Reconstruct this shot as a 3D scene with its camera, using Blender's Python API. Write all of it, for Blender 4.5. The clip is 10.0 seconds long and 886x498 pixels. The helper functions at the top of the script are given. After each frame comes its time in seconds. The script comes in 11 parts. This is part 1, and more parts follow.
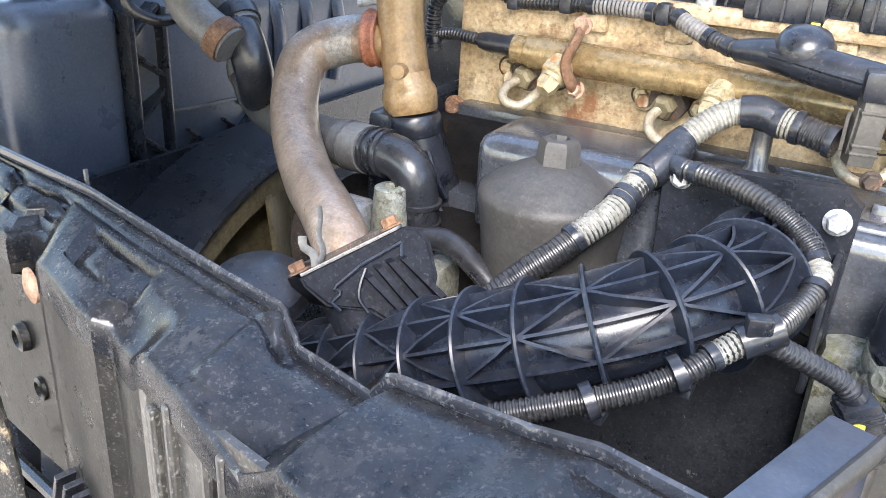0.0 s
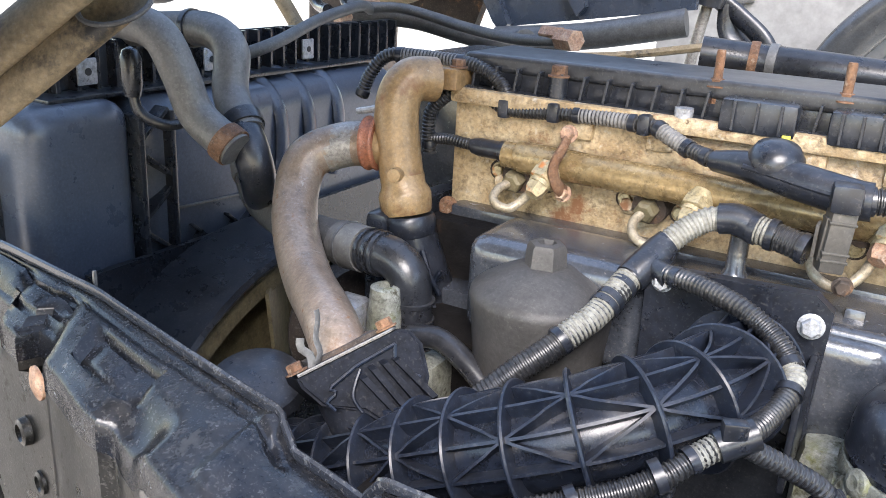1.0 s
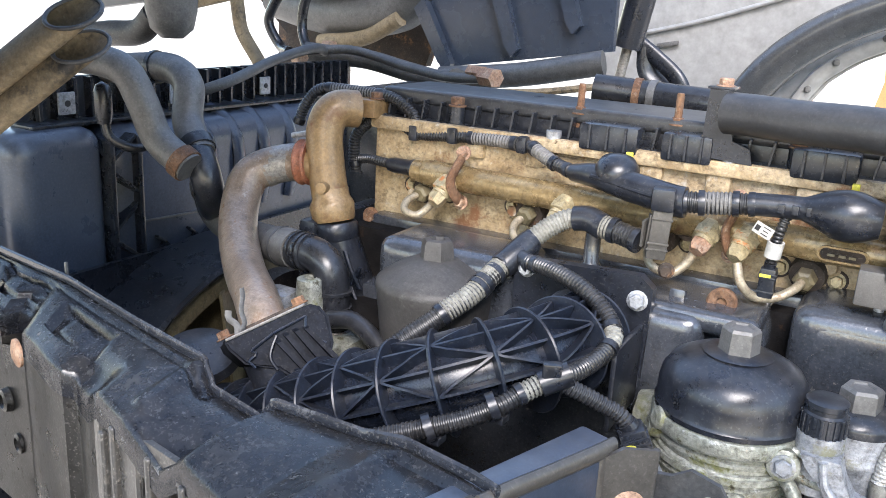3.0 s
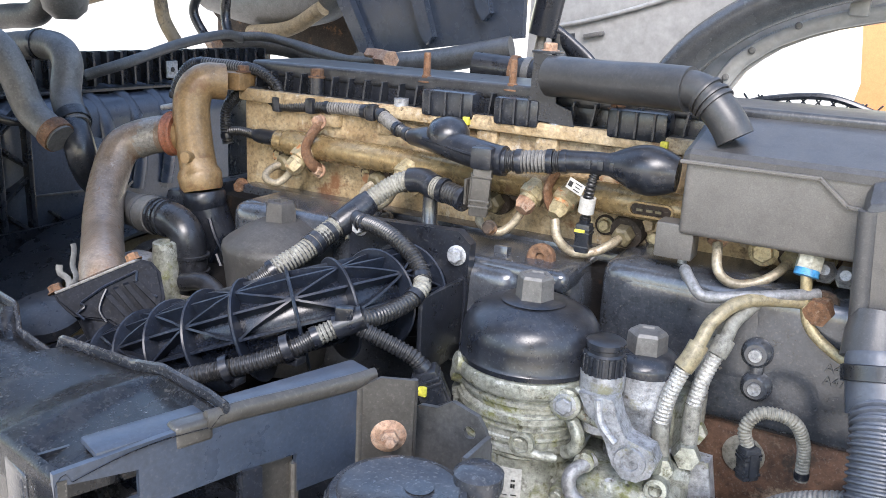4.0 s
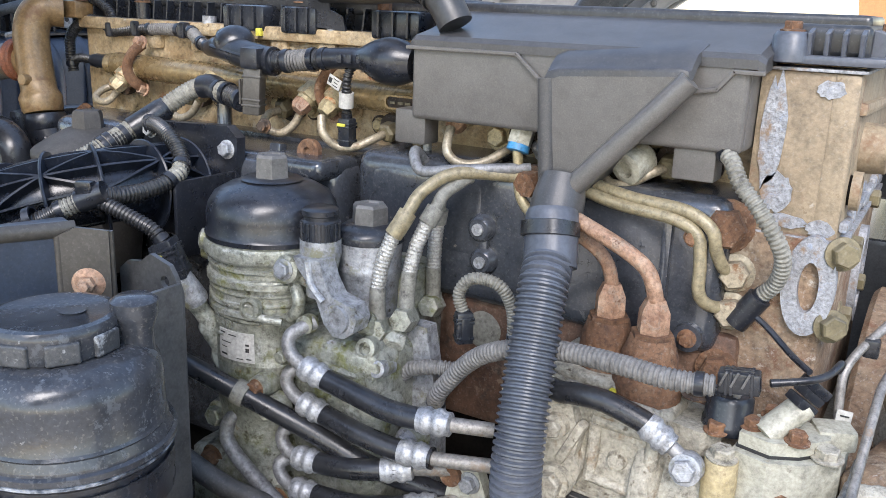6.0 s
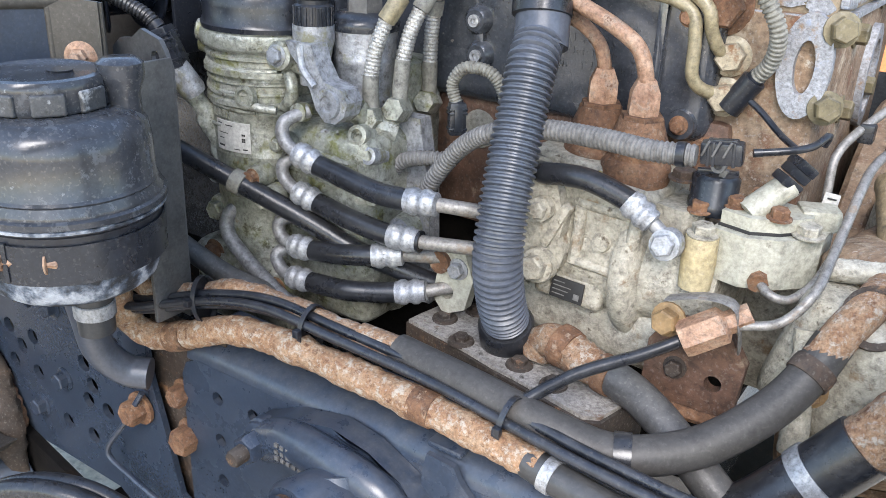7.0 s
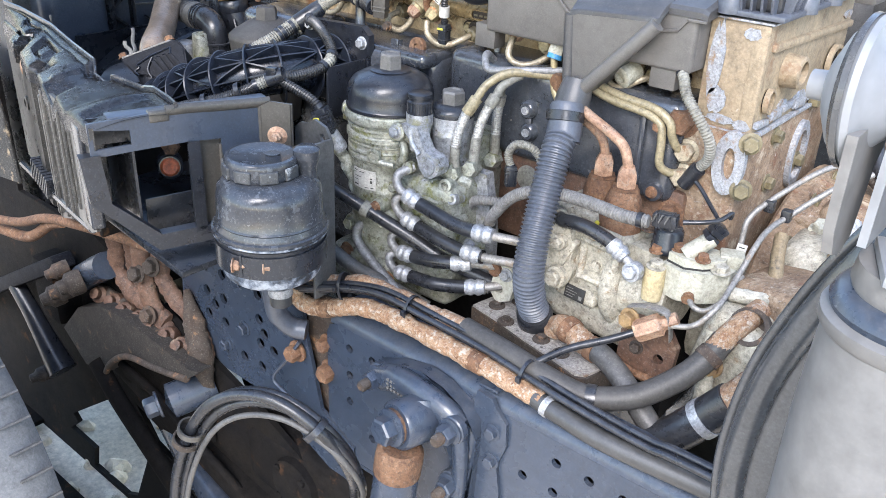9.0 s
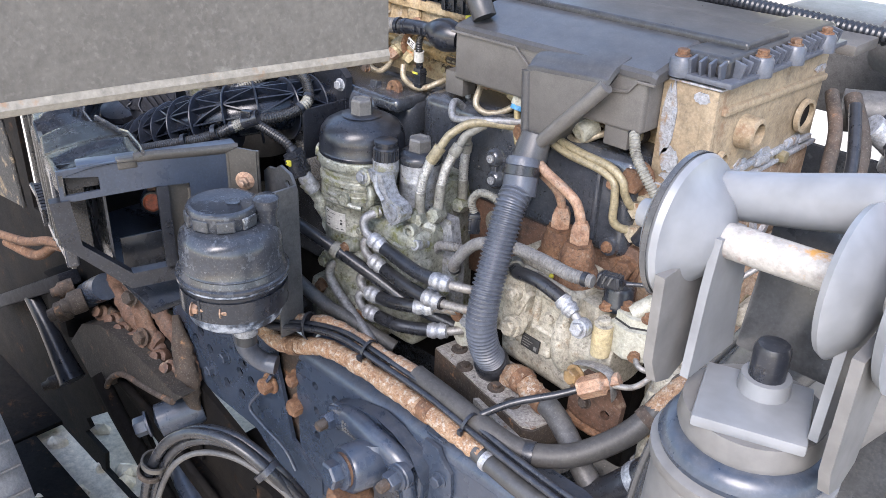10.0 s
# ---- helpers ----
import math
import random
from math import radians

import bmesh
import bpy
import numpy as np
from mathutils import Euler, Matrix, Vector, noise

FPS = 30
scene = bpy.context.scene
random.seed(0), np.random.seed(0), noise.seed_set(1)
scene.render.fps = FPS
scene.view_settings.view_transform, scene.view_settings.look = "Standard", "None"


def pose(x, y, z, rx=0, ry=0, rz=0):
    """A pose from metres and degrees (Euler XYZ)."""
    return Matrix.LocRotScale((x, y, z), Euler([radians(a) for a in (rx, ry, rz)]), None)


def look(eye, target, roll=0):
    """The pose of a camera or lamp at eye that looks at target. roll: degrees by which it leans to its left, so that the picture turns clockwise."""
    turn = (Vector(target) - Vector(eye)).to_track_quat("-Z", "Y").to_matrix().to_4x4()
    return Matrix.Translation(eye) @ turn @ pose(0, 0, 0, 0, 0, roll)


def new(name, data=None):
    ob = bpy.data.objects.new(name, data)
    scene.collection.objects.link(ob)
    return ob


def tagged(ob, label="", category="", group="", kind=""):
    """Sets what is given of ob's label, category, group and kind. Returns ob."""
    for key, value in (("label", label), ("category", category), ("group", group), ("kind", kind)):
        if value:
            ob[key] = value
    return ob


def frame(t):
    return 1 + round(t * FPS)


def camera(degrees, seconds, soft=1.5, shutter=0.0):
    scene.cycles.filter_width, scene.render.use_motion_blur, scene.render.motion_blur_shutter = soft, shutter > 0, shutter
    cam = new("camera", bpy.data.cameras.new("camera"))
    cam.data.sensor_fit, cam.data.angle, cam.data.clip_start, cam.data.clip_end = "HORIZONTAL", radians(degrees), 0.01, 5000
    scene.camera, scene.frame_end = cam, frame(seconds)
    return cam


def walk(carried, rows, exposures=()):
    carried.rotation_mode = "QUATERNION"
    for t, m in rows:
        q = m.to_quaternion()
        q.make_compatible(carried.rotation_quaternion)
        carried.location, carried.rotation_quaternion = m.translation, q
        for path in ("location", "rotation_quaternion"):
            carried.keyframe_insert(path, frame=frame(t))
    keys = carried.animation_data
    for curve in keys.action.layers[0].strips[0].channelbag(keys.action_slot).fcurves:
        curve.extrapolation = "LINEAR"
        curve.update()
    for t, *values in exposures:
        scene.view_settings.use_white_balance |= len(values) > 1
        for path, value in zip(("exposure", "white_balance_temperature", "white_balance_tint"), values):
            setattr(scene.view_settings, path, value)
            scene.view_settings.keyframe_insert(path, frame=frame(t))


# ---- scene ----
cam = camera(55.0, 10.0, soft=0.7)
PATH = [
    (0, (0.012, -0.016, 1.534), (-0.865, 1.581, 0.709), 3.1),
    (0.5, (0.016, -0.025, 1.561), (-0.882, 1.603, 0.824), 3.3),
    (1, (0.028, -0.035, 1.568), (-0.888, 1.618, 0.912), 3.2),
    (1.5, (0.094, -0.103, 1.576), (-0.824, 1.569, 0.975), 3.2),
    (2, (0.138, -0.156, 1.572), (-0.781, 1.524, 0.996), 3.2),
    (3.5, (0.288, -0.15, 1.589), (-0.628, 1.536, 1.027), 3.2),
    (4, (0.408, -0.098, 1.548), (-0.517, 1.589, 1.001), 3.0),
    (4.5, (0.517, -0.085, 1.55), (-0.414, 1.603, 1.018), 2.9),
    (5, (0.586, -0.099, 1.539), (-0.353, 1.588, 1.016), 2.7),
    (5.2, (0.609, -0.11, 1.543), (-0.332, 1.576, 1.023), 2.7),
    (6.3, (0.753, 0.003, 1.41), (-0.249, 1.629, 0.817), 2.0),
    (6.5, (0.762, 0.0, 1.39), (-0.23, 1.605, 0.728), 2.2),
    (7, (0.787, -0.02, 1.361), (-0.22, 1.514, 0.564), 2.4),
    (7.5, (0.823, -0.038, 1.352), (-0.219, 1.434, 0.488), 2.4),
    (8, (0.895, -0.154, 1.45), (-0.193, 1.271, 0.563), 2.6),
    (8.5, (0.977, -0.295, 1.569), (-0.137, 1.101, 0.67), 2.7),
    (9, (1.037, -0.326, 1.638), (-0.094, 1.051, 0.73), 2.4),
    (9.5, (1.039, -0.272, 1.7), (-0.123, 1.073, 0.783), 2.4),
    (10, (1.133, -0.211, 1.73), (-0.091, 1.067, 0.799), 2.0),
]
LEVELS = [(0, 2.68, 6600, 14), (0.5, 2.48, 6600, 14), (1, 2.28, 6600, 15), (2, 2.14, 6550, 14), (4, 2.02, 6480, 15), (5, 1.78, 6450, 15), (6.4, 1.68, 6450, 14), (7.2, 1.88, 6440, 13), (8.5, 2.06, 6340, 13), (9, 2.12, 6340, 14), (9.5, 2.17, 6420, 15), (10, 1.86, 6500, 18)]
walk(cam, [(t, look(eye, target, roll)) for t, eye, target, roll in PATH], LEVELS)

# ---- daylight: open, lightly veiled sky over the tilted cab ----
world = bpy.data.worlds.new("sky")
scene.world = world
world.use_nodes = True
wn = world.node_tree.nodes
sky = wn.new("ShaderNodeTexSky")
sky.sky_type = "NISHITA"
sky.sun_disc = False
sky.sun_elevation, sky.sun_rotation = radians(41), radians(154)
sky.air_density, sky.dust_density = 1.3, 0.8
wn["Background"].inputs["Strength"].default_value = 0.15
world.node_tree.links.new(sky.outputs["Color"], wn["Background"].inputs["Color"])
sun = new("sun", bpy.data.lights.new("sun", "SUN"))
sun.data.energy, sun.data.angle, sun.data.color = 1.8, radians(32), (1.0, 0.975, 0.945)
sun.matrix_world = look((2.0, -4.2, 4.05), (0, 0, 0))
scene.view_settings.exposure = 1.35


# ---- materials ----
def ramp_node(nt, stops):
    n = nt.nodes.new("ShaderNodeValToRGB")
    el = n.color_ramp.elements
    while len(el) < len(stops):
        el.new(0.5)
    for e, (p, c) in zip(el, stops):
        e.position, e.color = p, (*c, 1)
    return n


def mat(name, stops, rough=0.5, metal=0.0, scale=18.0, bump=0.15, grain=260.0, stain=None, dust=0.0, vary=0.0, coat=0.0, grime=0.8, speck=0.18, spec=0.5):
    """stops: colour ramp over a broad noise. stain: list of (colour, noise scale, threshold, roughness). dust: pale film on faces that look up."""
    m = bpy.data.materials.new(name)
    m.use_nodes = True
    nt = m.node_tree
    N, L = nt.nodes, nt.links
    bsdf = N["Principled BSDF"]
    tc = N.new("ShaderNodeTexCoord")
    info = N.new("ShaderNodeObjectInfo")
    shift = N.new("ShaderNodeVectorMath")
    shift.operation = "MULTIPLY_ADD"
    L.new(info.outputs["Random"], shift.inputs[0])
    shift.inputs[1].default_value = (3.1, 5.7, 2.3)
    L.new(tc.outputs["Object"], shift.inputs[2])

    def tex(s, d=6.0, r=0.6):
        n = N.new("ShaderNodeTexNoise")
        n.inputs["Scale"].default_value, n.inputs["Detail"].default_value, n.inputs["Roughness"].default_value = s, d, r
        L.new(shift.outputs[0], n.inputs["Vector"])
        return n

    def mix(fac, a, b):
        n = N.new("ShaderNodeMix")
        n.data_type = "RGBA"
        L.new(fac, n.inputs[0])
        for sock, v in ((n.inputs[6], a), (n.inputs[7], b)):
            if isinstance(v, tuple):
                sock.default_value = (*v, 1)
            else:
                L.new(v, sock)
        return n.outputs[2]

    def mixf(fac, a, b):
        n = N.new("ShaderNodeMix")
        L.new(fac, n.inputs[0])
        for sock, v in ((n.inputs[2], a), (n.inputs[3], b)):
            if isinstance(v, float):
                sock.default_value = v
            else:
                L.new(v, sock)
        return n.outputs[0]

    broad = tex(scale)
    r1 = ramp_node(nt, stops)
    L.new(broad.outputs["Fac"], r1.inputs["Fac"])
    col = r1.outputs["Color"]
    fine = tex(grain, 3.0)
    fr = ramp_node(nt, [(0.3, (0.80, 0.80, 0.80)), (0.7, (1.12, 1.12, 1.12))])
    L.new(fine.outputs["Fac"], fr.inputs["Fac"])
    mul = N.new("ShaderNodeMix")
    mul.data_type, mul.blend_type = "RGBA", "MULTIPLY"
    mul.inputs[0].default_value = 1.0
    L.new(col, mul.inputs[6])
    L.new(fr.outputs["Color"], mul.inputs[7])
    col = mul.outputs[2]
    gr = ramp_node(nt, [(0.34, (0.34, 0.33, 0.32)), (0.5, (0.97, 0.97, 0.97)), (0.66, (1.34, 1.34, 1.34))])
    L.new(tex(scale * 4.3 + 20, 10.0, 0.75).outputs["Fac"], gr.inputs["Fac"])
    mul2 = N.new("ShaderNodeMix")
    mul2.data_type, mul2.blend_type = "RGBA", "MULTIPLY"
    mul2.inputs[0].default_value = grime
    L.new(col, mul2.inputs[6])
    L.new(gr.outputs["Color"], mul2.inputs[7])
    col = mul2.outputs[2]
    if speck:
        sp = ramp_node(nt, [(0.58, (0, 0, 0)), (0.70, (speck * 0.8, speck * 0.8, speck * 0.8))])
        L.new(tex(330.0, 2.0, 0.5).outputs["Fac"], sp.inputs["Fac"])
        col = mix(sp.outputs["Color"], col, (0.34, 0.32, 0.29))
    rr = N.new("ShaderNodeMapRange")
    rr.inputs[3].default_value, rr.inputs[4].default_value = max(0.03, rough - 0.12), min(1.0, rough + 0.12)
    L.new(tex(scale * 2.3).outputs["Fac"], rr.inputs[0])
    ro = rr.outputs[0]
    me = None
    ragged = tex(210.0, 5.0, 0.7)
    height = fine.outputs["Fac"]
    for c, s, th, r in stain or []:
        n = tex(s, 9.0, 0.68)
        g = ramp_node(nt, [(th - 0.03, (0, 0, 0)), (th + 0.07, (1, 1, 1))])
        frayed = N.new("ShaderNodeMath")
        frayed.operation = "MULTIPLY_ADD"
        frayed.inputs[1].default_value = 0.20
        L.new(ragged.outputs["Fac"], frayed.inputs[0])
        less = N.new("ShaderNodeMath")
        less.operation = "SUBTRACT"
        less.inputs[1].default_value = 0.10
        L.new(n.outputs["Fac"], less.inputs[0])
        L.new(less.outputs[0], frayed.inputs[2])
        L.new(frayed.outputs[0], g.inputs["Fac"])
        col = mix(g.outputs["Color"], col, c)
        ro = mixf(g.outputs["Color"], ro, float(r))
        me = mixf(g.outputs["Color"], me if me is not None else float(metal), 0.0)
        height = mixf(g.outputs["Color"], height, n.outputs["Fac"])
    if dust:
        geo = N.new("ShaderNodeNewGeometry")
        sep = N.new("ShaderNodeSeparateXYZ")
        L.new(geo.outputs["Normal"], sep.inputs[0])
        dn = tex(55.0, 8.0, 0.7)
        g = N.new("ShaderNodeMapRange")
        g.inputs[1].default_value, g.inputs[2].default_value = 0.35, 0.75
        L.new(dn.outputs["Fac"], g.inputs[0])
        up = N.new("ShaderNodeMapRange")
        up.inputs[1].default_value, up.inputs[2].default_value, up.inputs[3].default_value, up.inputs[4].default_value = 0.0, 1.0, 0.12 * dust, dust
        L.new(sep.outputs["Z"], up.inputs[0])
        f = N.new("ShaderNodeMath")
        f.operation = "MULTIPLY"
        L.new(g.outputs[0], f.inputs[0])
        L.new(up.outputs[0], f.inputs[1])
        col = mix(f.outputs[0], col, (0.30, 0.28, 0.25))
        ro = mixf(f.outputs[0], ro, 0.9)
    if vary:
        hv = N.new("ShaderNodeHueSaturation")
        vr = N.new("ShaderNodeMapRange")
        vr.inputs[3].default_value, vr.inputs[4].default_value = 1 - vary, 1 + vary
        L.new(info.outputs["Random"], vr.inputs[0])
        L.new(vr.outputs[0], hv.inputs["Value"])
        L.new(col, hv.inputs["Color"])
        col = hv.outputs["Color"]
    L.new(col, bsdf.inputs["Base Color"])
    L.new(ro, bsdf.inputs["Roughness"])
    if me is not None and metal:
        L.new(me, bsdf.inputs["Metallic"])
    else:
        bsdf.inputs["Metallic"].default_value = metal
    bsdf.inputs["Specular IOR Level"].default_value = spec
    bsdf.inputs["Coat Weight"].default_value = coat
    bsdf.inputs["Coat Roughness"].default_value = 0.25
    if bump:
        bn = N.new("ShaderNodeBump")
        bn.inputs["Strength"].default_value, bn.inputs["Distance"].default_value = bump, 0.0015
        L.new(height, bn.inputs["Height"])
        L.new(bn.outputs["Normal"], bsdf.inputs["Normal"])
    return m


DIRT = (0.20, 0.17, 0.13)
RUST = (0.23, 0.095, 0.035)
M_PLASTIC = mat("black_plastic", [(0.3, (0.010, 0.012, 0.017)), (0.75, (0.020, 0.024, 0.032))], 0.27, scale=9, bump=0.06, dust=0.08, speck=0.10, grime=0.5)
M_TANK = mat("satin_blue_black_tank", [(0.3, (0.04992, 0.06115, 0.08486)), (0.75, (0.07238, 0.08611, 0.1148))], 0.30, scale=5, bump=0.03, dust=0.10, speck=0.10, grime=0.3)
M_LINE = mat("dirty_cream_steel_line", [(0.3, (0.24, 0.198, 0.132)), (0.75, (0.408, 0.354, 0.264))], 0.42, metal=0.3, scale=40, bump=0.2, speck=0.3,
             stain=[((0.16, 0.08, 0.035), 50, 0.62, 0.8)])
M_BRACKET = mat("worn_grey_pressed_steel", [(0.3, (0.075, 0.077, 0.080)), (0.75, (0.125, 0.126, 0.128))], 0.34, metal=0.4, scale=8, bump=0.06, grime=0.5, speck=0.1, dust=0.1,
                stain=[((0.16, 0.09, 0.05), 40, 0.68, 0.8)])
M_PANEL = mat("dusty_black_plastic", [(0.3, (0.010, 0.012, 0.017)), (0.75, (0.022, 0.025, 0.033))], 0.21, scale=7, bump=0.09, grain=420, dust=0.13, speck=0.20, grime=0.55, spec=0.66,
              stain=[((0.055, 0.057, 0.060), 40, 0.63, 0.35), ((0.34, 0.335, 0.32), 15, 0.665, 0.85), ((0.30, 0.29, 0.275), 150, 0.695, 0.9)])
M_ARM = mat("satin_blue_black_plastic", [(0.3, (0.026, 0.036, 0.056)), (0.75, (0.038, 0.050, 0.074))], 0.30, scale=6, bump=0.03, dust=0.10, speck=0.06, grime=0.3)
M_TAB = mat("warm_dark_grey_steel", [(0.3, (0.045, 0.042, 0.038)), (0.75, (0.066, 0.062, 0.056))], 0.36, scale=20, bump=0.08, speck=0.10, grime=0.35)
M_SLEEVE = mat("matt_dark_grey_sleeve", [(0.3, (0.026, 0.027, 0.029)), (0.75, (0.040, 0.041, 0.043))], 0.40, scale=9, bump=0.06, dust=0.12, speck=0.04, grime=0.3)
M_BRASS = mat("weathered_yellow_zinc", [(0.25, (0.28, 0.22, 0.11)), (0.75, (0.42, 0.36, 0.23))], 0.42, metal=0.3, scale=50, bump=0.4, stain=[((0.36, 0.14, 0.04), 50, 0.60, 0.8), ((0.10, 0.07, 0.04), 70, 0.63, 0.8)])
M_WALL = mat("dust_browned_black_plastic", [(0.3, (0.020, 0.020, 0.020)), (0.75, (0.046, 0.044, 0.040))], 0.30, scale=8, bump=0.2, dust=0.1, grime=0.6, speck=0.35, stain=[((0.085, 0.078, 0.068), 46, 0.61, 0.6), ((0.19, 0.17, 0.14), 60, 0.67, 0.9), ((0.010, 0.010, 0.011), 18, 0.60, 0.3)])
M_GLOSS = mat("satin_black_plastic", [(0.3, (0.008, 0.010, 0.015)), (0.75, (0.016, 0.019, 0.027))], 0.29, scale=14, bump=0.06, dust=0.10, speck=0.10,
              stain=[((0.07, 0.06, 0.05), 70, 0.70, 0.8)])
M_GREYPLASTIC = mat("warm_grey_plastic", [(0.3, (0.085, 0.080, 0.075)), (0.75, (0.118, 0.112, 0.105))], 0.36, scale=7, bump=0.10, grain=800, dust=0.14, speck=0.08, grime=0.3,
                    stain=[((0.040, 0.037, 0.034), 60, 0.70, 0.7)])
# Darker copy of the warm grey cover plastic, with shade in its colour.
M_COVERSHADE = mat("shaded_cover_plastic", [(0.3, (0.046, 0.046, 0.048)), (0.75, (0.066, 0.065, 0.066))], 0.36, scale=7, bump=0.08, grain=800, dust=0.12, speck=0.08, grime=0.3)
M_BOWL = mat("brown_grey_filter_plastic", [(0.3, (0.036, 0.034, 0.032)), (0.75, (0.056, 0.053, 0.050))], 0.52, scale=12, bump=0.08, dust=0.04, speck=0.06, grime=0.4, spec=0.35,
             stain=[((0.11, 0.10, 0.09), 14, 0.68, 0.8)])
M_CRUST = mat("grey_brown_mineral_crust", [(0.25, (0.15, 0.135, 0.12)), (0.5, (0.26, 0.245, 0.225)), (0.8, (0.36, 0.345, 0.32))], 0.9, scale=60, bump=1.2, grain=240, speck=0.4,
              stain=[((0.14, 0.085, 0.055), 34, 0.64, 0.9), ((0.05, 0.045, 0.04), 60, 0.62, 0.9)])
M_CAPGREY = mat("grey_dusty_plastic", [(0.3, (0.08, 0.079, 0.077)), (0.75, (0.125, 0.122, 0.118))], 0.45, scale=16, bump=0.1, dust=0.2, grime=0.5,
                stain=[((0.26, 0.24, 0.21), 30, 0.71, 0.9)])
M_PAINT = mat("dark_blue_black_paint", [(0.3, (0.022, 0.0318, 0.0506)), (0.75, (0.03, 0.04134, 0.06325))], 0.27, scale=6, bump=0.03, dust=0.16, speck=0.05, grime=0.25,
              stain=[((0.09, 0.08, 0.07), 30, 0.76, 0.85)])
M_BLOCKBLACK = mat("cast_black_paint", [(0.3, (0.02695, 0.0315, 0.04014)), (0.75, (0.0539, 0.05922, 0.06993))], 0.17, scale=14, bump=0.16, grain=300, dust=0.06, speck=0.10, grime=0.5, spec=0.8, coat=0.35,
                   stain=[((0.13, 0.125, 0.12), 34, 0.66, 0.5), ((0.17, 0.13, 0.09), 80, 0.69, 0.8)])
M_GOLD = mat("aged_gold_paint", [(0.3, (0.228, 0.156, 0.0792)), (0.5, (0.36, 0.27, 0.156)), (0.7, (0.48, 0.39, 0.258))], 0.5, scale=26, bump=1.0, grain=190, speck=0.35,
             stain=[((0.44, 0.40, 0.33), 40, 0.61, 0.75), ((0.17, 0.078, 0.034), 18, 0.585, 0.85), ((0.060, 0.036, 0.020), 46, 0.64, 0.9)])
M_GOLDTUBE = mat("gold_painted_tube", [(0.25, (0.20, 0.135, 0.06)), (0.75, (0.33, 0.245, 0.125))], 0.27, metal=0.35, scale=24, bump=0.15, speck=0.2,
                 stain=[((0.12, 0.066, 0.03), 26, 0.60, 0.7), ((0.36, 0.32, 0.24), 60, 0.68, 0.7)])
M_OCHRE = mat("ochre_painted_casting", [(0.25, (0.19, 0.115, 0.05)), (0.75, (0.275, 0.185, 0.092))], 0.36, metal=0.1, scale=9, bump=0.2, grime=0.6,
              stain=[((0.15, 0.07, 0.028), 14, 0.58, 0.6), ((0.42, 0.36, 0.25), 30, 0.68, 0.7)])
M_RUST = mat("rusty_steel", [(0.25, (0.075, 0.036, 0.019)), (0.5, (0.145, 0.072, 0.036)), (0.8, (0.225, 0.130, 0.072))], 0.85, scale=40, bump=0.9, grain=180, speck=0.2,
             stain=[((0.27, 0.20, 0.14), 60, 0.62, 0.9), ((0.05, 0.026, 0.016), 44, 0.60, 0.9)], vary=0.25)
M_RUSTPIPE = mat("rust_scabbed_pipe", [(0.25, (0.15, 0.072, 0.038)), (0.5, (0.25, 0.15, 0.085)), (0.75, (0.31, 0.235, 0.165))], 0.9, scale=90, bump=1.2, grain=240, speck=0.5,
                 stain=[((0.34, 0.30, 0.245), 110, 0.56, 0.9), ((0.10, 0.045, 0.022), 120, 0.60, 0.9)])
M_COPPER = mat("flaking_copper_rust", [(0.25, (0.18, 0.088, 0.050)), (0.55, (0.32, 0.195, 0.125)), (0.8, (0.46, 0.34, 0.245))], 0.6, scale=60, bump=0.9, grain=190,
               stain=[((0.46, 0.40, 0.32), 70, 0.59, 0.7), ((0.12, 0.055, 0.03), 70, 0.60, 0.8)])
M_DARKRUST = mat("dark_rusty_iron", [(0.25, (0.017, 0.014, 0.012)), (0.55, (0.040, 0.027, 0.019)), (0.8, (0.10, 0.058, 0.036))], 0.85, scale=14, bump=0.8, grain=140, dust=0.15,
                 stain=[((0.25, 0.13, 0.06), 28, 0.63, 0.9)])
M_ALU = mat("corroded_cast_aluminium", [(0.25, (0.1562, 0.16, 0.1187)), (0.5, (0.2687, 0.275, 0.2313)), (0.8, (0.4125, 0.4188, 0.3875))], 0.38, metal=0.3, scale=26, bump=0.8, grain=210, speck=0.35, grime=0.95,
            stain=[((0.135, 0.140, 0.052), 30, 0.575, 0.7), ((0.44, 0.44, 0.42), 80, 0.64, 0.7), ((0.050, 0.044, 0.030), 60, 0.605, 0.8), ((0.22, 0.13, 0.055), 46, 0.68, 0.85)])
M_ALUGREY = mat("grey_cast_aluminium", [(0.25, (0.224, 0.2352, 0.252)), (0.75, (0.392, 0.4032, 0.4256))], 0.40, metal=0.35, scale=24, bump=0.6, grain=210, speck=0.3, grime=0.9,
                stain=[((0.17, 0.165, 0.11), 34, 0.575, 0.8), ((0.46, 0.47, 0.49), 80, 0.64, 0.6), ((0.06, 0.055, 0.045), 80, 0.62, 0.8), ((0.22, 0.13, 0.06), 60, 0.69, 0.85)])
M_PUMP = mat("pale_dirty_casting", [(0.25, (0.265, 0.245, 0.19)), (0.5, (0.335, 0.312, 0.252)), (0.8, (0.41, 0.388, 0.325))], 0.6, scale=18, bump=1.0, grain=300, speck=0.35, grime=0.9,
             stain=[((0.46, 0.43, 0.36), 80, 0.62, 0.8), ((0.20, 0.145, 0.09), 34, 0.61, 0.85), ((0.10, 0.08, 0.055), 110, 0.63, 0.9)])
M_PALEGREEN = mat("pale_yellow_green_casting", [(0.25, (0.31, 0.30, 0.235)), (0.75, (0.42, 0.41, 0.345))], 0.5, scale=24, bump=0.3, speck=0.25, grime=0.6,
                  stain=[((0.36, 0.25, 0.10), 26, 0.67, 0.7), ((0.12, 0.10, 0.07), 60, 0.68, 0.8)])
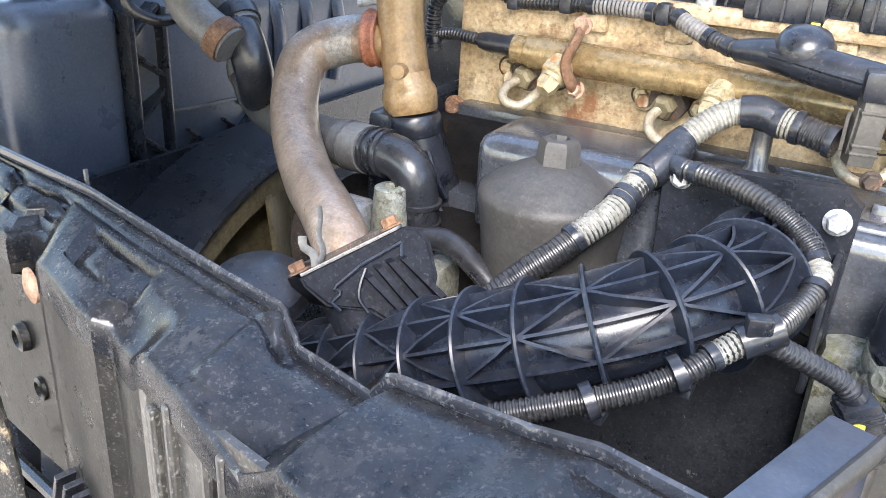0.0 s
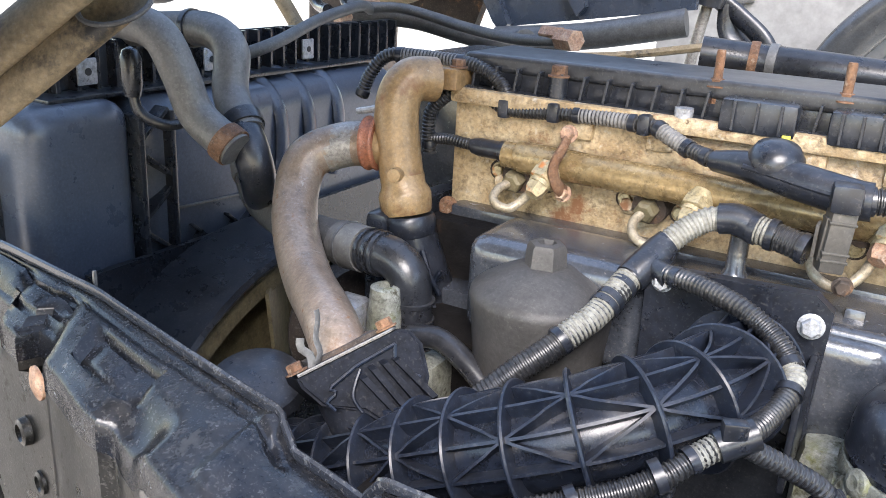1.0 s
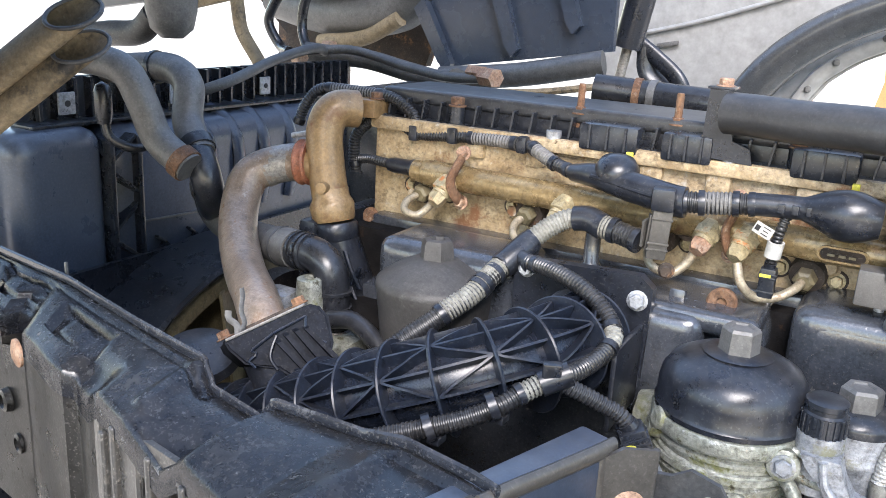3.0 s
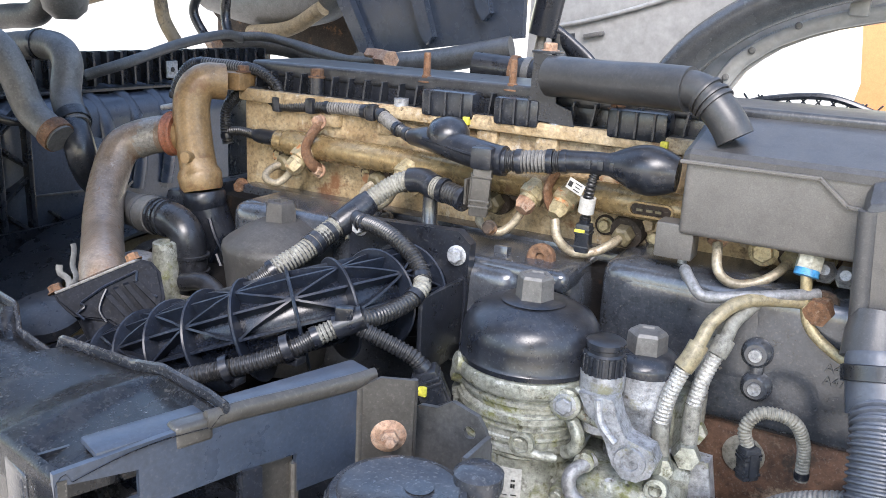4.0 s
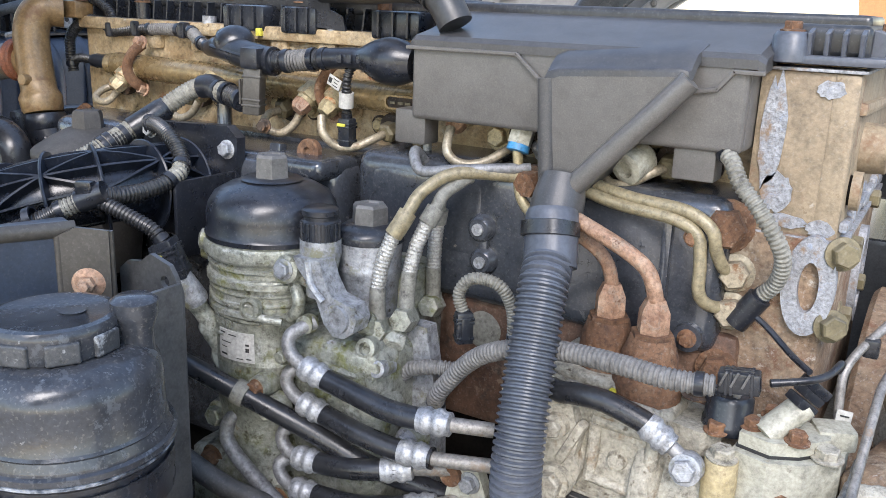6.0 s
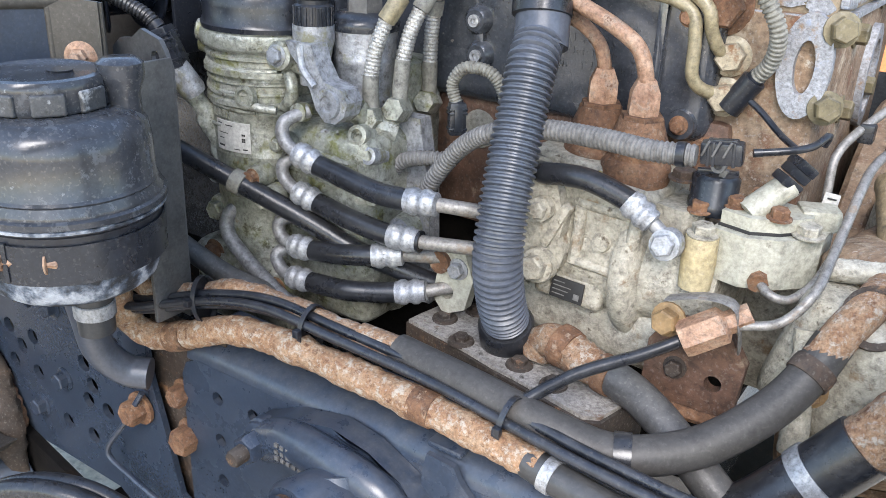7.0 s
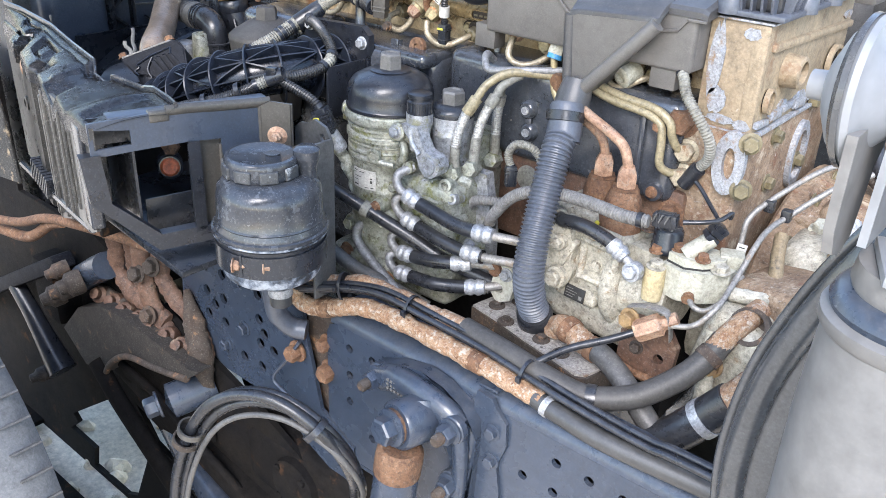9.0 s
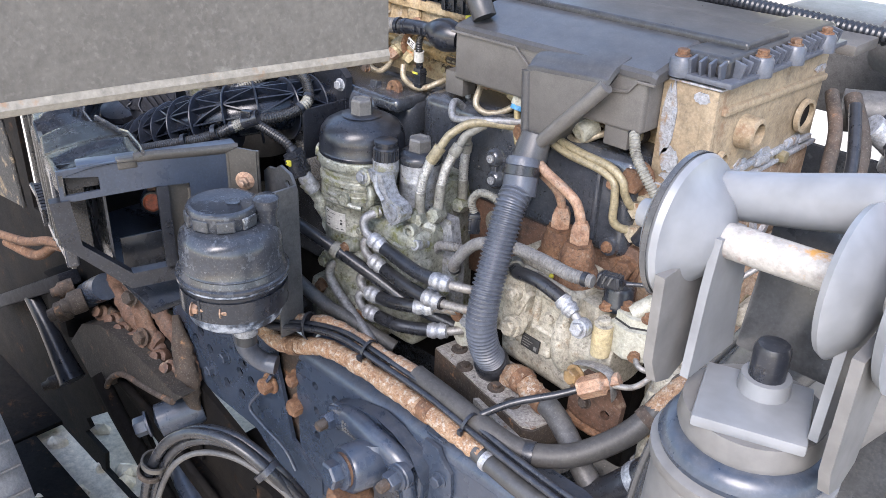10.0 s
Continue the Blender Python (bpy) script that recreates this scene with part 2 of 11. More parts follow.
M_STEEL = mat("bare_steel_tube", [(0.3, (0.19, 0.18, 0.165)), (0.75, (0.28, 0.265, 0.245))], 0.46, metal=0.35, scale=40, bump=0.2, speck=0.3,
              stain=[((0.20, 0.15, 0.105), 50, 0.60, 0.7)])
M_ZINC = mat("zinc_plated_ferrule", [(0.3, (0.27, 0.28, 0.295)), (0.75, (0.41, 0.42, 0.44))], 0.45, metal=0.45, scale=50, bump=0.3, vary=0.1, speck=0.3,
             stain=[((0.46, 0.46, 0.44), 60, 0.63, 0.8)])
M_GREYTUBE = mat("dull_grey_tube", [(0.3, (0.198, 0.198, 0.2025)), (0.75, (0.306, 0.306, 0.306))], 0.5, metal=0.4, scale=30, bump=0.2)
M_EGR = mat("heat_browned_steel_pipe", [(0.2, (0.120, 0.080, 0.054)), (0.5, (0.200, 0.150, 0.112)), (0.8, (0.280, 0.225, 0.175))], 0.34, metal=0.15, scale=9, bump=0.2, grime=0.6, speck=0.3,
            stain=[((0.14, 0.075, 0.038), 18, 0.60, 0.7), ((0.36, 0.33, 0.29), 60, 0.67, 0.6), ((0.20, 0.10, 0.045), 90, 0.63, 0.8)])
M_RUBBER = mat("black_rubber_hose", [(0.3, (0.010, 0.011, 0.014)), (0.75, (0.022, 0.024, 0.029))], 0.28, scale=20, bump=0.1, dust=0.07, speck=0.06)
M_GREYRUBBER = mat("dusty_grey_rubber", [(0.3, (0.040, 0.040, 0.041)), (0.75, (0.074, 0.073, 0.071))], 0.5, scale=18, bump=0.2, dust=0.25, grime=0.5,
                   stain=[((0.20, 0.165, 0.13), 22, 0.70, 0.9)])
M_CONDUIT = mat("black_corrugated_conduit", [(0.3, (0.009, 0.010, 0.012)), (0.75, (0.022, 0.023, 0.026))], 0.30, scale=26, bump=0.1, dust=0.16, speck=0.16)
M_CONDUITGREY = mat("faded_grey_conduit", [(0.3, (0.099, 0.09702, 0.0924)), (0.75, (0.1782, 0.1729, 0.165))], 0.6, scale=34, bump=0.2, dust=0.2)
M_CONDUITPALE = mat("dirty_pale_conduit", [(0.3, (0.1482, 0.1411, 0.1162)), (0.75, (0.2418, 0.2394, 0.2112))], 0.65, scale=34, bump=0.2,
                    stain=[((0.05, 0.045, 0.04), 40, 0.60, 0.6)])
M_DUCT = mat("blue_grey_rubber_duct", [(0.3, (0.052, 0.060, 0.078)), (0.75, (0.086, 0.096, 0.118))], 0.34, scale=14, bump=0.08, dust=0.15, speck=0.04, grime=0.35)
M_BRAID = mat("braided_steel_sleeve", [(0.3, (0.40, 0.39, 0.36)), (0.75, (0.62, 0.61, 0.58))], 0.42, metal=0.7, scale=60, bump=1.0, grain=600)
M_RES = mat("chalky_dark_reservoir_plastic", [(0.25, (0.020, 0.023, 0.029)), (0.75, (0.043, 0.047, 0.056))], 0.19, scale=8, bump=0.08, dust=0.09, grime=0.5,
            stain=[((0.070, 0.078, 0.090), 40, 0.60, 0.4), ((0.26, 0.27, 0.28), 90, 0.68, 0.7)])
M_FOOT = mat("blue_white_residue_on_black", [(0.42, (0.016, 0.019, 0.025)), (0.50, (0.07, 0.09, 0.125)), (0.60, (0.33, 0.36, 0.41))], 0.6, scale=46, bump=0.5, grime=0.4)
M_RESWORN = mat("white_worn_cap_grip", [(0.25, (0.030, 0.033, 0.038)), (0.75, (0.070, 0.074, 0.080))], 0.45, scale=40, bump=0.2,
                stain=[((0.30, 0.31, 0.32), 70, 0.60, 0.7)])
M_WHITE = mat("white_paper_label", [(0.3, (0.40, 0.39, 0.36)), (0.75, (0.48, 0.47, 0.44))], 0.6, scale=40, bump=0.05, grime=0.4)
M_INK = mat("dark_print", [(0.3, (0.014, 0.014, 0.014)), (0.7, (0.022, 0.022, 0.022))], 0.7, bump=0, speck=0.0, grime=0.2)
M_BLUE = mat("blue_plastic_ring", [(0.3, (0.04, 0.20, 0.42)), (0.7, (0.06, 0.27, 0.5))], 0.45, bump=0.05)
M_RED = mat("orange_red_plug", [(0.3, (0.50, 0.10, 0.035)), (0.7, (0.58, 0.16, 0.06))], 0.5, bump=0.1)
M_YELLOW = mat("yellow_clip", [(0.3, (0.55, 0.50, 0.04)), (0.7, (0.62, 0.58, 0.08))], 0.5, bump=0.05)
M_ORANGE = mat("rust_red_band_clamp", [(0.3, (0.20, 0.065, 0.032)), (0.7, (0.30, 0.115, 0.06))], 0.6, scale=50, bump=0.5)
M_MUD = mat("mud_caked_black_plastic", [(0.3, (0.008, 0.008, 0.008)), (0.75, (0.020, 0.018, 0.016))], 0.7, scale=14, bump=0.8, speck=0.3,
            stain=[((0.19, 0.14, 0.085), 16, 0.56, 0.9), ((0.26, 0.20, 0.13), 40, 0.62, 0.9)])
M_GRIT = mat("grit_covered_black_iron", [(0.25, (0.010, 0.009, 0.008)), (0.75, (0.030, 0.024, 0.019))], 0.85, scale=16, bump=0.7, grain=140, speck=0.2,
             stain=[((0.11, 0.068, 0.042), 30, 0.63, 0.9)])
M_BROWN = mat("rust_brown_cast_iron", [(0.25, (0.050, 0.026, 0.017)), (0.5, (0.095, 0.050, 0.031)), (0.8, (0.16, 0.095, 0.06))], 0.7, scale=14, bump=0.6, grain=200, speck=0.2,
              stain=[((0.22, 0.17, 0.12), 30, 0.63, 0.85), ((0.025, 0.018, 0.014), 26, 0.60, 0.6)])
# Near-black puts shade under the engine into the colour; brown stain is rust.
M_SHADE = mat("shade_black_brown_iron", [(0.3, (0.005, 0.005, 0.006)), (0.75, (0.012, 0.010, 0.008))], 0.9, scale=10, bump=0.5, speck=0.0, spec=0.12, stain=[((0.045, 0.024, 0.013), 22, 0.63, 0.95)])
M_TAN = mat("tan_mud_coated_tube", [(0.25, (0.16, 0.12, 0.068)), (0.75, (0.28, 0.215, 0.13))], 0.75, scale=11, bump=0.4, grime=0.6,
            stain=[((0.03, 0.027, 0.024), 9, 0.58, 0.6), ((0.33, 0.28, 0.20), 34, 0.68, 0.9)])
M_CREAM = mat("cream_yellow_stained_casting", [(0.25, (0.36, 0.28, 0.13)), (0.75, (0.48, 0.41, 0.26))], 0.55, scale=20, bump=0.3, grime=0.6, speck=0.3,
              stain=[((0.20, 0.14, 0.07), 40, 0.64, 0.8)])
M_OLIVE = mat("olive_tan_fan_plastic", [(0.3, (0.10, 0.085, 0.045)), (0.75, (0.17, 0.14, 0.08))], 0.5, scale=10, bump=0.1, dust=0.2)
M_CAB = mat("grey_cab_paint", [(0.3, (0.245, 0.243, 0.236)), (0.75, (0.29, 0.288, 0.28))], 0.36, scale=3, bump=0.02, grime=0.10, speck=0.02, grain=40,
            stain=[((0.26, 0.235, 0.20), 22, 0.72, 0.7)])
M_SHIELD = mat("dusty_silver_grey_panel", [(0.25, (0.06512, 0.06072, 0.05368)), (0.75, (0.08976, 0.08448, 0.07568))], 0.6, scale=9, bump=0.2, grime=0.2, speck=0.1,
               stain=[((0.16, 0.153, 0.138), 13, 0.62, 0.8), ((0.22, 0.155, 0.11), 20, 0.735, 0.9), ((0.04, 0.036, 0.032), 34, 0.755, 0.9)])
M_HEM = mat("chipped_pale_panel_edge", [(0.3, (0.13, 0.12, 0.10)), (0.75, (0.20, 0.185, 0.155))], 0.6, scale=24, bump=0.3, grime=0.4,
            stain=[((0.20, 0.12, 0.07), 30, 0.62, 0.9)])
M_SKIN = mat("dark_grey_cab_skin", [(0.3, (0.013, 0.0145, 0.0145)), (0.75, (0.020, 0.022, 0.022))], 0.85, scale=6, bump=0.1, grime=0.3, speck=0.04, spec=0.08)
M_TYRE = mat("dusty_tyre_rubber", [(0.25, (0.11, 0.112, 0.116)), (0.75, (0.165, 0.168, 0.172))], 0.8, scale=8, bump=0.3, grime=0.4)
M_FENDER = mat("glossy_dark_grey_plastic", [(0.3, (0.035, 0.038, 0.042)), (0.75, (0.055, 0.058, 0.062))], 0.24, scale=6, bump=0.03, dust=0.12, grime=0.4, speck=0.04, coat=0.5)
M_BELLOWS = mat("matt_grey_rubber_bellows", [(0.3, (0.102, 0.102, 0.103)), (0.75, (0.135, 0.134, 0.132))], 0.5, scale=5, bump=0.05, grime=0.12, speck=0.03, dust=0.15, grain=40)
M_DULL = mat("dull_black_moulding", [(0.3, (0.007, 0.008, 0.011)), (0.75, (0.013, 0.015, 0.021))], 0.62, scale=20, bump=0.06, speck=0.06, spec=0.10)
M_RIB = mat("dust_edged_black_ribs", [(0.3, (0.007, 0.010, 0.018)), (0.75, (0.013, 0.018, 0.030))], 0.33, scale=30, bump=0.06, dust=0.07, speck=0.08, spec=0.34)
M_TANPIPE = mat("dull_tan_painted_pipe", [(0.25, (0.20, 0.165, 0.095)), (0.75, (0.31, 0.265, 0.17))], 0.42, metal=0.1, scale=30, bump=0.15, speck=0.2, stain=[((0.14, 0.08, 0.035), 30, 0.63, 0.7), ((0.40, 0.37, 0.30), 60, 0.66, 0.7)])
M_TUBE = mat("blue_black_moulded_tube", [(0.3, (0.005, 0.007, 0.013)), (0.75, (0.011, 0.015, 0.025))], 0.24, scale=16, bump=0.03, dust=0.03, speck=0.05, spec=0.42)
M_VCOVER = mat("dusty_cover_plastic", [(0.3, (0.018, 0.020, 0.024)), (0.75, (0.034, 0.036, 0.040))], 0.30, scale=9, bump=0.08, dust=0.16, speck=0.12)
M_GREYPAINT = mat("worn_light_grey_paint", [(0.3, (0.150, 0.160, 0.172)), (0.75, (0.192, 0.202, 0.215))], 0.34, scale=4, bump=0.02, grime=0.06, speck=0.02, grain=30,
                  stain=[((0.34, 0.22, 0.12), 26, 0.78, 0.8)])
M_PIN = mat("chipped_white_rusty_pin", [(0.3, (0.26, 0.25, 0.235)), (0.75, (0.34, 0.33, 0.31))], 0.5, scale=14, bump=0.3, grime=0.4,
            stain=[((0.20, 0.15, 0.14), 34, 0.565, 0.8), ((0.36, 0.19, 0.05), 46, 0.60, 0.85)])
M_GROUND = mat("pale_sandy_gravel", [(0.25, (0.62, 0.52, 0.39)), (0.75, (0.76, 0.66, 0.52))], 0.92, scale=8, bump=0.8, grain=60, grime=0.4, speck=0.1,
               stain=[((0.80, 0.71, 0.58), 12, 0.58, 0.9), ((0.36, 0.29, 0.21), 14, 0.64, 0.9)])
M_HEADREAR = mat("brown_rusty_casting", [(0.25, (0.12, 0.072, 0.042)), (0.5, (0.20, 0.135, 0.085)), (0.8, (0.29, 0.22, 0.15))], 0.8, scale=26, bump=1.0, grain=170, speck=0.45,
                 stain=[((0.14, 0.066, 0.036), 30, 0.59, 0.9), ((0.36, 0.30, 0.22), 20, 0.60, 0.8), ((0.46, 0.43, 0.37), 60, 0.66, 0.8)])
M_HEADTAN = mat("tan_painted_rear_head", [(0.25, (0.20, 0.150, 0.095)), (0.75, (0.30, 0.240, 0.160))], 0.55, scale=10, bump=0.4, grain=240, speck=0.2, grime=0.6,
                stain=[((0.18, 0.11, 0.065), 16, 0.61, 0.8), ((0.40, 0.37, 0.32), 50, 0.67, 0.8), ((0.10, 0.06, 0.035), 60, 0.66, 0.9)])
M_FLAKE = mat("white_flaking_aluminium", [(0.25, (0.20, 0.205, 0.215)), (0.75, (0.34, 0.35, 0.37))], 0.6, metal=0.2, scale=70, bump=1.0, grain=200, speck=0.3,
              stain=[((0.20, 0.135, 0.085), 34, 0.57, 0.85), ((0.24, 0.28, 0.35), 60, 0.60, 0.6)])
M_MACHINE = mat("orange_machine_paint", [(0.3, (0.42, 0.15, 0.05)), (0.7, (0.48, 0.19, 0.07))], 0.6, scale=2, bump=0.0, grime=0.2, speck=0.0)


# ---- mesh tools ----
def thing(name, at, label, category, group="", kind=""):
    ob = new(name)
    ob.location = at
    ob.empty_display_size = 0.02
    return tagged(ob, label, category, group, kind)


def root_of(ob):
    while ob.parent:
        ob = ob.parent
    return ob


def finish(ob_name, bm, material, smooth=40.0):
    bmesh.ops.recalc_face_normals(bm, faces=bm.faces)
    me = bpy.data.meshes.new(ob_name)
    bm.to_mesh(me)
    bm.free()
    me.materials.append(material)
    if smooth:
        me.shade_smooth()
        me.set_sharp_from_angle(angle=radians(smooth))
    return me


def part(name, bm, material, parent, label="", smooth=40.0):
    """One mesh, given in world metres, as a part of a thing."""
    bm.transform(Matrix.Translation(-root_of(parent).location))
    ob = new(name, finish(name, bm, material, smooth))
    ob.parent = parent
    return tagged(ob, label)


def alone(name, bm, material, label, category, kind="", group="", smooth=40.0):
    """One mesh that is a whole thing."""
    c = sum((v.co for v in bm.verts), Vector()) / max(1, len(bm.verts))
    c.z = min(v.co.z for v in bm.verts)
    bm.transform(Matrix.Translation(-c))
    ob = new(name, finish(name, bm, material, smooth))
    ob.location = c
    return tagged(ob, label, category, group, kind)


def shared(name, me, m, parent, label=""):
    """A repeat of one mesh at the world pose m, as a part."""
    ob = new(name, me)
    ob.parent = parent
    ob.matrix_basis = Matrix.Translation(-root_of(parent).location) @ m
    return tagged(ob, label)


def along(p, q, turn=0.0):
    """The pose at p whose z axis runs towards q."""
    p, q = Vector(p), Vector(q)
    return Matrix.Translation(p) @ (q - p).to_track_quat("Z", "Y").to_matrix().to_4x4() @ pose(0, 0, 0, 0, 0, turn)


UP = Matrix.Identity(4)


def join(*bms):
    out = bms[0]
    for b in bms[1:]:
        me = bpy.data.meshes.new("tmp")
        b.to_mesh(me)
        b.free()
        out.from_mesh(me)
        bpy.data.meshes.remove(me)
    return out


def box(c, s, bevel=0.003, m=None, seg=2):
    bm = bmesh.new()
    bmesh.ops.create_cube(bm, size=1.0, matrix=Matrix.Diagonal((*s, 1)))
    if bevel:
        bmesh.ops.bevel(bm, geom=bm.edges[:], offset=bevel, segments=seg, profile=0.6, affect="EDGES")
    if m is not None:
        bm.transform(m)
    bm.transform(Matrix.Translation(c))
    return bm


def lathe(profile, m=UP, seg=28, squash=(1, 1)):
    """profile: (radius, height) from the bottom up; ends on the axis close it."""
    bm = bmesh.new()
    rings = []
    for r, z in profile:
        if r < 1e-6:
            rings.append([bm.verts.new((0, 0, z))])
        else:
            rings.append([bm.verts.new((r * squash[0] * math.cos(6.283185 * k / seg), r * squash[1] * math.sin(6.283185 * k / seg), z)) for k in range(seg)])
    for a, b in zip(rings, rings[1:]):
        for k in range(seg):
            f = [a[k % len(a)], a[(k + 1) % len(a)], b[(k + 1) % len(b)], b[k % len(b)]]
            f = list(dict.fromkeys(f))
            if len(f) > 2:
                try:
                    bm.faces.new(f)
                except ValueError:
                    pass
    for ring in (rings[0], rings[-1]):
        if len(ring) > 2:
            try:
                bm.faces.new(ring)
            except ValueError:
                pass
    bm.transform(m)
    return bm


def curve_points(pts, step):
    """Points at even steps along a smooth curve through pts."""
    p = [Vector(q) for q in pts]
    p = [2 * p[0] - p[1]] + p + [2 * p[-1] - p[-2]]
    dense = []
    for i in range(1, len(p) - 2):
        a, b, c, d = p[i - 1:i + 3]
        for k in range(24):
            t = k / 24
            dense.append(0.5 * (2 * b + (c - a) * t + (2 * a - 5 * b + 4 * c - d) * t * t + (3 * b - a - 3 * c + d) * t ** 3))
    dense.append(p[-2])
    total = sum((b - a).length for a, b in zip(dense, dense[1:]))
    n = max(2, round(total / step))
    out, need, run = [dense[0]], total / n, 0.0
    for a, b in zip(dense, dense[1:]):
        left = (b - a).length
        here = a
        while run + left >= need - 1e-9 and len(out) < n:
            here = here + (b - here).normalized() * (need - run)
            left = (b - here).length
            run = 0.0
            out.append(here.copy())
        run += left
    out.append(dense[-1])
    return out


def poly(pts, n=4):
    """Straight runs between points, cut fine so that a sweep keeps the corners."""
    out = []
    for a, b in zip(pts, pts[1:]):
        out += [Vector(a).lerp(Vector(b), k / n) for k in range(n)]
    return out + [Vector(pts[-1])]


def frames_of(path):
    t = [(path[min(i + 1, len(path) - 1)] - path[max(i - 1, 0)]).normalized() for i in range(len(path))]
    u = t[0].orthogonal().normalized()
    if abs(t[0].z) < 0.9:
        u = (Vector((0, 0, 1)) - t[0] * t[0].z).normalized()
    out = []
    for i in range(len(path)):
        u = (u - t[i] * u.dot(t[i])).normalized()
        out.append((t[i], u, t[i].cross(u)))
    return out


def sweep(pts, r, seg=14, step=0.005, ridge=None, rfun=None, flat=(1, 1), hollow=0.0, scab=0.0):
    """A round tube along a smooth curve. ridge: (pitch, depth) of corrugations."""
    if ridge:
        step = ridge[0] / 4
    path = curve_points(pts, step)
    fr = frames_of(path)
    bm = bmesh.new()
    rings = []
    for i, (c, (t, u, v)) in enumerate(zip(path, fr)):
        rad = rfun(i / (len(path) - 1)) if rfun else r
        if scab:
            rad *= 1 + scab * noise.noise(c * 45)
        if ridge:
            rad -= ridge[1] * (0, 0, 1, 1)[i % 4]
        rings.append([bm.verts.new(c + (u * math.cos(6.283185 * k / seg) * flat[0] + v * math.sin(6.283185 * k / seg) * flat[1]) * rad) for k in range(seg)])
    if scab:
        for ring, c in zip(rings, path):
            for w in ring:
                w.co += (w.co - c) * scab * noise.noise(w.co * 130)
    for a, b in zip(rings, rings[1:]):
        for k in range(seg):
            bm.faces.new((a[k], a[(k + 1) % seg], b[(k + 1) % seg], b[k]))
    if hollow:
        for ring, c in ((rings[0], path[0]), (rings[-1], path[-1])):
            inner = [bm.verts.new(c + (w.co - c) * hollow) for w in ring]
            t = fr[0][0] if ring is rings[0] else -fr[-1][0]
            deep = [bm.verts.new(w.co + t * r * 1.5) for w in inner]
            for k in range(seg):
                j = (k + 1) % seg
                bm.faces.new((ring[k], ring[j], inner[j], inner[k]))
                bm.faces.new((inner[k], inner[j], deep[j], deep[k]))
            bm.faces.new(deep)
    else:
        bm.faces.new(rings[0])
        bm.faces.new(rings[-1])
    return bm


def inside(p, poly):
    c = False
    for (x1, y1), (x2, y2) in zip(poly, poly[1:] + poly[:1]):
        if (y1 > p[1]) != (y2 > p[1]) and p[0] < (x2 - x1) * (p[1] - y1) / (y2 - y1) + x1:
            c = not c
    return c


def circle(x, y, r, n=12, ry=None):
    return [(x + r * math.cos(6.283185 * k / n), y + (ry or r) * math.sin(6.283185 * k / n)) for k in range(n)]


def plate(outline, holes, thick, m=UP):
    """A flat plate in its own xy plane with real holes, extruded along z."""
    from mathutils.geometry import delaunay_2d_cdt
    vs, es = [], []
    for loop in [outline, *holes]:
        o = len(vs)
        vs += [Vector(q) for q in loop]
        es += [(o + k, o + (k + 1) % len(loop)) for k in range(len(loop))]
    v2, e2, f2 = delaunay_2d_cdt(vs, es, [], 1, 1e-6)[:3]
    bm = bmesh.new()
    lo = [bm.verts.new((q.x, q.y, 0)) for q in v2]
    hi = [bm.verts.new((q.x, q.y, thick)) for q in v2]
    use = {}
    for f in f2:
        c = sum((v2[i] for i in f), Vector((0, 0))) / len(f)
        if not inside(c, outline) or any(inside(c, h) for h in holes):
            continue
        bm.faces.new([lo[i] for i in reversed(f)])
        bm.faces.new([hi[i] for i in f])
        for a, b in zip(f, f[1:] + f[:1]):
            k = (min(a, b), max(a, b))
            use[k] = use.get(k, 0) + 1
    for (a, b), n in use.items():
        if n == 1:
            bm.faces.new((lo[a], lo[b], hi[b], hi[a]))
    bmesh.ops.delete(bm, geom=[v for v in bm.verts if not v.link_faces], context="VERTS")
    bm.transform(m)
    return bm


def basis(o, u, v):
    """The pose at o whose x axis is u, and whose y axis lies towards v."""
    u = Vector(u).normalized()
    v = Vector(v)
    w = u.cross(v).normalized()
    v = w.cross(u)
    return Matrix(((u.x, v.x, w.x, o[0]), (u.y, v.y, w.y, o[1]), (u.z, v.z, w.z, o[2]), (0, 0, 0, 1)))


XZ = Matrix(((1, 0, 0, 0), (0, 0, 1, 0), (0, 1, 0, 0), (0, 0, 0, 1)))  # plate xy -> world xz, thickness towards +y
YZ = Matrix(((0, 0, 1, 0), (1, 0, 0, 0), (0, 1, 0, 0), (0, 0, 0, 1)))  # plate xy -> world yz, thickness towards +x


def bolt_bm(af, h, flange=1.35, m=UP):
    """A hexagon head on a round collar, base at 0, along z."""
    r = af / 1.732
    b = lathe([(0, h * 0.0), (r * flange, 0), (r * flange, h * 0.16), (r * 1.0, h * 0.22)], UP, 16)
    hx = lathe([(r * 1.0, h * 0.2), (r, h * 0.88), (r * 0.86, h), (0, h)], UP, 6)
    out = join(b, hx)
    out.transform(m)
    return out


BOLTS = {}


def bolt(p, d, af, material, parent, h=None, name="bolt", label=""):
    h = h or af * 0.7
    key = (round(af, 4), round(h, 4), material.name)
    if key not in BOLTS:
        BOLTS[key] = finish("bolt", bolt_bm(af, h), material, 35)
    p, d = Vector(p), Vector(d)
    return shared(name, BOLTS[key], along(p, p + d, (p.x * 977) % 60), parent, label)


def ferrule(p, q, r, material, parent, name="ferrule"):
    p, q = Vector(p), Vector(q)
    h = (q - p).length
    prof = [(r * 0.7, 0), (r, 0.02 * h)]
    for a, b in ((0.1, 1.0), (0.2, 1.12), (0.32, 1.12), (0.4, 0.97), (0.5, 0.97), (0.58, 1.12), (0.7, 1.12), (0.8, 0.95), (0.95, 0.95)):
        prof.append((r * b, a * h))
    prof += [(r * 0.75, h), (0, h)]
    return part(name, lathe([(0, 0)] + prof, along(p, q), 20), material, parent)


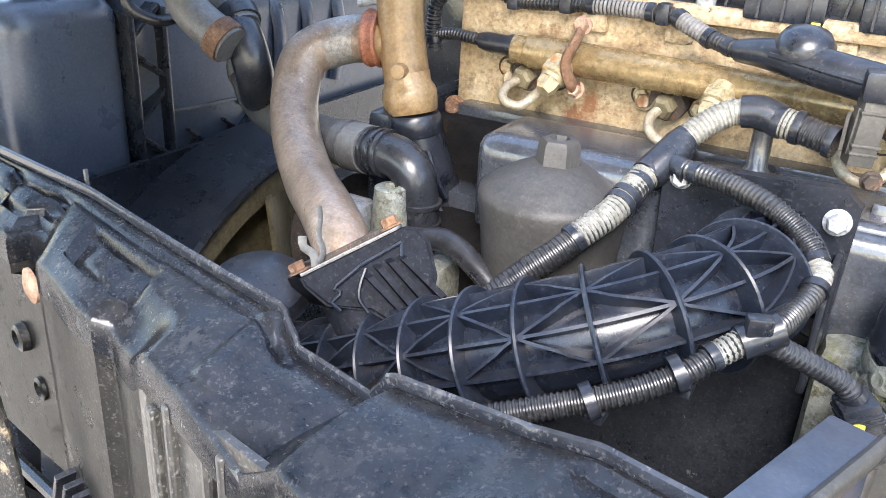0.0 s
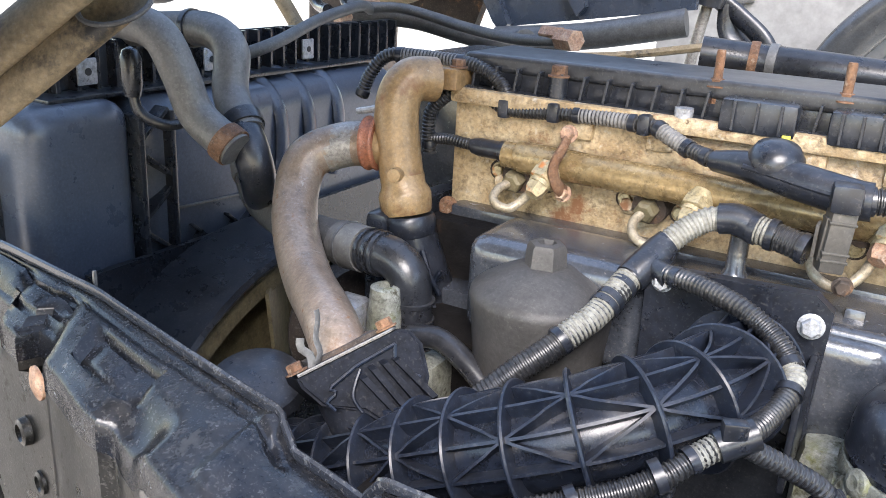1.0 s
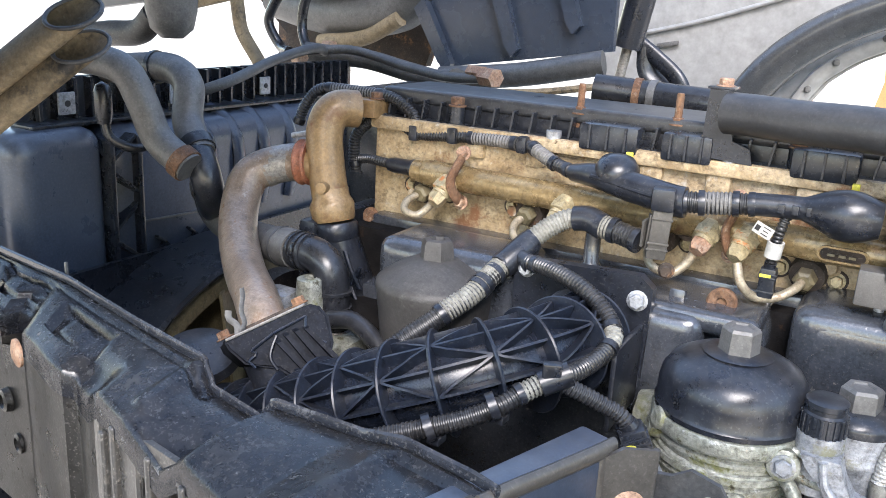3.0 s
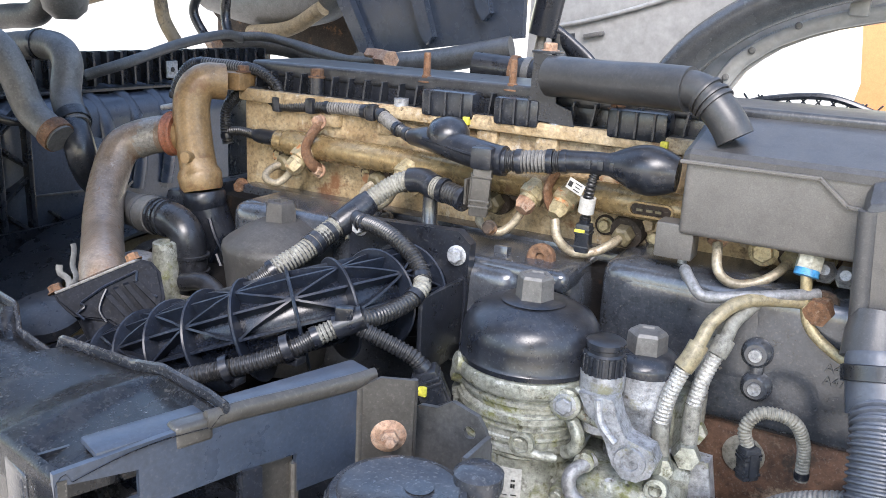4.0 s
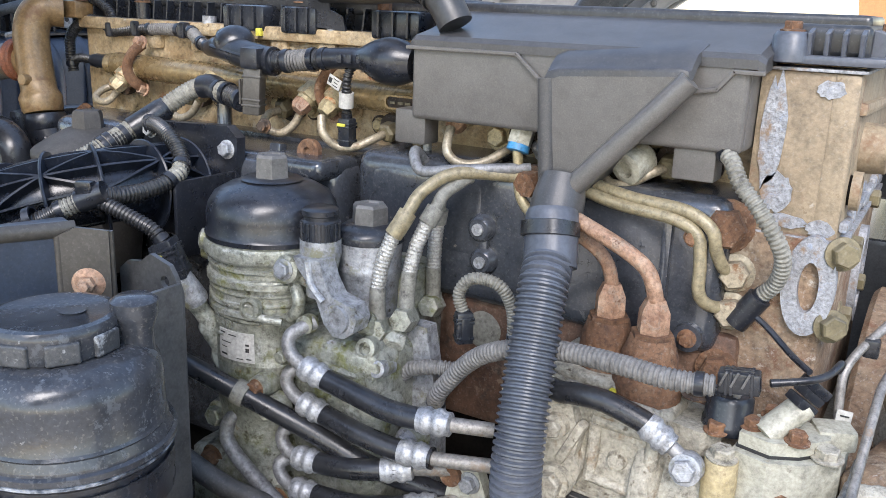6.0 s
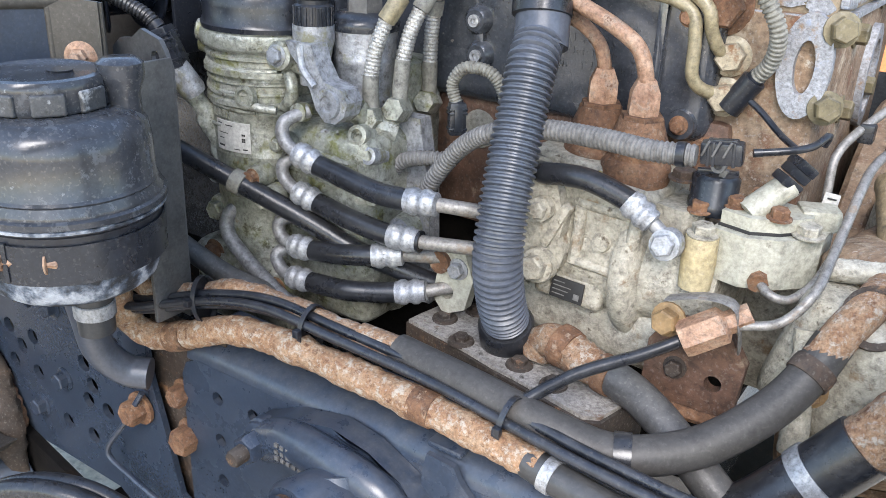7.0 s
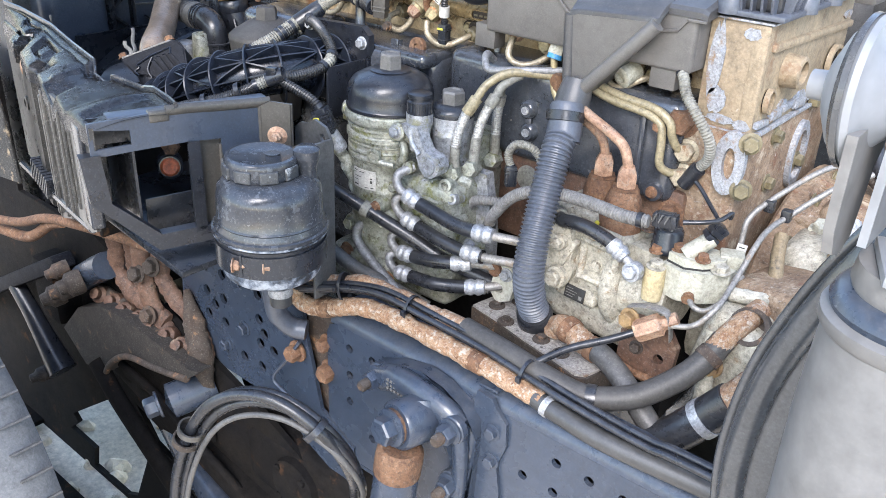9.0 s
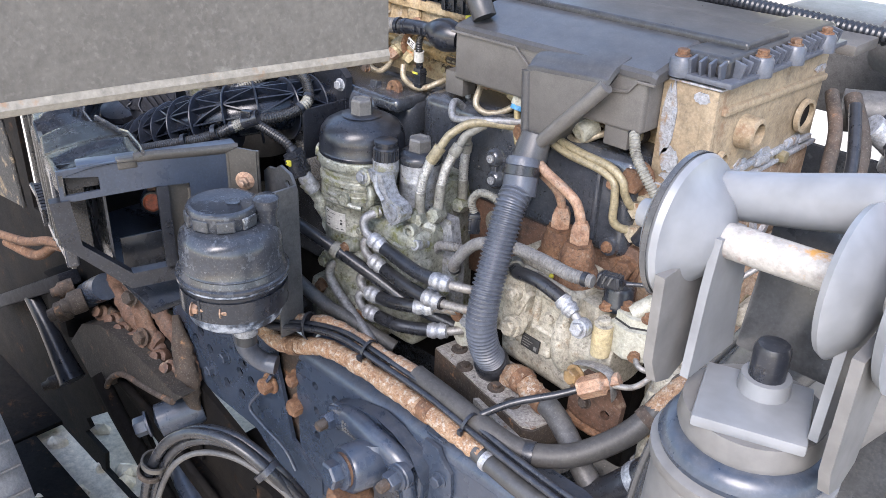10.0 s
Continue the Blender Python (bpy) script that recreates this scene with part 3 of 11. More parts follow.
def band(pts, s, w, r, material, parent, name, label=""):
    """A ring round a tube, at the share s of its curve, w long."""
    path = curve_points(pts, 0.002)
    i = min(len(path) - 2, max(1, int(s * (len(path) - 1))))
    d = (path[i + 1] - path[i - 1]).normalized()
    c = path[i]
    return part(name, lathe([(r * 0.8, 0), (r, 0), (r * 1.02, w * 0.5), (r, w), (r * 0.8, w)], along(c - d * w / 2, c + d), 20), material, parent, label)

# ---- ground ----
g = bmesh.new()
bmesh.ops.create_grid(g, x_segments=90, y_segments=90, size=1.0)
for v in g.verts:
    for a in (0, 1):
        v.co[a] = math.copysign(abs(v.co[a]) ** 3.2, v.co[a]) * 400
    v.co.z = 0.02 * noise.noise(Vector((v.co.x * 3.0, v.co.y * 3.0, 0))) if v.co.length < 6 else 0.0
alone("ground", g, M_GROUND, "pale sandy gravel yard under the truck", "ground", kind="structure")
stones = bmesh.new()
rs = random.Random(5)
for k in range(240):
    x, y, s = rs.uniform(-1.6, 0.4), rs.uniform(0.0, 1.6), rs.uniform(0.008, 0.035)
    bmesh.ops.create_icosphere(stones, subdivisions=1, radius=s, matrix=Matrix.Translation((x, y, s * 0.2 + 0.02 * noise.noise(Vector((x * 3, y * 3, 0))))) @ pose(0, 0, 0, rs.uniform(0, 90), rs.uniform(0, 90), rs.uniform(0, 90)) @ Matrix.Diagonal((1.3, 0.9, 0.6, 1)))
alone("gravel_stones", stones, M_GROUND, "loose pale gravel stones on the yard", "gravel", kind="stuff", smooth=0)


# ---- chassis frame ----
def frame_rail():
    rail = thing("frame_rail", (0.9, 0.5, 0.62), "dark blue-black painted steel chassis rail with rows of holes", "chassis rail")
    y0 = 0.478
    cols = [0.188, 0.240, 0.292, 0.540, 0.592, 0.644, 0.696, 0.748, 0.80, 0.852, 0.904, 0.956]
    holes = []
    for i, x in enumerate(cols):
        for j, z in enumerate((0.857, 0.805, 0.752, 0.700)):
            if (i + j) % 5 != 3:
                holes.append(circle(x, z, 0.0078))
    holes.append(circle(0.488, 0.750, 0.0078))
    part("web", plate([(0.135, 0.63), (2.4, 0.63), (2.4, 0.893), (0.16, 0.893), (0.143, 0.885), (0.135, 0.868)], holes, 0.008, Matrix.Translation((0, y0, 0)) @ XZ), M_PAINT, rail, smooth=30)
    edge = bmesh.new()
    prof = [(y0 + 0.006, 0.885)] + [(y0 + 0.024 - 0.024 * math.cos(radians(a)), 0.891 + 0.024 * math.sin(radians(a))) for a in range(0, 91, 15)] + [(0.555, 0.915), (0.555, 0.907), (0.50, 0.907), (y0 + 0.008, 0.889)]
    for x in (0.145, 2.4):
        for q in prof:
            edge.verts.new((x, *q))
    edge.verts.ensure_lookup_table()
    n = len(prof)
    for k in range(n):
        edge.faces.new((edge.verts[k], edge.verts[(k + 1) % n], edge.verts[n + (k + 1) % n], edge.verts[n + k]))
    edge.faces.new([edge.verts[k] for k in range(n)])
    edge.faces.new([edge.verts[n + k] for k in range(n)])
    part("top_flange", edge, M_PAINT, rail)
    # Added near-black plate: gives the rail holes their shade.
    part("inner_channel", box((1.27, y0 + 0.040, 0.757), (2.24, 0.006, 0.25), 0.002), M_SHADE, rail, "dark plate added as the shade inside the holes")
    part("bottom_flange", box((1.27, 0.516, 0.624), (2.26, 0.076, 0.008), 0.002), M_PAINT, rail)
    strap = [(0.452, 0.63), (0.505, 0.63), (0.507, 0.75), (0.498, 0.80), (0.512, 0.84), (0.510, 0.88), (0.490, 0.90), (0.484, 0.912), (0.456, 0.914), (0.452, 0.89)]
    part("splice_plate", plate(strap, [], 0.006, Matrix.Translation((0, y0 - 0.0065, 0)) @ XZ), M_PAINT, rail, smooth=30)
    part("splice_cap", box((0.468, 0.505, 0.918), (0.034, 0.05, 0.006), 0.002), M_PAINT, rail)
    for p in ((0.488, 0.857), (0.489, 0.805), (0.488, 0.69)):
        bolt((p[0], y0 - 0.006, p[1]), (0, -1, 0), 0.017, M_PAINT, rail)
    return rail


frame_rail()


def frame_front_plate():
    pl = thing("frame_front_plate", (-0.05, 0.48, 0.62), "perforated dark painted steel plate at the front of the chassis rail", "chassis plate")
    out = [(-0.30, 0.62), (-0.20, 0.655), (0.0, 0.655), (0.085, 0.60), (0.20, 0.55), (0.20, 0.66), (0.118, 0.70), (0.10, 0.78), (0.085, 0.84), (0.075, 0.93), (-0.26, 0.93), (-0.28, 0.80)]
    hs = [(-0.250 + 0.052 * i, 0.868 - 0.0515 * j) for i in range(5) for j in range(4) if (i, j) in ((1, 0), (2, 0), (4, 0), (1, 1), (2, 1), (4, 1), (1, 2), (2, 2), (4, 2), (3, 3), (4, 3))]
    hs += [(-0.174, 0.794), (-0.005, 0.764), (0.022, 0.866)]
    holes = [circle(x, z, 0.0108) for x, z in hs] + [circle(-0.030, 0.790, 0.011)]
    part("web", plate(out, holes, 0.007, Matrix.Translation((0, 0.474, 0)) @ XZ), M_PAINT, pl, smooth=30)
    # Same near-black backing, so these holes look shaded inside.
    part("inner_channel", plate([(-0.25, 0.66), (0.10, 0.66), (0.10, 0.90), (-0.24, 0.90)], [], 0.006, Matrix.Translation((0, 0.505, 0)) @ XZ), M_SHADE, pl, "dark plate added as shade behind the holes", smooth=0)
    for x, z in ((-0.225, 0.879), (-0.089, 0.878), (-0.086, 0.778), (-0.146, 0.717)):
        bolt((x, 0.474, z), (0, -1, 0), 0.020, M_PAINT, pl)
    for x, z, a in ((0.066, 0.80, 0.026), (0.128, 0.838, 0.022), (0.135, 0.785, 0.028)):
        bolt((x, 0.472 if x < 0.1 else 0.486, z), (0, -1, 0), a, M_RUST, pl, h=a * 0.9, label="rusted bolt")
    part("backing", plate([(0.07, 0.6), (0.19, 0.6), (0.19, 0.92), (0.07, 0.92)], [], 0.006, Matrix.Translation((0, 0.492, 0)) @ XZ), M_DARKRUST, pl, smooth=30)
    rod = part("rod", sweep([(0.083, 0.462, 0.831), (0.055, 0.456, 0.785), (0.018, 0.452, 0.729), (0.06, 0.452, 0.71), (0.118, 0.455, 0.69), (0.15, 0.455, 0.66)], 0.0035, 8), M_PAINT, pl)
    return pl


frame_front_plate()


def shock_absorber():
    s = thing("shock_absorber", (0.37, 0.37, 0.4), "dark painted shock absorber with a rusted collar on its bracket bolt", "shock absorber")
    top, bot = Vector((0.388, 0.392, 0.85)), Vector((0.345, 0.37, 0.42))
    part("tube", lathe([(0, 0), (0.034, 0), (0.034, 0.36), (0.030, 0.40), (0, 0.40)], along(bot, top), 28), M_PAINT, s)
    part("rust_collar", lathe([(0.030, 0.355), (0.0355, 0.357), (0.036, 0.385), (0.0345, 0.398), (0.028, 0.405), (0, 0.405)], along(bot, top), 28), M_RUST, s, "rusted collar")
    part("eye", lathe([(0, 0), (0.034, 0), (0.037, 0.004), (0.037, 0.062), (0.033, 0.067), (0, 0.067)], along((0.392, 0.447, 0.853), (0.380, 0.372, 0.862)), 28), M_PAINT, s)
    part("washer", lathe([(0, 0), (0.027, 0), (0.027, 0.005), (0, 0.005)], along((0.381, 0.381, 0.861), (0.376, 0.35, 0.865)), 24), M_RUST, s)
    bolt((0.380, 0.376, 0.862), (-0.13, -0.99, 0.05), 0.037, M_PAINT, s, h=0.024)
    return s


shock_absorber()


def shock_bracket():
    s = thing("shock_bracket", (0.37, 0.46, 0.70), "cast dark blue-black bracket bolted to the chassis rail", "bracket")
    out = [(0.250, 0.850), (0.268, 0.878), (0.313, 0.899), (0.366, 0.911), (0.405, 0.905), (0.445, 0.886), (0.466, 0.868), (0.468, 0.835), (0.466, 0.798), (0.462, 0.70), (0.425, 0.70), (0.423, 0.775), (0.412, 0.80), (0.383, 0.80), (0.37, 0.845), (0.305, 0.842), (0.262, 0.822)]
    b = plate(out, [], 0.024, Matrix.Translation((0, 0.4535, 0)) @ XZ)
    bmesh.ops.bevel(b, geom=[e for e in b.edges if all(v.co.y < 0.46 for v in e.verts)], offset=0.006, segments=3, affect="EDGES")
    part("body", b, M_PAINT, s, smooth=50)
    part("upper_arm", sweep([(0.286, 0.452, 0.864), (0.325, 0.446, 0.882), (0.375, 0.440, 0.886), (0.420, 0.442, 0.876), (0.444, 0.446, 0.858)], 0.022, 16, flat=(1.0, 0.8)), M_PAINT, s)
    part("lower_arm", sweep([(0.444, 0.446, 0.862), (0.450, 0.447, 0.82), (0.449, 0.450, 0.77), (0.444, 0.452, 0.71)], 0.018, 14, flat=(0.7, 1.0)), M_PAINT, s)
    part("web", sweep([(0.385, 0.440, 0.880), (0.392, 0.432, 0.860), (0.395, 0.430, 0.84)], 0.030, 16), M_PAINT, s)
    for p, h in (((0.284, 0.447, 0.866), 0.024), ((0.446, 0.428, 0.862), 0.022), ((0.440, 0.440, 0.750), 0.020)):
        part("bolt_seat", lathe([(0, 0), (0.022, 0), (0.022, 0.010), (0.020, 0.012), (0, 0.012)], along((p[0], p[1] + 0.012, p[2]), (p[0], 0, p[2])), 20), M_PAINT, s)
        bolt(p, (0, -1, 0), 0.026, M_PAINT, s, h=h)
        part("stud_end", lathe([(0, 0), (0.009, 0), (0.009, 0.012), (0.007, 0.015), (0, 0.015)], along((p[0], p[1] - h, p[2]), (p[0], p[1] - 1, p[2])), 12), M_DARKRUST, s, "rusted stud end")
    for r in range(3):
        for k in range(7 - r):
            part("raised_mark", box((0.322 + k * 0.007, 0.4285, 0.888 - r * 0.007 - k * 0.0003), (0.004, 0.0025, 0.004), 0), M_CAPGREY, s, smooth=0)
    for k in range(5):
        part("raised_mark", box((0.457, 0.4525, 0.80 - k * 0.016), (0.005, 0.002, 0.008), 0), M_CAPGREY, s, smooth=0)
    return s


shock_bracket()

# ---- pipes and cables along the rail ----
E_UP = [(0.075, 0.465, 0.985), (0.108, 0.475, 0.957), (0.159, 0.495, 0.965), (0.212, 0.500, 0.980), (0.275, 0.505, 0.978), (0.330, 0.507, 0.976), (0.405, 0.512, 0.972)]
t = thing("rear_coolant_pipe", (0.24, 0.5, 0.95), "scabbed rusty steel coolant pipe lying along the rail", "pipe")
part("pipe", sweep(E_UP, 0.0115, 18, 0.003, scab=0.14), M_RUSTPIPE, t)
band(E_UP, 0.66, 0.022, 0.0135, M_RUSTPIPE, t, "swollen_joint")
band(E_UP, 0.93, 0.05, 0.0140, M_RUSTPIPE, t, "sleeve")
E_HOSE = [(0.395, 0.512, 0.973), (0.483, 0.508, 0.968), (0.545, 0.508, 0.960), (0.592, 0.516, 0.952), (0.625, 0.530, 0.954), (0.662, 0.560, 0.964), (0.695, 0.600, 0.988), (0.713, 0.630, 1.013), (0.722, 0.65, 1.035)]
t = thing("coolant_hose", (0.55, 0.52, 0.93), "dusty dark grey rubber coolant hose curving up to the engine", "hose")
part("hose", sweep(E_HOSE, 0.0165, 18), M_BOWL, t)
band(E_HOSE, 0.52, 0.014, 0.0182, M_RUBBER, t, "clamp_band")
band(E_HOSE, 0.93, 0.014, 0.0182, M_DARKRUST, t, "clamp_band")
t = thing("coolant_stub_pipe", (0.735, 0.66, 1.03), "rusty pipe stub feeding the coolant hose", "pipe")
part("pipe", sweep([(0.716, 0.638, 1.022), (0.728, 0.655, 1.046), (0.738, 0.672, 1.062), (0.745, 0.70, 1.07)], 0.0155, 16), M_RUSTPIPE, t)
E_LOW = [(0.090, 0.435, 1.00), (0.083, 0.452, 0.940), (0.092, 0.462, 0.915), (0.130, 0.470, 0.914), (0.206, 0.480, 0.944), (0.266, 0.483, 0.953), (0.350, 0.486, 0.951), (0.444, 0.487, 0.947), (0.501, 0.486, 0.943), (0.556, 0.484, 0.939)]
t = thing("front_coolant_pipe", (0.3, 0.48, 0.92), "thick rust-scabbed steel pipe resting on the rail edge", "pipe")
part("pipe", sweep(E_LOW, 0.0145, 20, 0.003, scab=0.13), M_RUSTPIPE, t)
band(E_LOW, 0.265, 0.024, 0.0158, M_RUST, t, "sleeve", "dark rust sleeve")
band(E_LOW, 0.80, 0.022, 0.0158, M_RUST, t, "sleeve", "dark rust sleeve")
t = thing("pipe_end_hose", (0.58, 0.48, 0.92), "grey rubber hose end with a bright clamp ring", "hose")
E_END = [(0.545, 0.484, 0.940), (0.58, 0.481, 0.936), (0.66, 0.478, 0.932), (0.80, 0.49, 0.93)]
part("hose", sweep(E_END, 0.0135, 16), M_SLEEVE, t)
band(E_END, 0.09, 0.010, 0.0148, M_ZINC, t, "clamp_ring", "bright clamp ring")
for k, (dy, dz, r) in enumerate(((0.0, 0.0, 0.0052), (0.004, 0.0095, 0.0046), (-0.0075, 0.006, 0.0046))):
    t = thing("air_line", (0.3, 0.49, 0.95), "glossy black plastic air line in a bundle along the rail", "air line", group="air lines along the rail")
    c = [(0.0, 0.47, 0.955), (0.040, 0.452, 0.948), (0.099, 0.456, 0.943), (0.184, 0.480, 0.966), (0.256, 0.490, 0.978), (0.333, 0.494, 0.973), (0.440, 0.497, 0.966), (0.523, 0.494, 0.958), (0.606, 0.488, 0.953), (0.710, 0.484, 0.950), (0.80, 0.482, 0.955), (1.3, 0.49, 0.945)]
    c = [(x, y + dy, z + dz) for x, y, z in c]
    part("tube", sweep(c, r, 10, 0.008), M_GLOSS, t)
    band(c, 0.06, 0.012, r * 1.25, M_PLASTIC, t, "end_sleeve")
    band(c, 0.94, 0.012, r * 1.25, M_PLASTIC, t, "end_sleeve")
for x, y, z, d in ((0.173, 0.484, 0.966, (1, 0.25, 0.12)), (0.306, 0.497, 0.972, (1, 0.0, -0.05)), (0.520, 0.496, 0.958, (1, -0.05, -0.08))):
    t = thing("cable_tie", (x, y, z), "black plastic cable tie round pipes and air lines", "cable tie", group="cable ties on the rail")
    m = along((x, y, z), (x + d[0], y + d[1], z + d[2]))
    part("strap", lathe([(0.0215, -0.0025), (0.0228, -0.0025), (0.0228, 0.0025), (0.0215, 0.0025), (0.0215, -0.0025)], m, 24, (0.85, 1.1)), M_GLOSS, t)
    part("lock_head", box((x, y - 0.021, z + 0.004), (0.007, 0.006, 0.008), 0.001), M_GLOSS, t)


# ---- fluid reservoir ----
def reservoir():
    c = Vector((0.113, 0.378, 0))
    r = thing("fluid_reservoir", (0.106, 0.377, 1.02), "dark chalky plastic fluid reservoir held in a strap beside the rail", "fluid reservoir")
    m = Matrix.Translation((c.x, c.y, 0)) @ pose(0, 0, 0, 0, 1.0, 0)
    part("body", lathe([(0, 1.088), (0.076, 1.088), (0.0795, 1.096), (0.0815, 1.102), (0.0815, 1.107), (0.0765, 1.113), (0.0755, 1.150), (0.073, 1.163), (0.062, 1.173), (0.050, 1.177), (0, 1.177)], m, 44), M_RES, r)
    part("lower_cup", lathe([(0, 1.030), (0.068, 1.032), (0.074, 1.042), (0.0785, 1.062), (0.0785, 1.088), (0.0815, 1.091), (0.0815, 1.097), (0, 1.098)], m, 44), M_GLOSS, r, "glossy black lower cup")
    part("seam_ring", lathe([(0.078, 1.094), (0.0845, 1.097), (0.0845, 1.102), (0.078, 1.106)], m, 44), M_RES, r)
    part("seam_chalk", lathe([(0.080, 1.0915), (0.0832, 1.0925), (0.0840, 1.0955), (0.081, 1.0965)], m, 44), M_FOOT, r, "chalky blue-white seam")
    part("seam_bead", lathe([(0.0765, 1.112), (0.0778, 1.1145), (0.0765, 1.117)], m, 44), M_RES, r)
    q = Vector((c.x + 0.007, c.y, 0))
    cm = Matrix.Translation((q.x, q.y, -0.010))
    cap = part("cap", lathe([(0, 1.187), (0.0525, 1.187), (0.054, 1.190), (0.0535, 1.205), (0.0535, 1.209), (0.051, 1.213), (0.046, 1.214), (0.044, 1.2125), (0, 1.214)], cm, 40), M_RES, r, "scalloped dark screw cap with chalky wear")
    for k in range(9):
        a = 6.283185 * k / 9 + 0.2
        part("grip", box((q.x + 0.0520 * math.cos(a), q.y + 0.0520 * math.sin(a), 1.186), (0.007, 0.026, 0.018), 0.0025, pose(0, 0, 0, 0, 0, math.degrees(a)), 3), M_RESWORN, cap)
    part("cap_emblem", lathe([(0.010, 1.203), (0.011, 1.2048), (0.009, 1.2048)], Matrix.Translation((q.x + 0.012, q.y + 0.010, 0)), 18), M_RES, cap)
    part("breather", lathe([(0, 1.165), (0.015, 1.165), (0.0145, 1.185), (0.0185, 1.196), (0.0195, 1.200), (0.0195, 1.210), (0.014, 1.214), (0, 1.214)], Matrix.Translation((c.x + 0.050, c.y + 0.046, 0)), 24), M_RES, r)
    strap = part("strap", lathe([(0.0795, 1.048), (0.081, 1.048), (0.081, 1.082), (0.0795, 1.082), (0.0795, 1.048)], m, 44), M_PLASTIC, r, "black steel strap")
    p = Vector((0.163, 0.319, 1.066))
    for dx in (-0.010, 0.014):
        part("strap_ear", box((p.x + dx, p.y - 0.003 + dx * 0.8, 1.066), (0.004, 0.020, 0.034), 0.001, pose(0, 0, 0, 0, 0, 38)), M_PLASTIC, strap)
    d = Vector((0.78, 0.62, 0)).normalized()
    part("clamp_screw", lathe([(0, 0), (0.0045, 0), (0.0045, 0.05), (0, 0.05)], along(p - d * 0.028 + Vector((0.004, -0.007, 0.0)), p + d + Vector((0.004, -0.007, 0.0))), 8), M_COPPER, strap, "rusted screw")
    for f in (-0.026, 0.018):
        bolt(p + d * f + Vector((0.004, -0.007, 0)), d, 0.014, M_COPPER, strap, h=0.010)
    part("strap_end", box((0.1935, 0.396, 1.072), (0.003, 0.030, 0.040), 0.001, pose(0, 0, 0, 0, 0, 13)), M_PLASTIC, strap)
    part("rust_streak", sweep([(0.1972, 0.3925, 1.094), (0.1980, 0.391, 1.083), (0.1982, 0.393, 1.073), (0.1980, 0.392, 1.062)], 0.0055, 8, flat=(0.3, 1.0), scab=0.2), M_COPPER, strap, "rust streak")
    part("foot", lathe([(0, 1.018), (0.058, 1.018), (0.064, 1.022), (0.069, 1.032), (0, 1.036)], m, 36), M_GLOSS, r)
    part("foot_rim", lathe([(0.064, 1.021), (0.070, 1.026), (0.0750, 1.040), (0.0765, 1.046), (0.072, 1.048)], m, 44), M_FOOT, r, "chalky blue-white residue on the base")
    part("outlet", lathe([(0, 0.955), (0.017, 0.955), (0.018, 1.0), (0.018, 1.030), (0, 1.030)], Matrix.Translation((0.128, 0.392, 0)), 20), M_SLEEVE, r)
    part("clamp_ring", lathe([(0.0182, 0.972), (0.0192, 0.973), (0.0192, 0.986), (0.0182, 0.987)], Matrix.Translation((0.128, 0.392, 0)), 20), M_ZINC, r, "bright hose clamp")
    part("drain_nut", bolt_bm(0.018, 0.016, 1.2, along((0.104, 0.345, 1.024), (0.104, 0.345, 0.9))), M_PALEGREEN, r)
    return r


reservoir()
t = thing("reservoir_hose", (0.12, 0.41, 0.86), "grey-black rubber return hose dropping below the reservoir", "hose")
part("hose", sweep([(0.095, 0.395, 1.01), (0.085, 0.41, 0.95), (0.075, 0.425, 0.90), (0.085, 0.445, 0.87), (0.105, 0.46, 0.865)], 0.017, 16), M_DUCT, t)
t = thing("reservoir_bracket", (0.10, 0.48, 0.95), "worn grey pressed steel bracket plate standing behind the reservoir", "bracket")
out = [(0.055, 0.93), (0.135, 0.93), (0.138, 1.19), (0.132, 1.205), (0.125, 1.215), (0.100, 1.222), (0.085, 1.212), (0.068, 1.210), (0.055, 1.20)]
part("plate", plate(out, [circle(0.118, 1.198, 0.006), circle(0.117, 1.165, 0.007, 10, 0.011)], 0.005, Matrix.Translation((0, 0.495, 0)) @ XZ), M_BRACKET, t, smooth=30)
part("side_flange", box((0.136, 0.475, 1.07), (0.005, 0.045, 0.26), 0.0015), M_BRACKET, t)


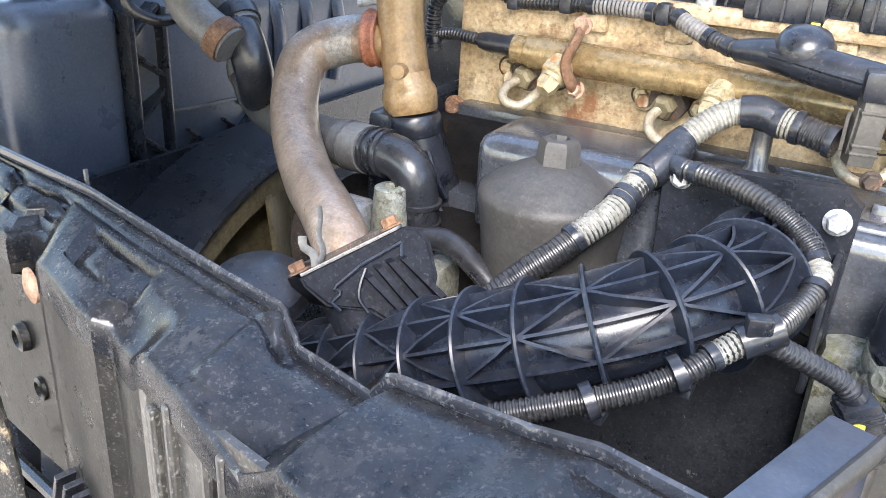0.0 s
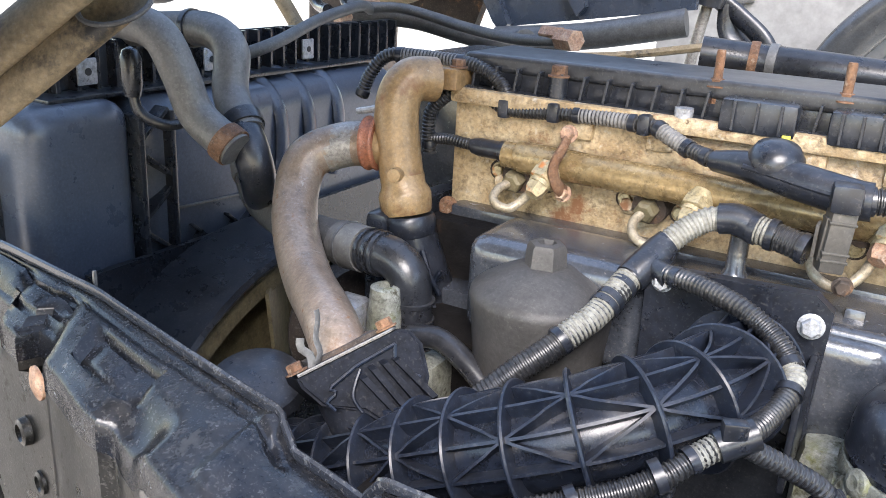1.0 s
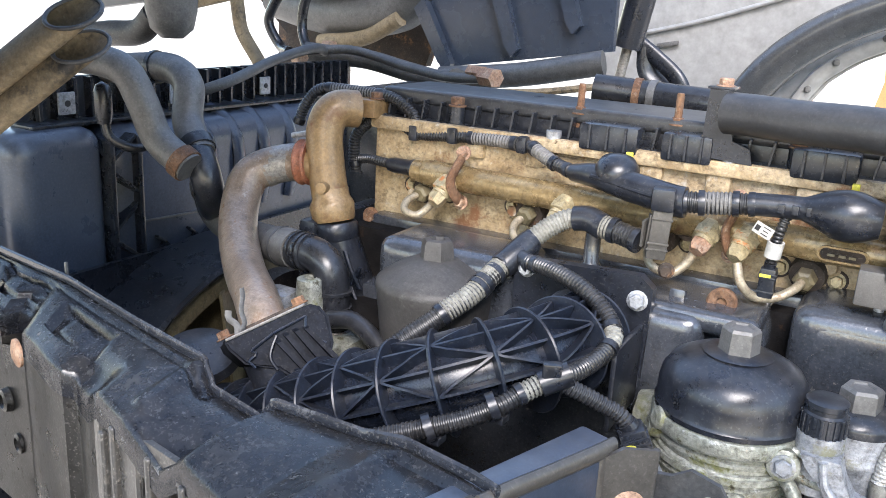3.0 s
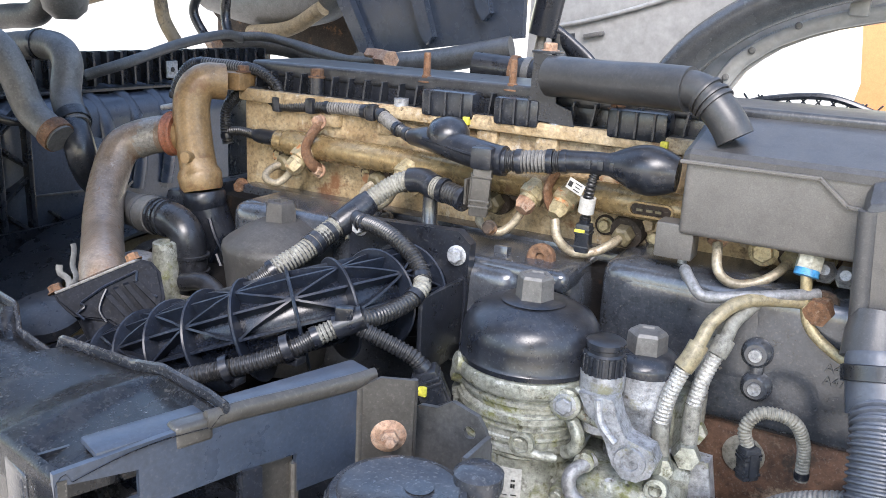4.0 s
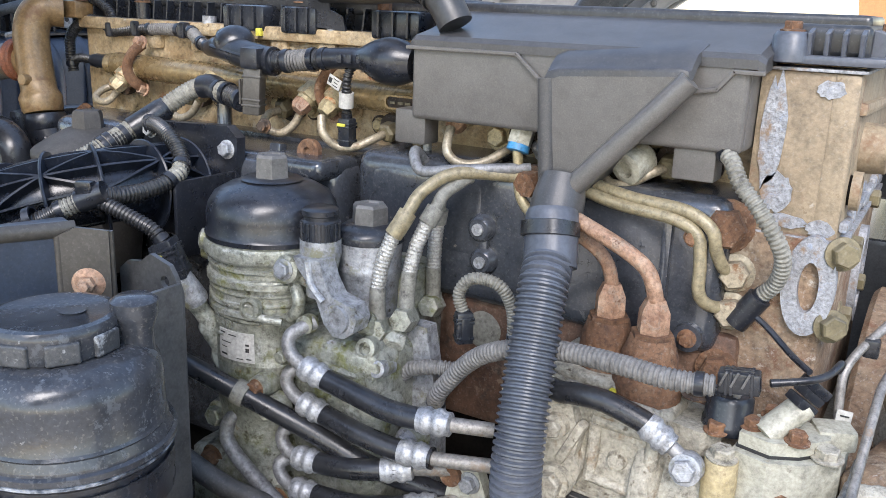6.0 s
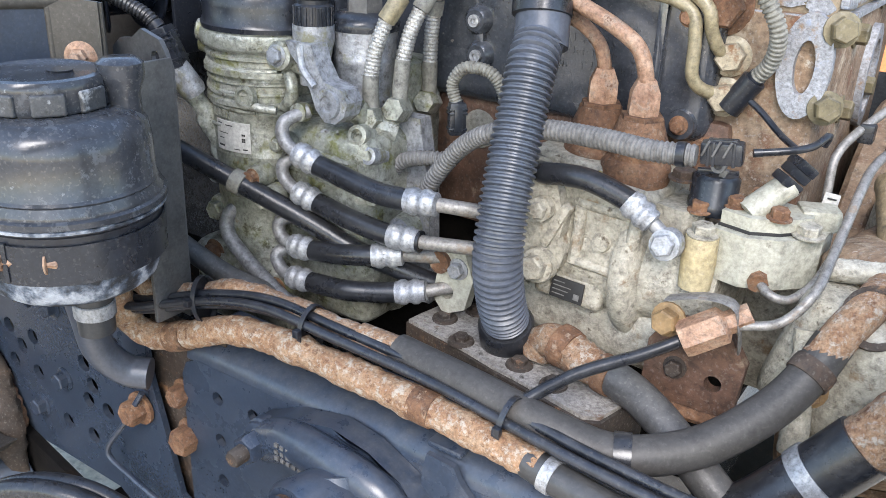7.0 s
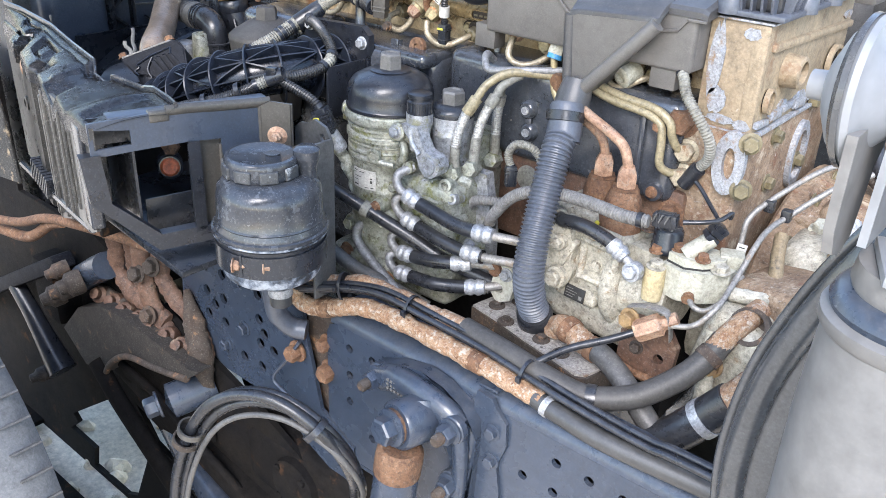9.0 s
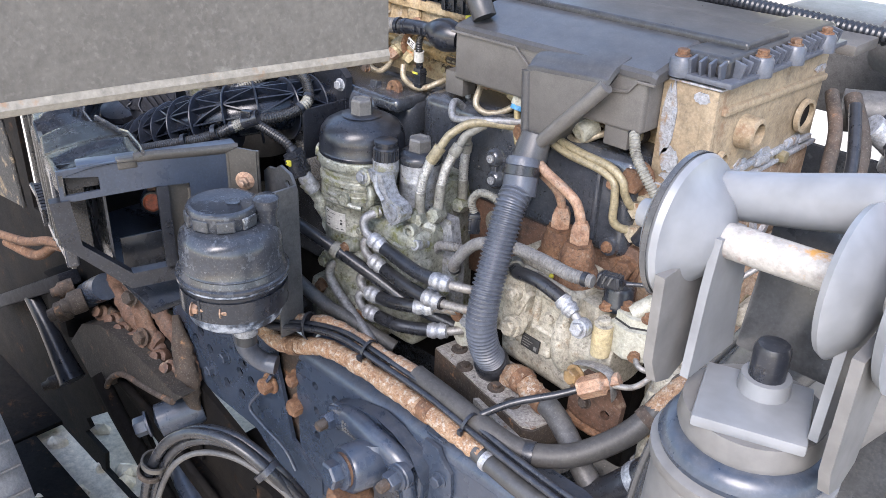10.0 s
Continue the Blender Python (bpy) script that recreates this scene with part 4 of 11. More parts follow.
# ---- engine: head, block, covers ----
def engine():
    e = thing("engine_block", (0.1, 0.95, 0.75), "long diesel engine, rusty gold head over a black block", "engine")
    part("head", box((0.09, 1.01, 1.335), (1.104, 0.30, 0.15), 0.006), M_GOLD, e, "rust-stained gold-painted cylinder head")
    part("upper_ledge", box((0.09, 1.005, 1.412), (1.106, 0.315, 0.018), 0.004), M_GOLD, e)
    for x in (-0.30, -0.21, -0.06, 0.02, 0.12):
        part("cast_boss", box((x, 0.858, 1.395), (0.030, 0.012, 0.030), 0.006), M_GOLD, e)
    part("lower_ledge", box((0.08, 0.86, 1.268), (1.06, 0.05, 0.03), 0.008), M_BLOCKBLACK, e)
    part("rear_head", box((0.605, 0.975, 1.335), (0.085, 0.345, 0.152), 0.006), M_HEADTAN, e, "brown rusty rear end of the head")
    part("rear_rib", box((0.646, 0.98, 1.374), (0.016, 0.33, 0.012), 0.005, pose(0, 0, 0, -2, 0, 0)), M_HEADTAN, e)
    part("rear_edge", box((0.636, 0.806, 1.335), (0.022, 0.010, 0.15), 0.004), M_HEADTAN, e)
    part("block", box((0.06, 0.99, 1.0), (1.06, 0.36, 0.54), 0.01), M_SHADE, e, "near-black cast-iron block with brown stains")
    part("rear_housing", box((0.595, 0.97, 1.13), (0.11, 0.36, 0.27), 0.014), M_HEADREAR, e, "brown rusty flywheel housing")
    part("rear_lower", box((0.665, 0.98, 0.95), (0.13, 0.34, 0.16), 0.03), M_PUMP, e)
    # side cover with cast relief
    part("rusty_block", box((0.36, 0.850, 1.075), (0.44, 0.14, 0.17), 0.012), M_BROWN, e, "rust-brown cast flank below the cover")
    cov = part("side_cover", box((0.345, 0.835, 1.214), (0.43, 0.132, 0.157), 0.022, seg=4), M_BLOCKBLACK, e, "glossy black cast side cover")
    part("cover_shoulder", box((0.228, 0.834, 1.233), (0.19, 0.132, 0.126), 0.036, seg=7), M_BLOCKBLACK, cov)
    for x, z in ((0.304, 1.226), (0.308, 1.190)):
        part("boss", lathe([(0, 0), (0.017, 0), (0.015, 0.012), (0.011, 0.016), (0.006, 0.016), (0.005, 0.010), (0, 0.010)], along((x, 0.774, z), (x, 0.6, z)), 20), M_BLOCKBLACK, cov)
        part("screw", lathe([(0, 0), (0.0065, 0), (0.0065, 0.004), (0.003, 0.004), (0.003, 0.002), (0, 0.002)], along((x, 0.7585, z), (x, 0.6, z)), 14), M_ZINC, cov, "bright socket screw")
    part("boss_bridge", box((0.306, 0.768, 1.208), (0.014, 0.012, 0.03), 0.004), M_BLOCKBLACK, cov)
    for x, z in ((0.53, 1.255), (0.535, 1.155)):
        part("corner_boss", lathe([(0, 0), (0.016, 0), (0.014, 0.012), (0, 0.012)], along((x, 0.775, z), (x, 0.6, z)), 18), M_BLOCKBLACK, cov)
        bolt((x, 0.763, z), (0, -1, 0), 0.012, M_RUST, cov)
    part("cover_rib", box((0.505, 0.768, 1.213), (0.010, 0.014, 0.13), 0.004), M_BLOCKBLACK, cov)
    for r in range(4):
        for k in range(9):
            if (r * 7 + k * 3) % 8 == 0:
                continue
            x, z = 0.405 + k * 0.0105, 1.236 - r * 0.0135
            part("raised_mark", box((x, 0.7690, z), (0.0016, 0.0022, 0.0075), 0), M_BLOCKBLACK, cov, smooth=0)
            part("raised_mark", box((x + 0.0022, 0.7690, z + 0.003 * ((k + r) % 3 - 1)), (0.0045, 0.0022, 0.0016), 0), M_BLOCKBLACK, cov, smooth=0)
    for z in (1.222, 1.2085):
        tx = bpy.data.curves.new("cast_text", "FONT")
        tx.body, tx.size, tx.extrude = "A471", 0.0125, 0.0012
        tx.materials.append(M_CAPGREY)
        to = new("cast_text", tx)
        to.parent = cov
        to.matrix_basis = Matrix.Translation(-e.location) @ pose(0.368, 0.7685, z, 90, 0, 0)
    part("front_housing", box((-0.10, 0.83, 1.215), (0.42, 0.14, 0.12), 0.035, seg=5), M_BLOCKBLACK, e)
    part("oil_cooler_cover", box((-0.265, 0.775, 1.235), (0.20, 0.11, 0.11), 0.024, seg=4), M_BLOCKBLACK, e, "black box-shaped cover with cast marks")
    for k in range(6):
        part("raised_mark", box((-0.30 + (k % 2) * 0.014, 0.7195, 1.25 - (k // 2) * 0.014), (0.009, 0.002, 0.008), 0), M_BLOCKBLACK, e, smooth=0)
    part("manifold_seat", box((-0.06, 0.758, 1.206), (0.22, 0.07, 0.13), 0.022, seg=4), M_BLOCKBLACK, e)
    part("shelf", box((-0.03, 0.795, 1.264), (0.27, 0.12, 0.026), 0.012, seg=4), M_BLOCKBLACK, e)
    part("post", lathe([(0, 1.285), (0.013, 1.285), (0.010, 1.29), (0.0095, 1.325), (0, 1.325)], Matrix.Translation((-0.103, 0.795, 0)), 18), M_BLOCKBLACK, e)
    part("lower_block", box((-0.19, 0.80, 1.02), (0.58, 0.05, 0.36), 0.015), M_BLOCKBLACK, e, "oily black lower block")
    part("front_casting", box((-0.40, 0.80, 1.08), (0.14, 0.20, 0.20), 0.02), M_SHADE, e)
    part("timing_cover", box((-0.528, 1.06, 1.24), (0.144, 0.20, 0.40), 0.02), M_BLOCKBLACK, e, "dark cast timing cover")
    part("sump", box((0.1, 1.0, 0.67), (1.0, 0.34, 0.16), 0.03), M_BLOCKBLACK, e)
    # bolts on the side
    for p, af, mt in (((0.552, 0.792, 1.264), 0.034, M_RUST), ((0.566, 0.790, 1.221), 0.024, M_LINE), ((0.566, 0.790, 1.183), 0.024, M_LINE), ((-0.466, 0.83, 1.241), 0.022, M_RUST), ((-0.455, 0.845, 1.276), 0.016, M_RUST), ((-0.425, 0.85, 1.262), 0.018, M_RUST), ((0.562, 0.782, 1.125), 0.026, M_RUST), ((-0.40, 0.70, 1.165), 0.02, M_DARKRUST), ((-0.005, 0.765, 1.305), 0.012, M_DARKRUST)):
        bolt(p, (0.15, -1, 0.05), af, mt, e, h=af * 0.8)
    part("plug_disc", lathe([(0, 0), (0.021, 0), (0.022, 0.003), (0.018, 0.005), (0, 0.004)], along((0.305, 0.782, 1.105), (0.315, 0.5, 1.12)), 24), M_CONDUITPALE, e, "pale core plug")
    part("core_plug", lathe([(0, 0), (0.0165, 0), (0.0165, 0.008), (0.0145, 0.010), (0.006, 0.009), (0.005, 0.005), (0, 0.005)], along((0.058, 0.778, 1.278), (0.062, 0.5, 1.32)), 26), M_RUST, e, "rusty core plug")
    part("square_boss", box((0.010, 0.772, 1.276), (0.018, 0.014, 0.018), 0.003, pose(0, 0, 0, -8, 0, 0)), M_BLOCKBLACK, e)
    # small clamp bolts over the injector lines
    for x in (-0.390, -0.235, -0.165, -0.06, 0.065, 0.155, 0.29, 0.35, 0.39):
        bolt((x, 0.857, 1.318 + 0.008 * math.sin(x * 40)), (0, -1, 0.1), 0.014, M_GOLD, e)
    # rear flanges
    def oval(y, z, ry, rz, hole, material, nm):
        part(nm, plate(circle(y, z, ry, 28, rz), [circle(y, z, ry * hole, 20, rz * hole)] if hole else [], 0.008, Matrix.Translation((0.650, 0, 0)) @ YZ), material, e, smooth=30)
    part("oval_flange", plate(circle(0.632, 1.222, 0.023, 28, 0.047), [circle(0.632, 1.221, 0.009, 18, 0.024)], 0.010, Matrix.Translation((0, 0.781, 0)) @ XZ), M_FLAKE, e, "white flaking oval flange", smooth=30)
    for z in (1.256, 1.188):
        bolt((0.655, 0.787, z), (0.5, -1, 0.1), 0.020, M_OLIVE, e)
    oval(1.008, 1.183, 0.034, 0.056, 0.72, M_FLAKE, "oval_flange")

    def jagged(cx, cz, rx, rz, seed, n=22):
        return [(cx + rx * math.cos(6.283 * k / n) * (1 + 0.35 * noise.noise(Vector((k * 0.9, seed, 0)))), cz + rz * math.sin(6.283 * k / n) * (1 + 0.35 * noise.noise(Vector((k * 0.9, seed, 5))))) for k in range(n)]

    for k, (x, z, rx, rz) in enumerate(((0.580, 1.355, 0.011, 0.050), (0.590, 1.300, 0.014, 0.018), (0.624, 1.396, 0.012, 0.008), (0.600, 1.275, 0.020, 0.006), (0.632, 1.272, 0.012, 0.008))):
        part("flaking_patch", plate(jagged(x, z, rx, rz, k * 3.1), [], 0.0025, Matrix.Translation((0, 0.8005, 0)) @ XZ), M_FLAKE, e, "flaking white paint", smooth=0)
    for k, (y, z, ry, rz) in enumerate(((0.90, 1.283, 0.020, 0.010), (0.97, 1.279, 0.030, 0.012), (1.07, 1.272, 0.035, 0.012), (1.12, 1.385, 0.02, 0.006))):
        part("flaking_patch", plate(jagged(y, z, ry, rz, k * 2.3 + 20), [], 0.0025, Matrix.Translation((0.647, 0, 0)) @ YZ), M_FLAKE, e, "flaking white paint", smooth=0)
    part("port_boss", lathe([(0, 0), (0.025, 0), (0.023, 0.026), (0.020, 0.028), (0.016, 0.028), (0.015, 0.010), (0, 0.010)], along((0.645, 0.888, 1.338), (0.8, 0.888, 1.338)), 26), M_HEADTAN, e)
    # Near-black disc painted in as the shade inside the port.
    part("port_inside", lathe([(0, 0), (0.0148, 0), (0, 0.001)], along((0.656, 0.888, 1.338), (0.8, 0.888, 1.338)), 20), M_SHADE, e)
    for y, z, ry, rz in ((0.828, 1.306, 0.013, 0.018), (1.085, 1.318, 0.030, 0.026)):
        # Flush dark disc for the shade in each open port.
        part("port_inside", plate(circle(y, z, ry * 0.78, 20, rz * 0.78), [], 0.003, Matrix.Translation((0.6475, 0, 0)) @ YZ), M_SHADE, e)
        oval(y, z, ry, rz, 0.78, M_HEADTAN, "round_port")
    for y, z in ((0.895, 1.24), (0.90, 1.165), (1.02, 1.17), (1.03, 1.265)):
        bolt((0.650, y, z), (1, 0, 0), 0.018, M_OLIVE, e)
    for k in range(7):
        part("flaking_seam", box((0.6505, 0.825 + k * 0.048, 1.274 + 0.003 * (k % 3)), (0.008, 0.044, 0.010 + 0.004 * (k % 2)), 0.003, pose(0, 0, 0, 4 * (k % 3) - 4, 0, 0)), M_FLAKE, e)
    part("gasket_line", box((0.605, 0.975, 1.2605), (0.10, 0.36, 0.006), 0.001), M_FLAKE, e, "white flaking gasket edge")
    part("gasket_line", box((0.605, 0.975, 1.412), (0.092, 0.352, 0.003), 0.001), M_FLAKE, e, "white flaking gasket edge")
    return e


engine()


def valve_cover():
    v = thing("valve_cover", (0.1, 1.0, 1.42), "long black plastic valve cover with a finned skirt", "valve cover")
    part("lid", box((0.09, 0.935, 1.450), (1.10, 0.125, 0.020), 0.006, seg=3), M_VCOVER, v)
    part("far_lid", box((0.09, 1.075, 1.437), (1.08, 0.16, 0.012), 0.004), M_VCOVER, v)
    part("skirt", box((0.09, 1.012, 1.430), (1.09, 0.272, 0.026), 0.004), M_GLOSS, v)
    part("foot_flange", box((0.095, 1.008, 1.4185), (1.12, 0.305, 0.006), 0.002), M_PLASTIC, v)
    k = 0
    x = -0.44
    while x < 0.63:
        part("fin", box((x, 0.869, 1.434), (0.003, 0.018, 0.028), 0.0006, pose(0, 0, 0, 0, 8, 0)), M_PLASTIC, v, smooth=0)
        x += 0.027
    rear = part("rear_cap", box((0.612, 0.980, 1.436), (0.072, 0.335, 0.030), 0.008, seg=3), M_VCOVER, v, "raised rear end of the cover")
    part("rear_foot", box((0.614, 0.980, 1.4205), (0.098, 0.368, 0.008), 0.003), M_DUCT, rear)
    for k in range(17):
        part("fin", box((0.652, 0.828 + k * 0.019, 1.434), (0.018, 0.004, 0.024), 0.001, pose(0, 0, 0, 0, 14, 0)), M_DUCT, rear, smooth=0)
    for k in range(5):
        part("fin", box((0.586 + k * 0.014, 0.808, 1.434), (0.004, 0.018, 0.024), 0.001, pose(0, 0, 0, 14, 0, 0)), M_DUCT, rear, smooth=0)
    for x, y in ((0.584, 0.806), (0.655, 0.888), (0.656, 0.985), (0.656, 1.09)):
        part("bolt_cup", lathe([(0, 1.418), (0.017, 1.418), (0.016, 1.440), (0.013, 1.444), (0, 1.444)], Matrix.Translation((x, y, 0)), 20), M_DUCT, rear)
        bolt((x, y, 1.444), (0, 0, 1), 0.014, M_RUST, rear, h=0.009, label="rusty cover bolt")
    for x in (-0.336, 0.10):
        part("spacer", lathe([(0, 1.418), (0.011, 1.418), (0.011, 1.444), (0, 1.444)], Matrix.Translation((x, 0.868, 0)), 18), M_PLASTIC, v)
        bolt((x, 0.868, 1.444), (0, 0, 1), 0.016, M_RUST, v, h=0.013, label="rusty cover bolt")
    for x in (-0.166, -0.042):
        st = part("stud", lathe([(0, 1.435), (0.0048, 1.435), (0.0048, 1.487), (0.004, 1.49), (0, 1.49)], Matrix.Translation((x, 0.880, 0)), 10), M_RUST, v, "rusty threaded stud")
        part("nut", bolt_bm(0.013, 0.009, 1.5, Matrix.Translation((x, 0.880, 1.452))), M_RUST, st)
    # electrical hoods on the near edge
    for x, w in ((-0.115, 0.075), (-0.02, 0.06), (0.13, 0.07)):
        h = part("connector_hood", box((x, 0.862, 1.430), (w, 0.035, 0.034), 0.006), M_PLASTIC, v)
        for k in range(3):
            part("hood_rib", box((x - w * 0.3 + k * w * 0.3, 0.843, 1.431), (0.003, 0.006, 0.030), 0.0008), M_PLASTIC, h, smooth=0)
    part("clip", box((-0.085, 0.845, 1.413), (0.008, 0.008, 0.010), 0.001), M_YELLOW, v, "yellow locking clip")
    part("clip", box((0.165, 0.842, 1.412), (0.008, 0.008, 0.010), 0.001), M_YELLOW, v, "yellow locking clip")
    for x in (-0.19, 0.03):
        part("clip_block", lathe([(0, 1.413), (0.010, 1.413), (0.010, 1.430), (0, 1.430)], Matrix.Translation((x, 0.858, 0)), 14), M_ALUGREY, v)
    return v


valve_cover()


def fuel_rail():
    f = thing("fuel_rail", (-0.09, 0.832, 1.33), "gold-painted high pressure fuel rail with rusty clamps", "fuel rail")
    a, b = Vector((-0.365, 0.838, 1.354)), Vector((0.50, 0.828, 1.341))
    part("tube", lathe([(0, 0), (0.0165, 0), (0.018, 0.003), (0.018, (b - a).length), (0, (b - a).length)], along(a, b), 28), M_GOLDTUBE, f)
    part("end_cap", lathe([(0, 0), (0.015, 0), (0.015, 0.02), (0, 0.02)], along(a - Vector((0.016, 0, 0)), b), 20), M_GOLDTUBE, f)
    part("sensor_body", lathe([(0, 0), (0.009, 0), (0.011, 0.01), (0.011, 0.034), (0.013, 0.038), (0.013, 0.05), (0, 0.05)], along((-0.425, 0.842, 1.356), b), 16), M_GLOSS, f, "black rail sensor plug")
    for x in (-0.306, 0.048):
        sag = -0.012 * (x + 0.36)
        c = part("clamp", sweep([(x, 0.838, 1.387 + sag), (x + 0.002, 0.818, 1.376 + sag), (x - 0.004, 0.811, 1.356 + sag), (x - 0.001, 0.816, 1.337 + sag), (x + 0.002, 0.834, 1.324 + sag)], 0.0085, 10, flat=(1, 0.55)), M_RUST, f, "rusty rail clamp")
        for z in (1.389, 1.322):
            bolt((x + 0.001, 0.836, z + sag), (0, -1, 0.25), 0.013, M_COPPER, c, h=0.012)
    def stadium(hw, r):
        return [(0.166 + sx * hw + r * math.cos(radians(a)), 1.344 + r * math.sin(radians(a))) for sx, a0 in ((1, -90), (-1, 90)) for a in range(a0, a0 + 181, 30)]
    part("slot_rim", plate(stadium(0.0175, 0.0085), [stadium(0.0170, 0.0062)], 0.008, Matrix.Translation((0, 0.8115, 0)) @ XZ), M_GOLDTUBE, f, "raised oval rim of the marking plate", smooth=30)
    part("slot_recess", plate(stadium(0.0165, 0.006), [], 0.005, Matrix.Translation((0, 0.8135, 0)) @ XZ), M_DARKRUST, f, smooth=30)
    for x in (0.155, 0.166, 0.176):
        part("marking_bar", box((x, 0.8085, 1.344), (0.007, 0.0015, 0.0028), 0), M_OLIVE, f, smooth=0)
    for x in (-0.325, -0.157, 0.020, 0.062, 0.244, 0.42):
        m = along((x + 0.006, 0.828, 1.349), (x - 0.003, 0.798, 1.322))
        u = part("union", lathe([(0, 0), (0.0150, 0), (0.0150, 0.012), (0.0125, 0.013), (0.0125, 0.026), (0, 0.026)], m, 18), M_BRASS, f, "weathered yellow zinc union")
        part("hex", lathe([(0.006, 0.008), (0.0165, 0.009), (0.0165, 0.020), (0.012, 0.022)], m, 6), M_BRASS, u, smooth=25)
        part("line_nut", lathe([(0, 0.024), (0.0125, 0.025), (0.0120, 0.034), (0.0085, 0.040), (0, 0.041)], m, 6), M_COPPER if x in (0.020, 0.244) else M_BRASS, u, smooth=25)
    return f


fuel_rail()


def injector_line(pts):
    t = thing("injector_line", pts[2], "pale weathered steel injector line, looped between rail and head", "injector line", group="injector lines")
    part("tube", sweep(pts, 0.0052, 12, 0.003), M_LINE, t)
    p = Vector(pts[0])
    part("head_nut", lathe([(0, -0.010), (0.009, -0.010), (0.0125, -0.007), (0.0125, 0.010), (0.008, 0.012), (0, 0.012)], along(p, p + Vector((0.1, 1, 0.25))), 6), M_OLIVE, t, smooth=25)
    part("seal_washer", lathe([(0, 0.006), (0.0195, 0.006), (0.0205, 0.012), (0.0205, 0.03), (0, 0.03)], along(p, p + Vector((0.1, 1, 0.25))), 20), M_DARKRUST, t)
    for dx, dz in ((-0.030, 0.003), (0.031, -0.002)):
        q = p + Vector((dx, 0.022, dz))
        part("clamp_lug", lathe([(0, 0), (0.0135, 0), (0.0125, 0.012), (0, 0.013)], along(q + Vector((0, 0.012, 0)), q - Vector((0, 1, 0))), 16), M_DARKRUST, t, "dark clamp lug")
        bolt(q + Vector((0, 0.0, 0)), (0, -1, 0.1), 0.0125, M_BRASS, t, h=0.008, name="clamp_screw")


injector_line([(-0.367, 0.838, 1.325), (-0.378, 0.818, 1.316), (-0.374, 0.803, 1.306), (-0.357, 0.804, 1.301), (-0.345, 0.812, 1.310), (-0.328, 0.812, 1.330)])
injector_line([(-0.209, 0.836, 1.320), (-0.216, 0.818, 1.311), (-0.210, 0.803, 1.300), (-0.192, 0.800, 1.294), (-0.172, 0.804, 1.304), (-0.160, 0.812, 1.332)])
injector_line([(-0.036, 0.836, 1.318), (-0.038, 0.806, 1.312), (-0.030, 0.792, 1.300), (-0.010, 0.797, 1.292), (0.006, 0.806, 1.304), (0.016, 0.812, 1.326)])
injector_line([(0.132, 0.836, 1.305), (0.124, 0.812, 1.297), (0.108, 0.800, 1.288), (0.087, 0.792, 1.287), (0.073, 0.782, 1.302), (0.065, 0.788, 1.322)])
injector_line([(0.318, 0.820, 1.317), (0.306, 0.797, 1.303), (0.288, 0.786, 1.292), (0.268, 0.775, 1.291), (0.253, 0.772, 1.303), (0.246, 0.790, 1.326)])
injector_line([(0.487, 0.812, 1.310), (0.475, 0.795, 1.305), (0.455, 0.785, 1.293), (0.435, 0.785, 1.291), (0.414, 0.798, 1.31)])


# ---- charge pipework at the front of the engine ----
for p, d, r, mt, lb in (((0.350, 0.80, 1.304), (0.0, -1, 0.35), 0.0105, M_ZINC, "pale zinc pipe fitting under the grey cover"), ((0.370, 0.80, 1.302), (0.0, -1, 0.35), 0.0105, M_ZINC, "pale zinc pipe fitting under the grey cover"), ((0.390, 0.80, 1.300), (0.05, -1, 0.35), 0.010, M_BRASS, "yellowed pipe fitting under the grey cover"), ((0.361, 0.79, 1.277), (0.0, -1, 0.2), 0.011, M_RUST, "rusty pipe nut below the fittings")):
    t = thing("pipe_fitting", p, lb, "fitting", group="pipe fittings under the cover")
    m = along(Vector(p) + Vector((0, 0.03, 0)), Vector(p) + Vector((0, 0.03, 0)) + Vector(d))
    part("body", lathe([(0, 0), (r, 0), (r, 0.024), (r * 0.8, 0.026), (r * 0.8, 0.034), (r * 0.5, 0.038), (0, 0.038)], m, 18), mt, t)
    part("hexagon", lathe([(r * 0.7, 0.010), (r * 1.18, 0.011), (r * 1.18, 0.022), (r * 0.8, 0.024)], m, 6), mt, t, smooth=25)
t = thing("head_bolt", (0.287, 0.83, 1.314), "tan hexagon bolt in the head wall", "bolt")
bolt((0.287, 0.829, 1.316), (0, -1, 0.1), 0.020, M_BRASS, t, h=0.012)


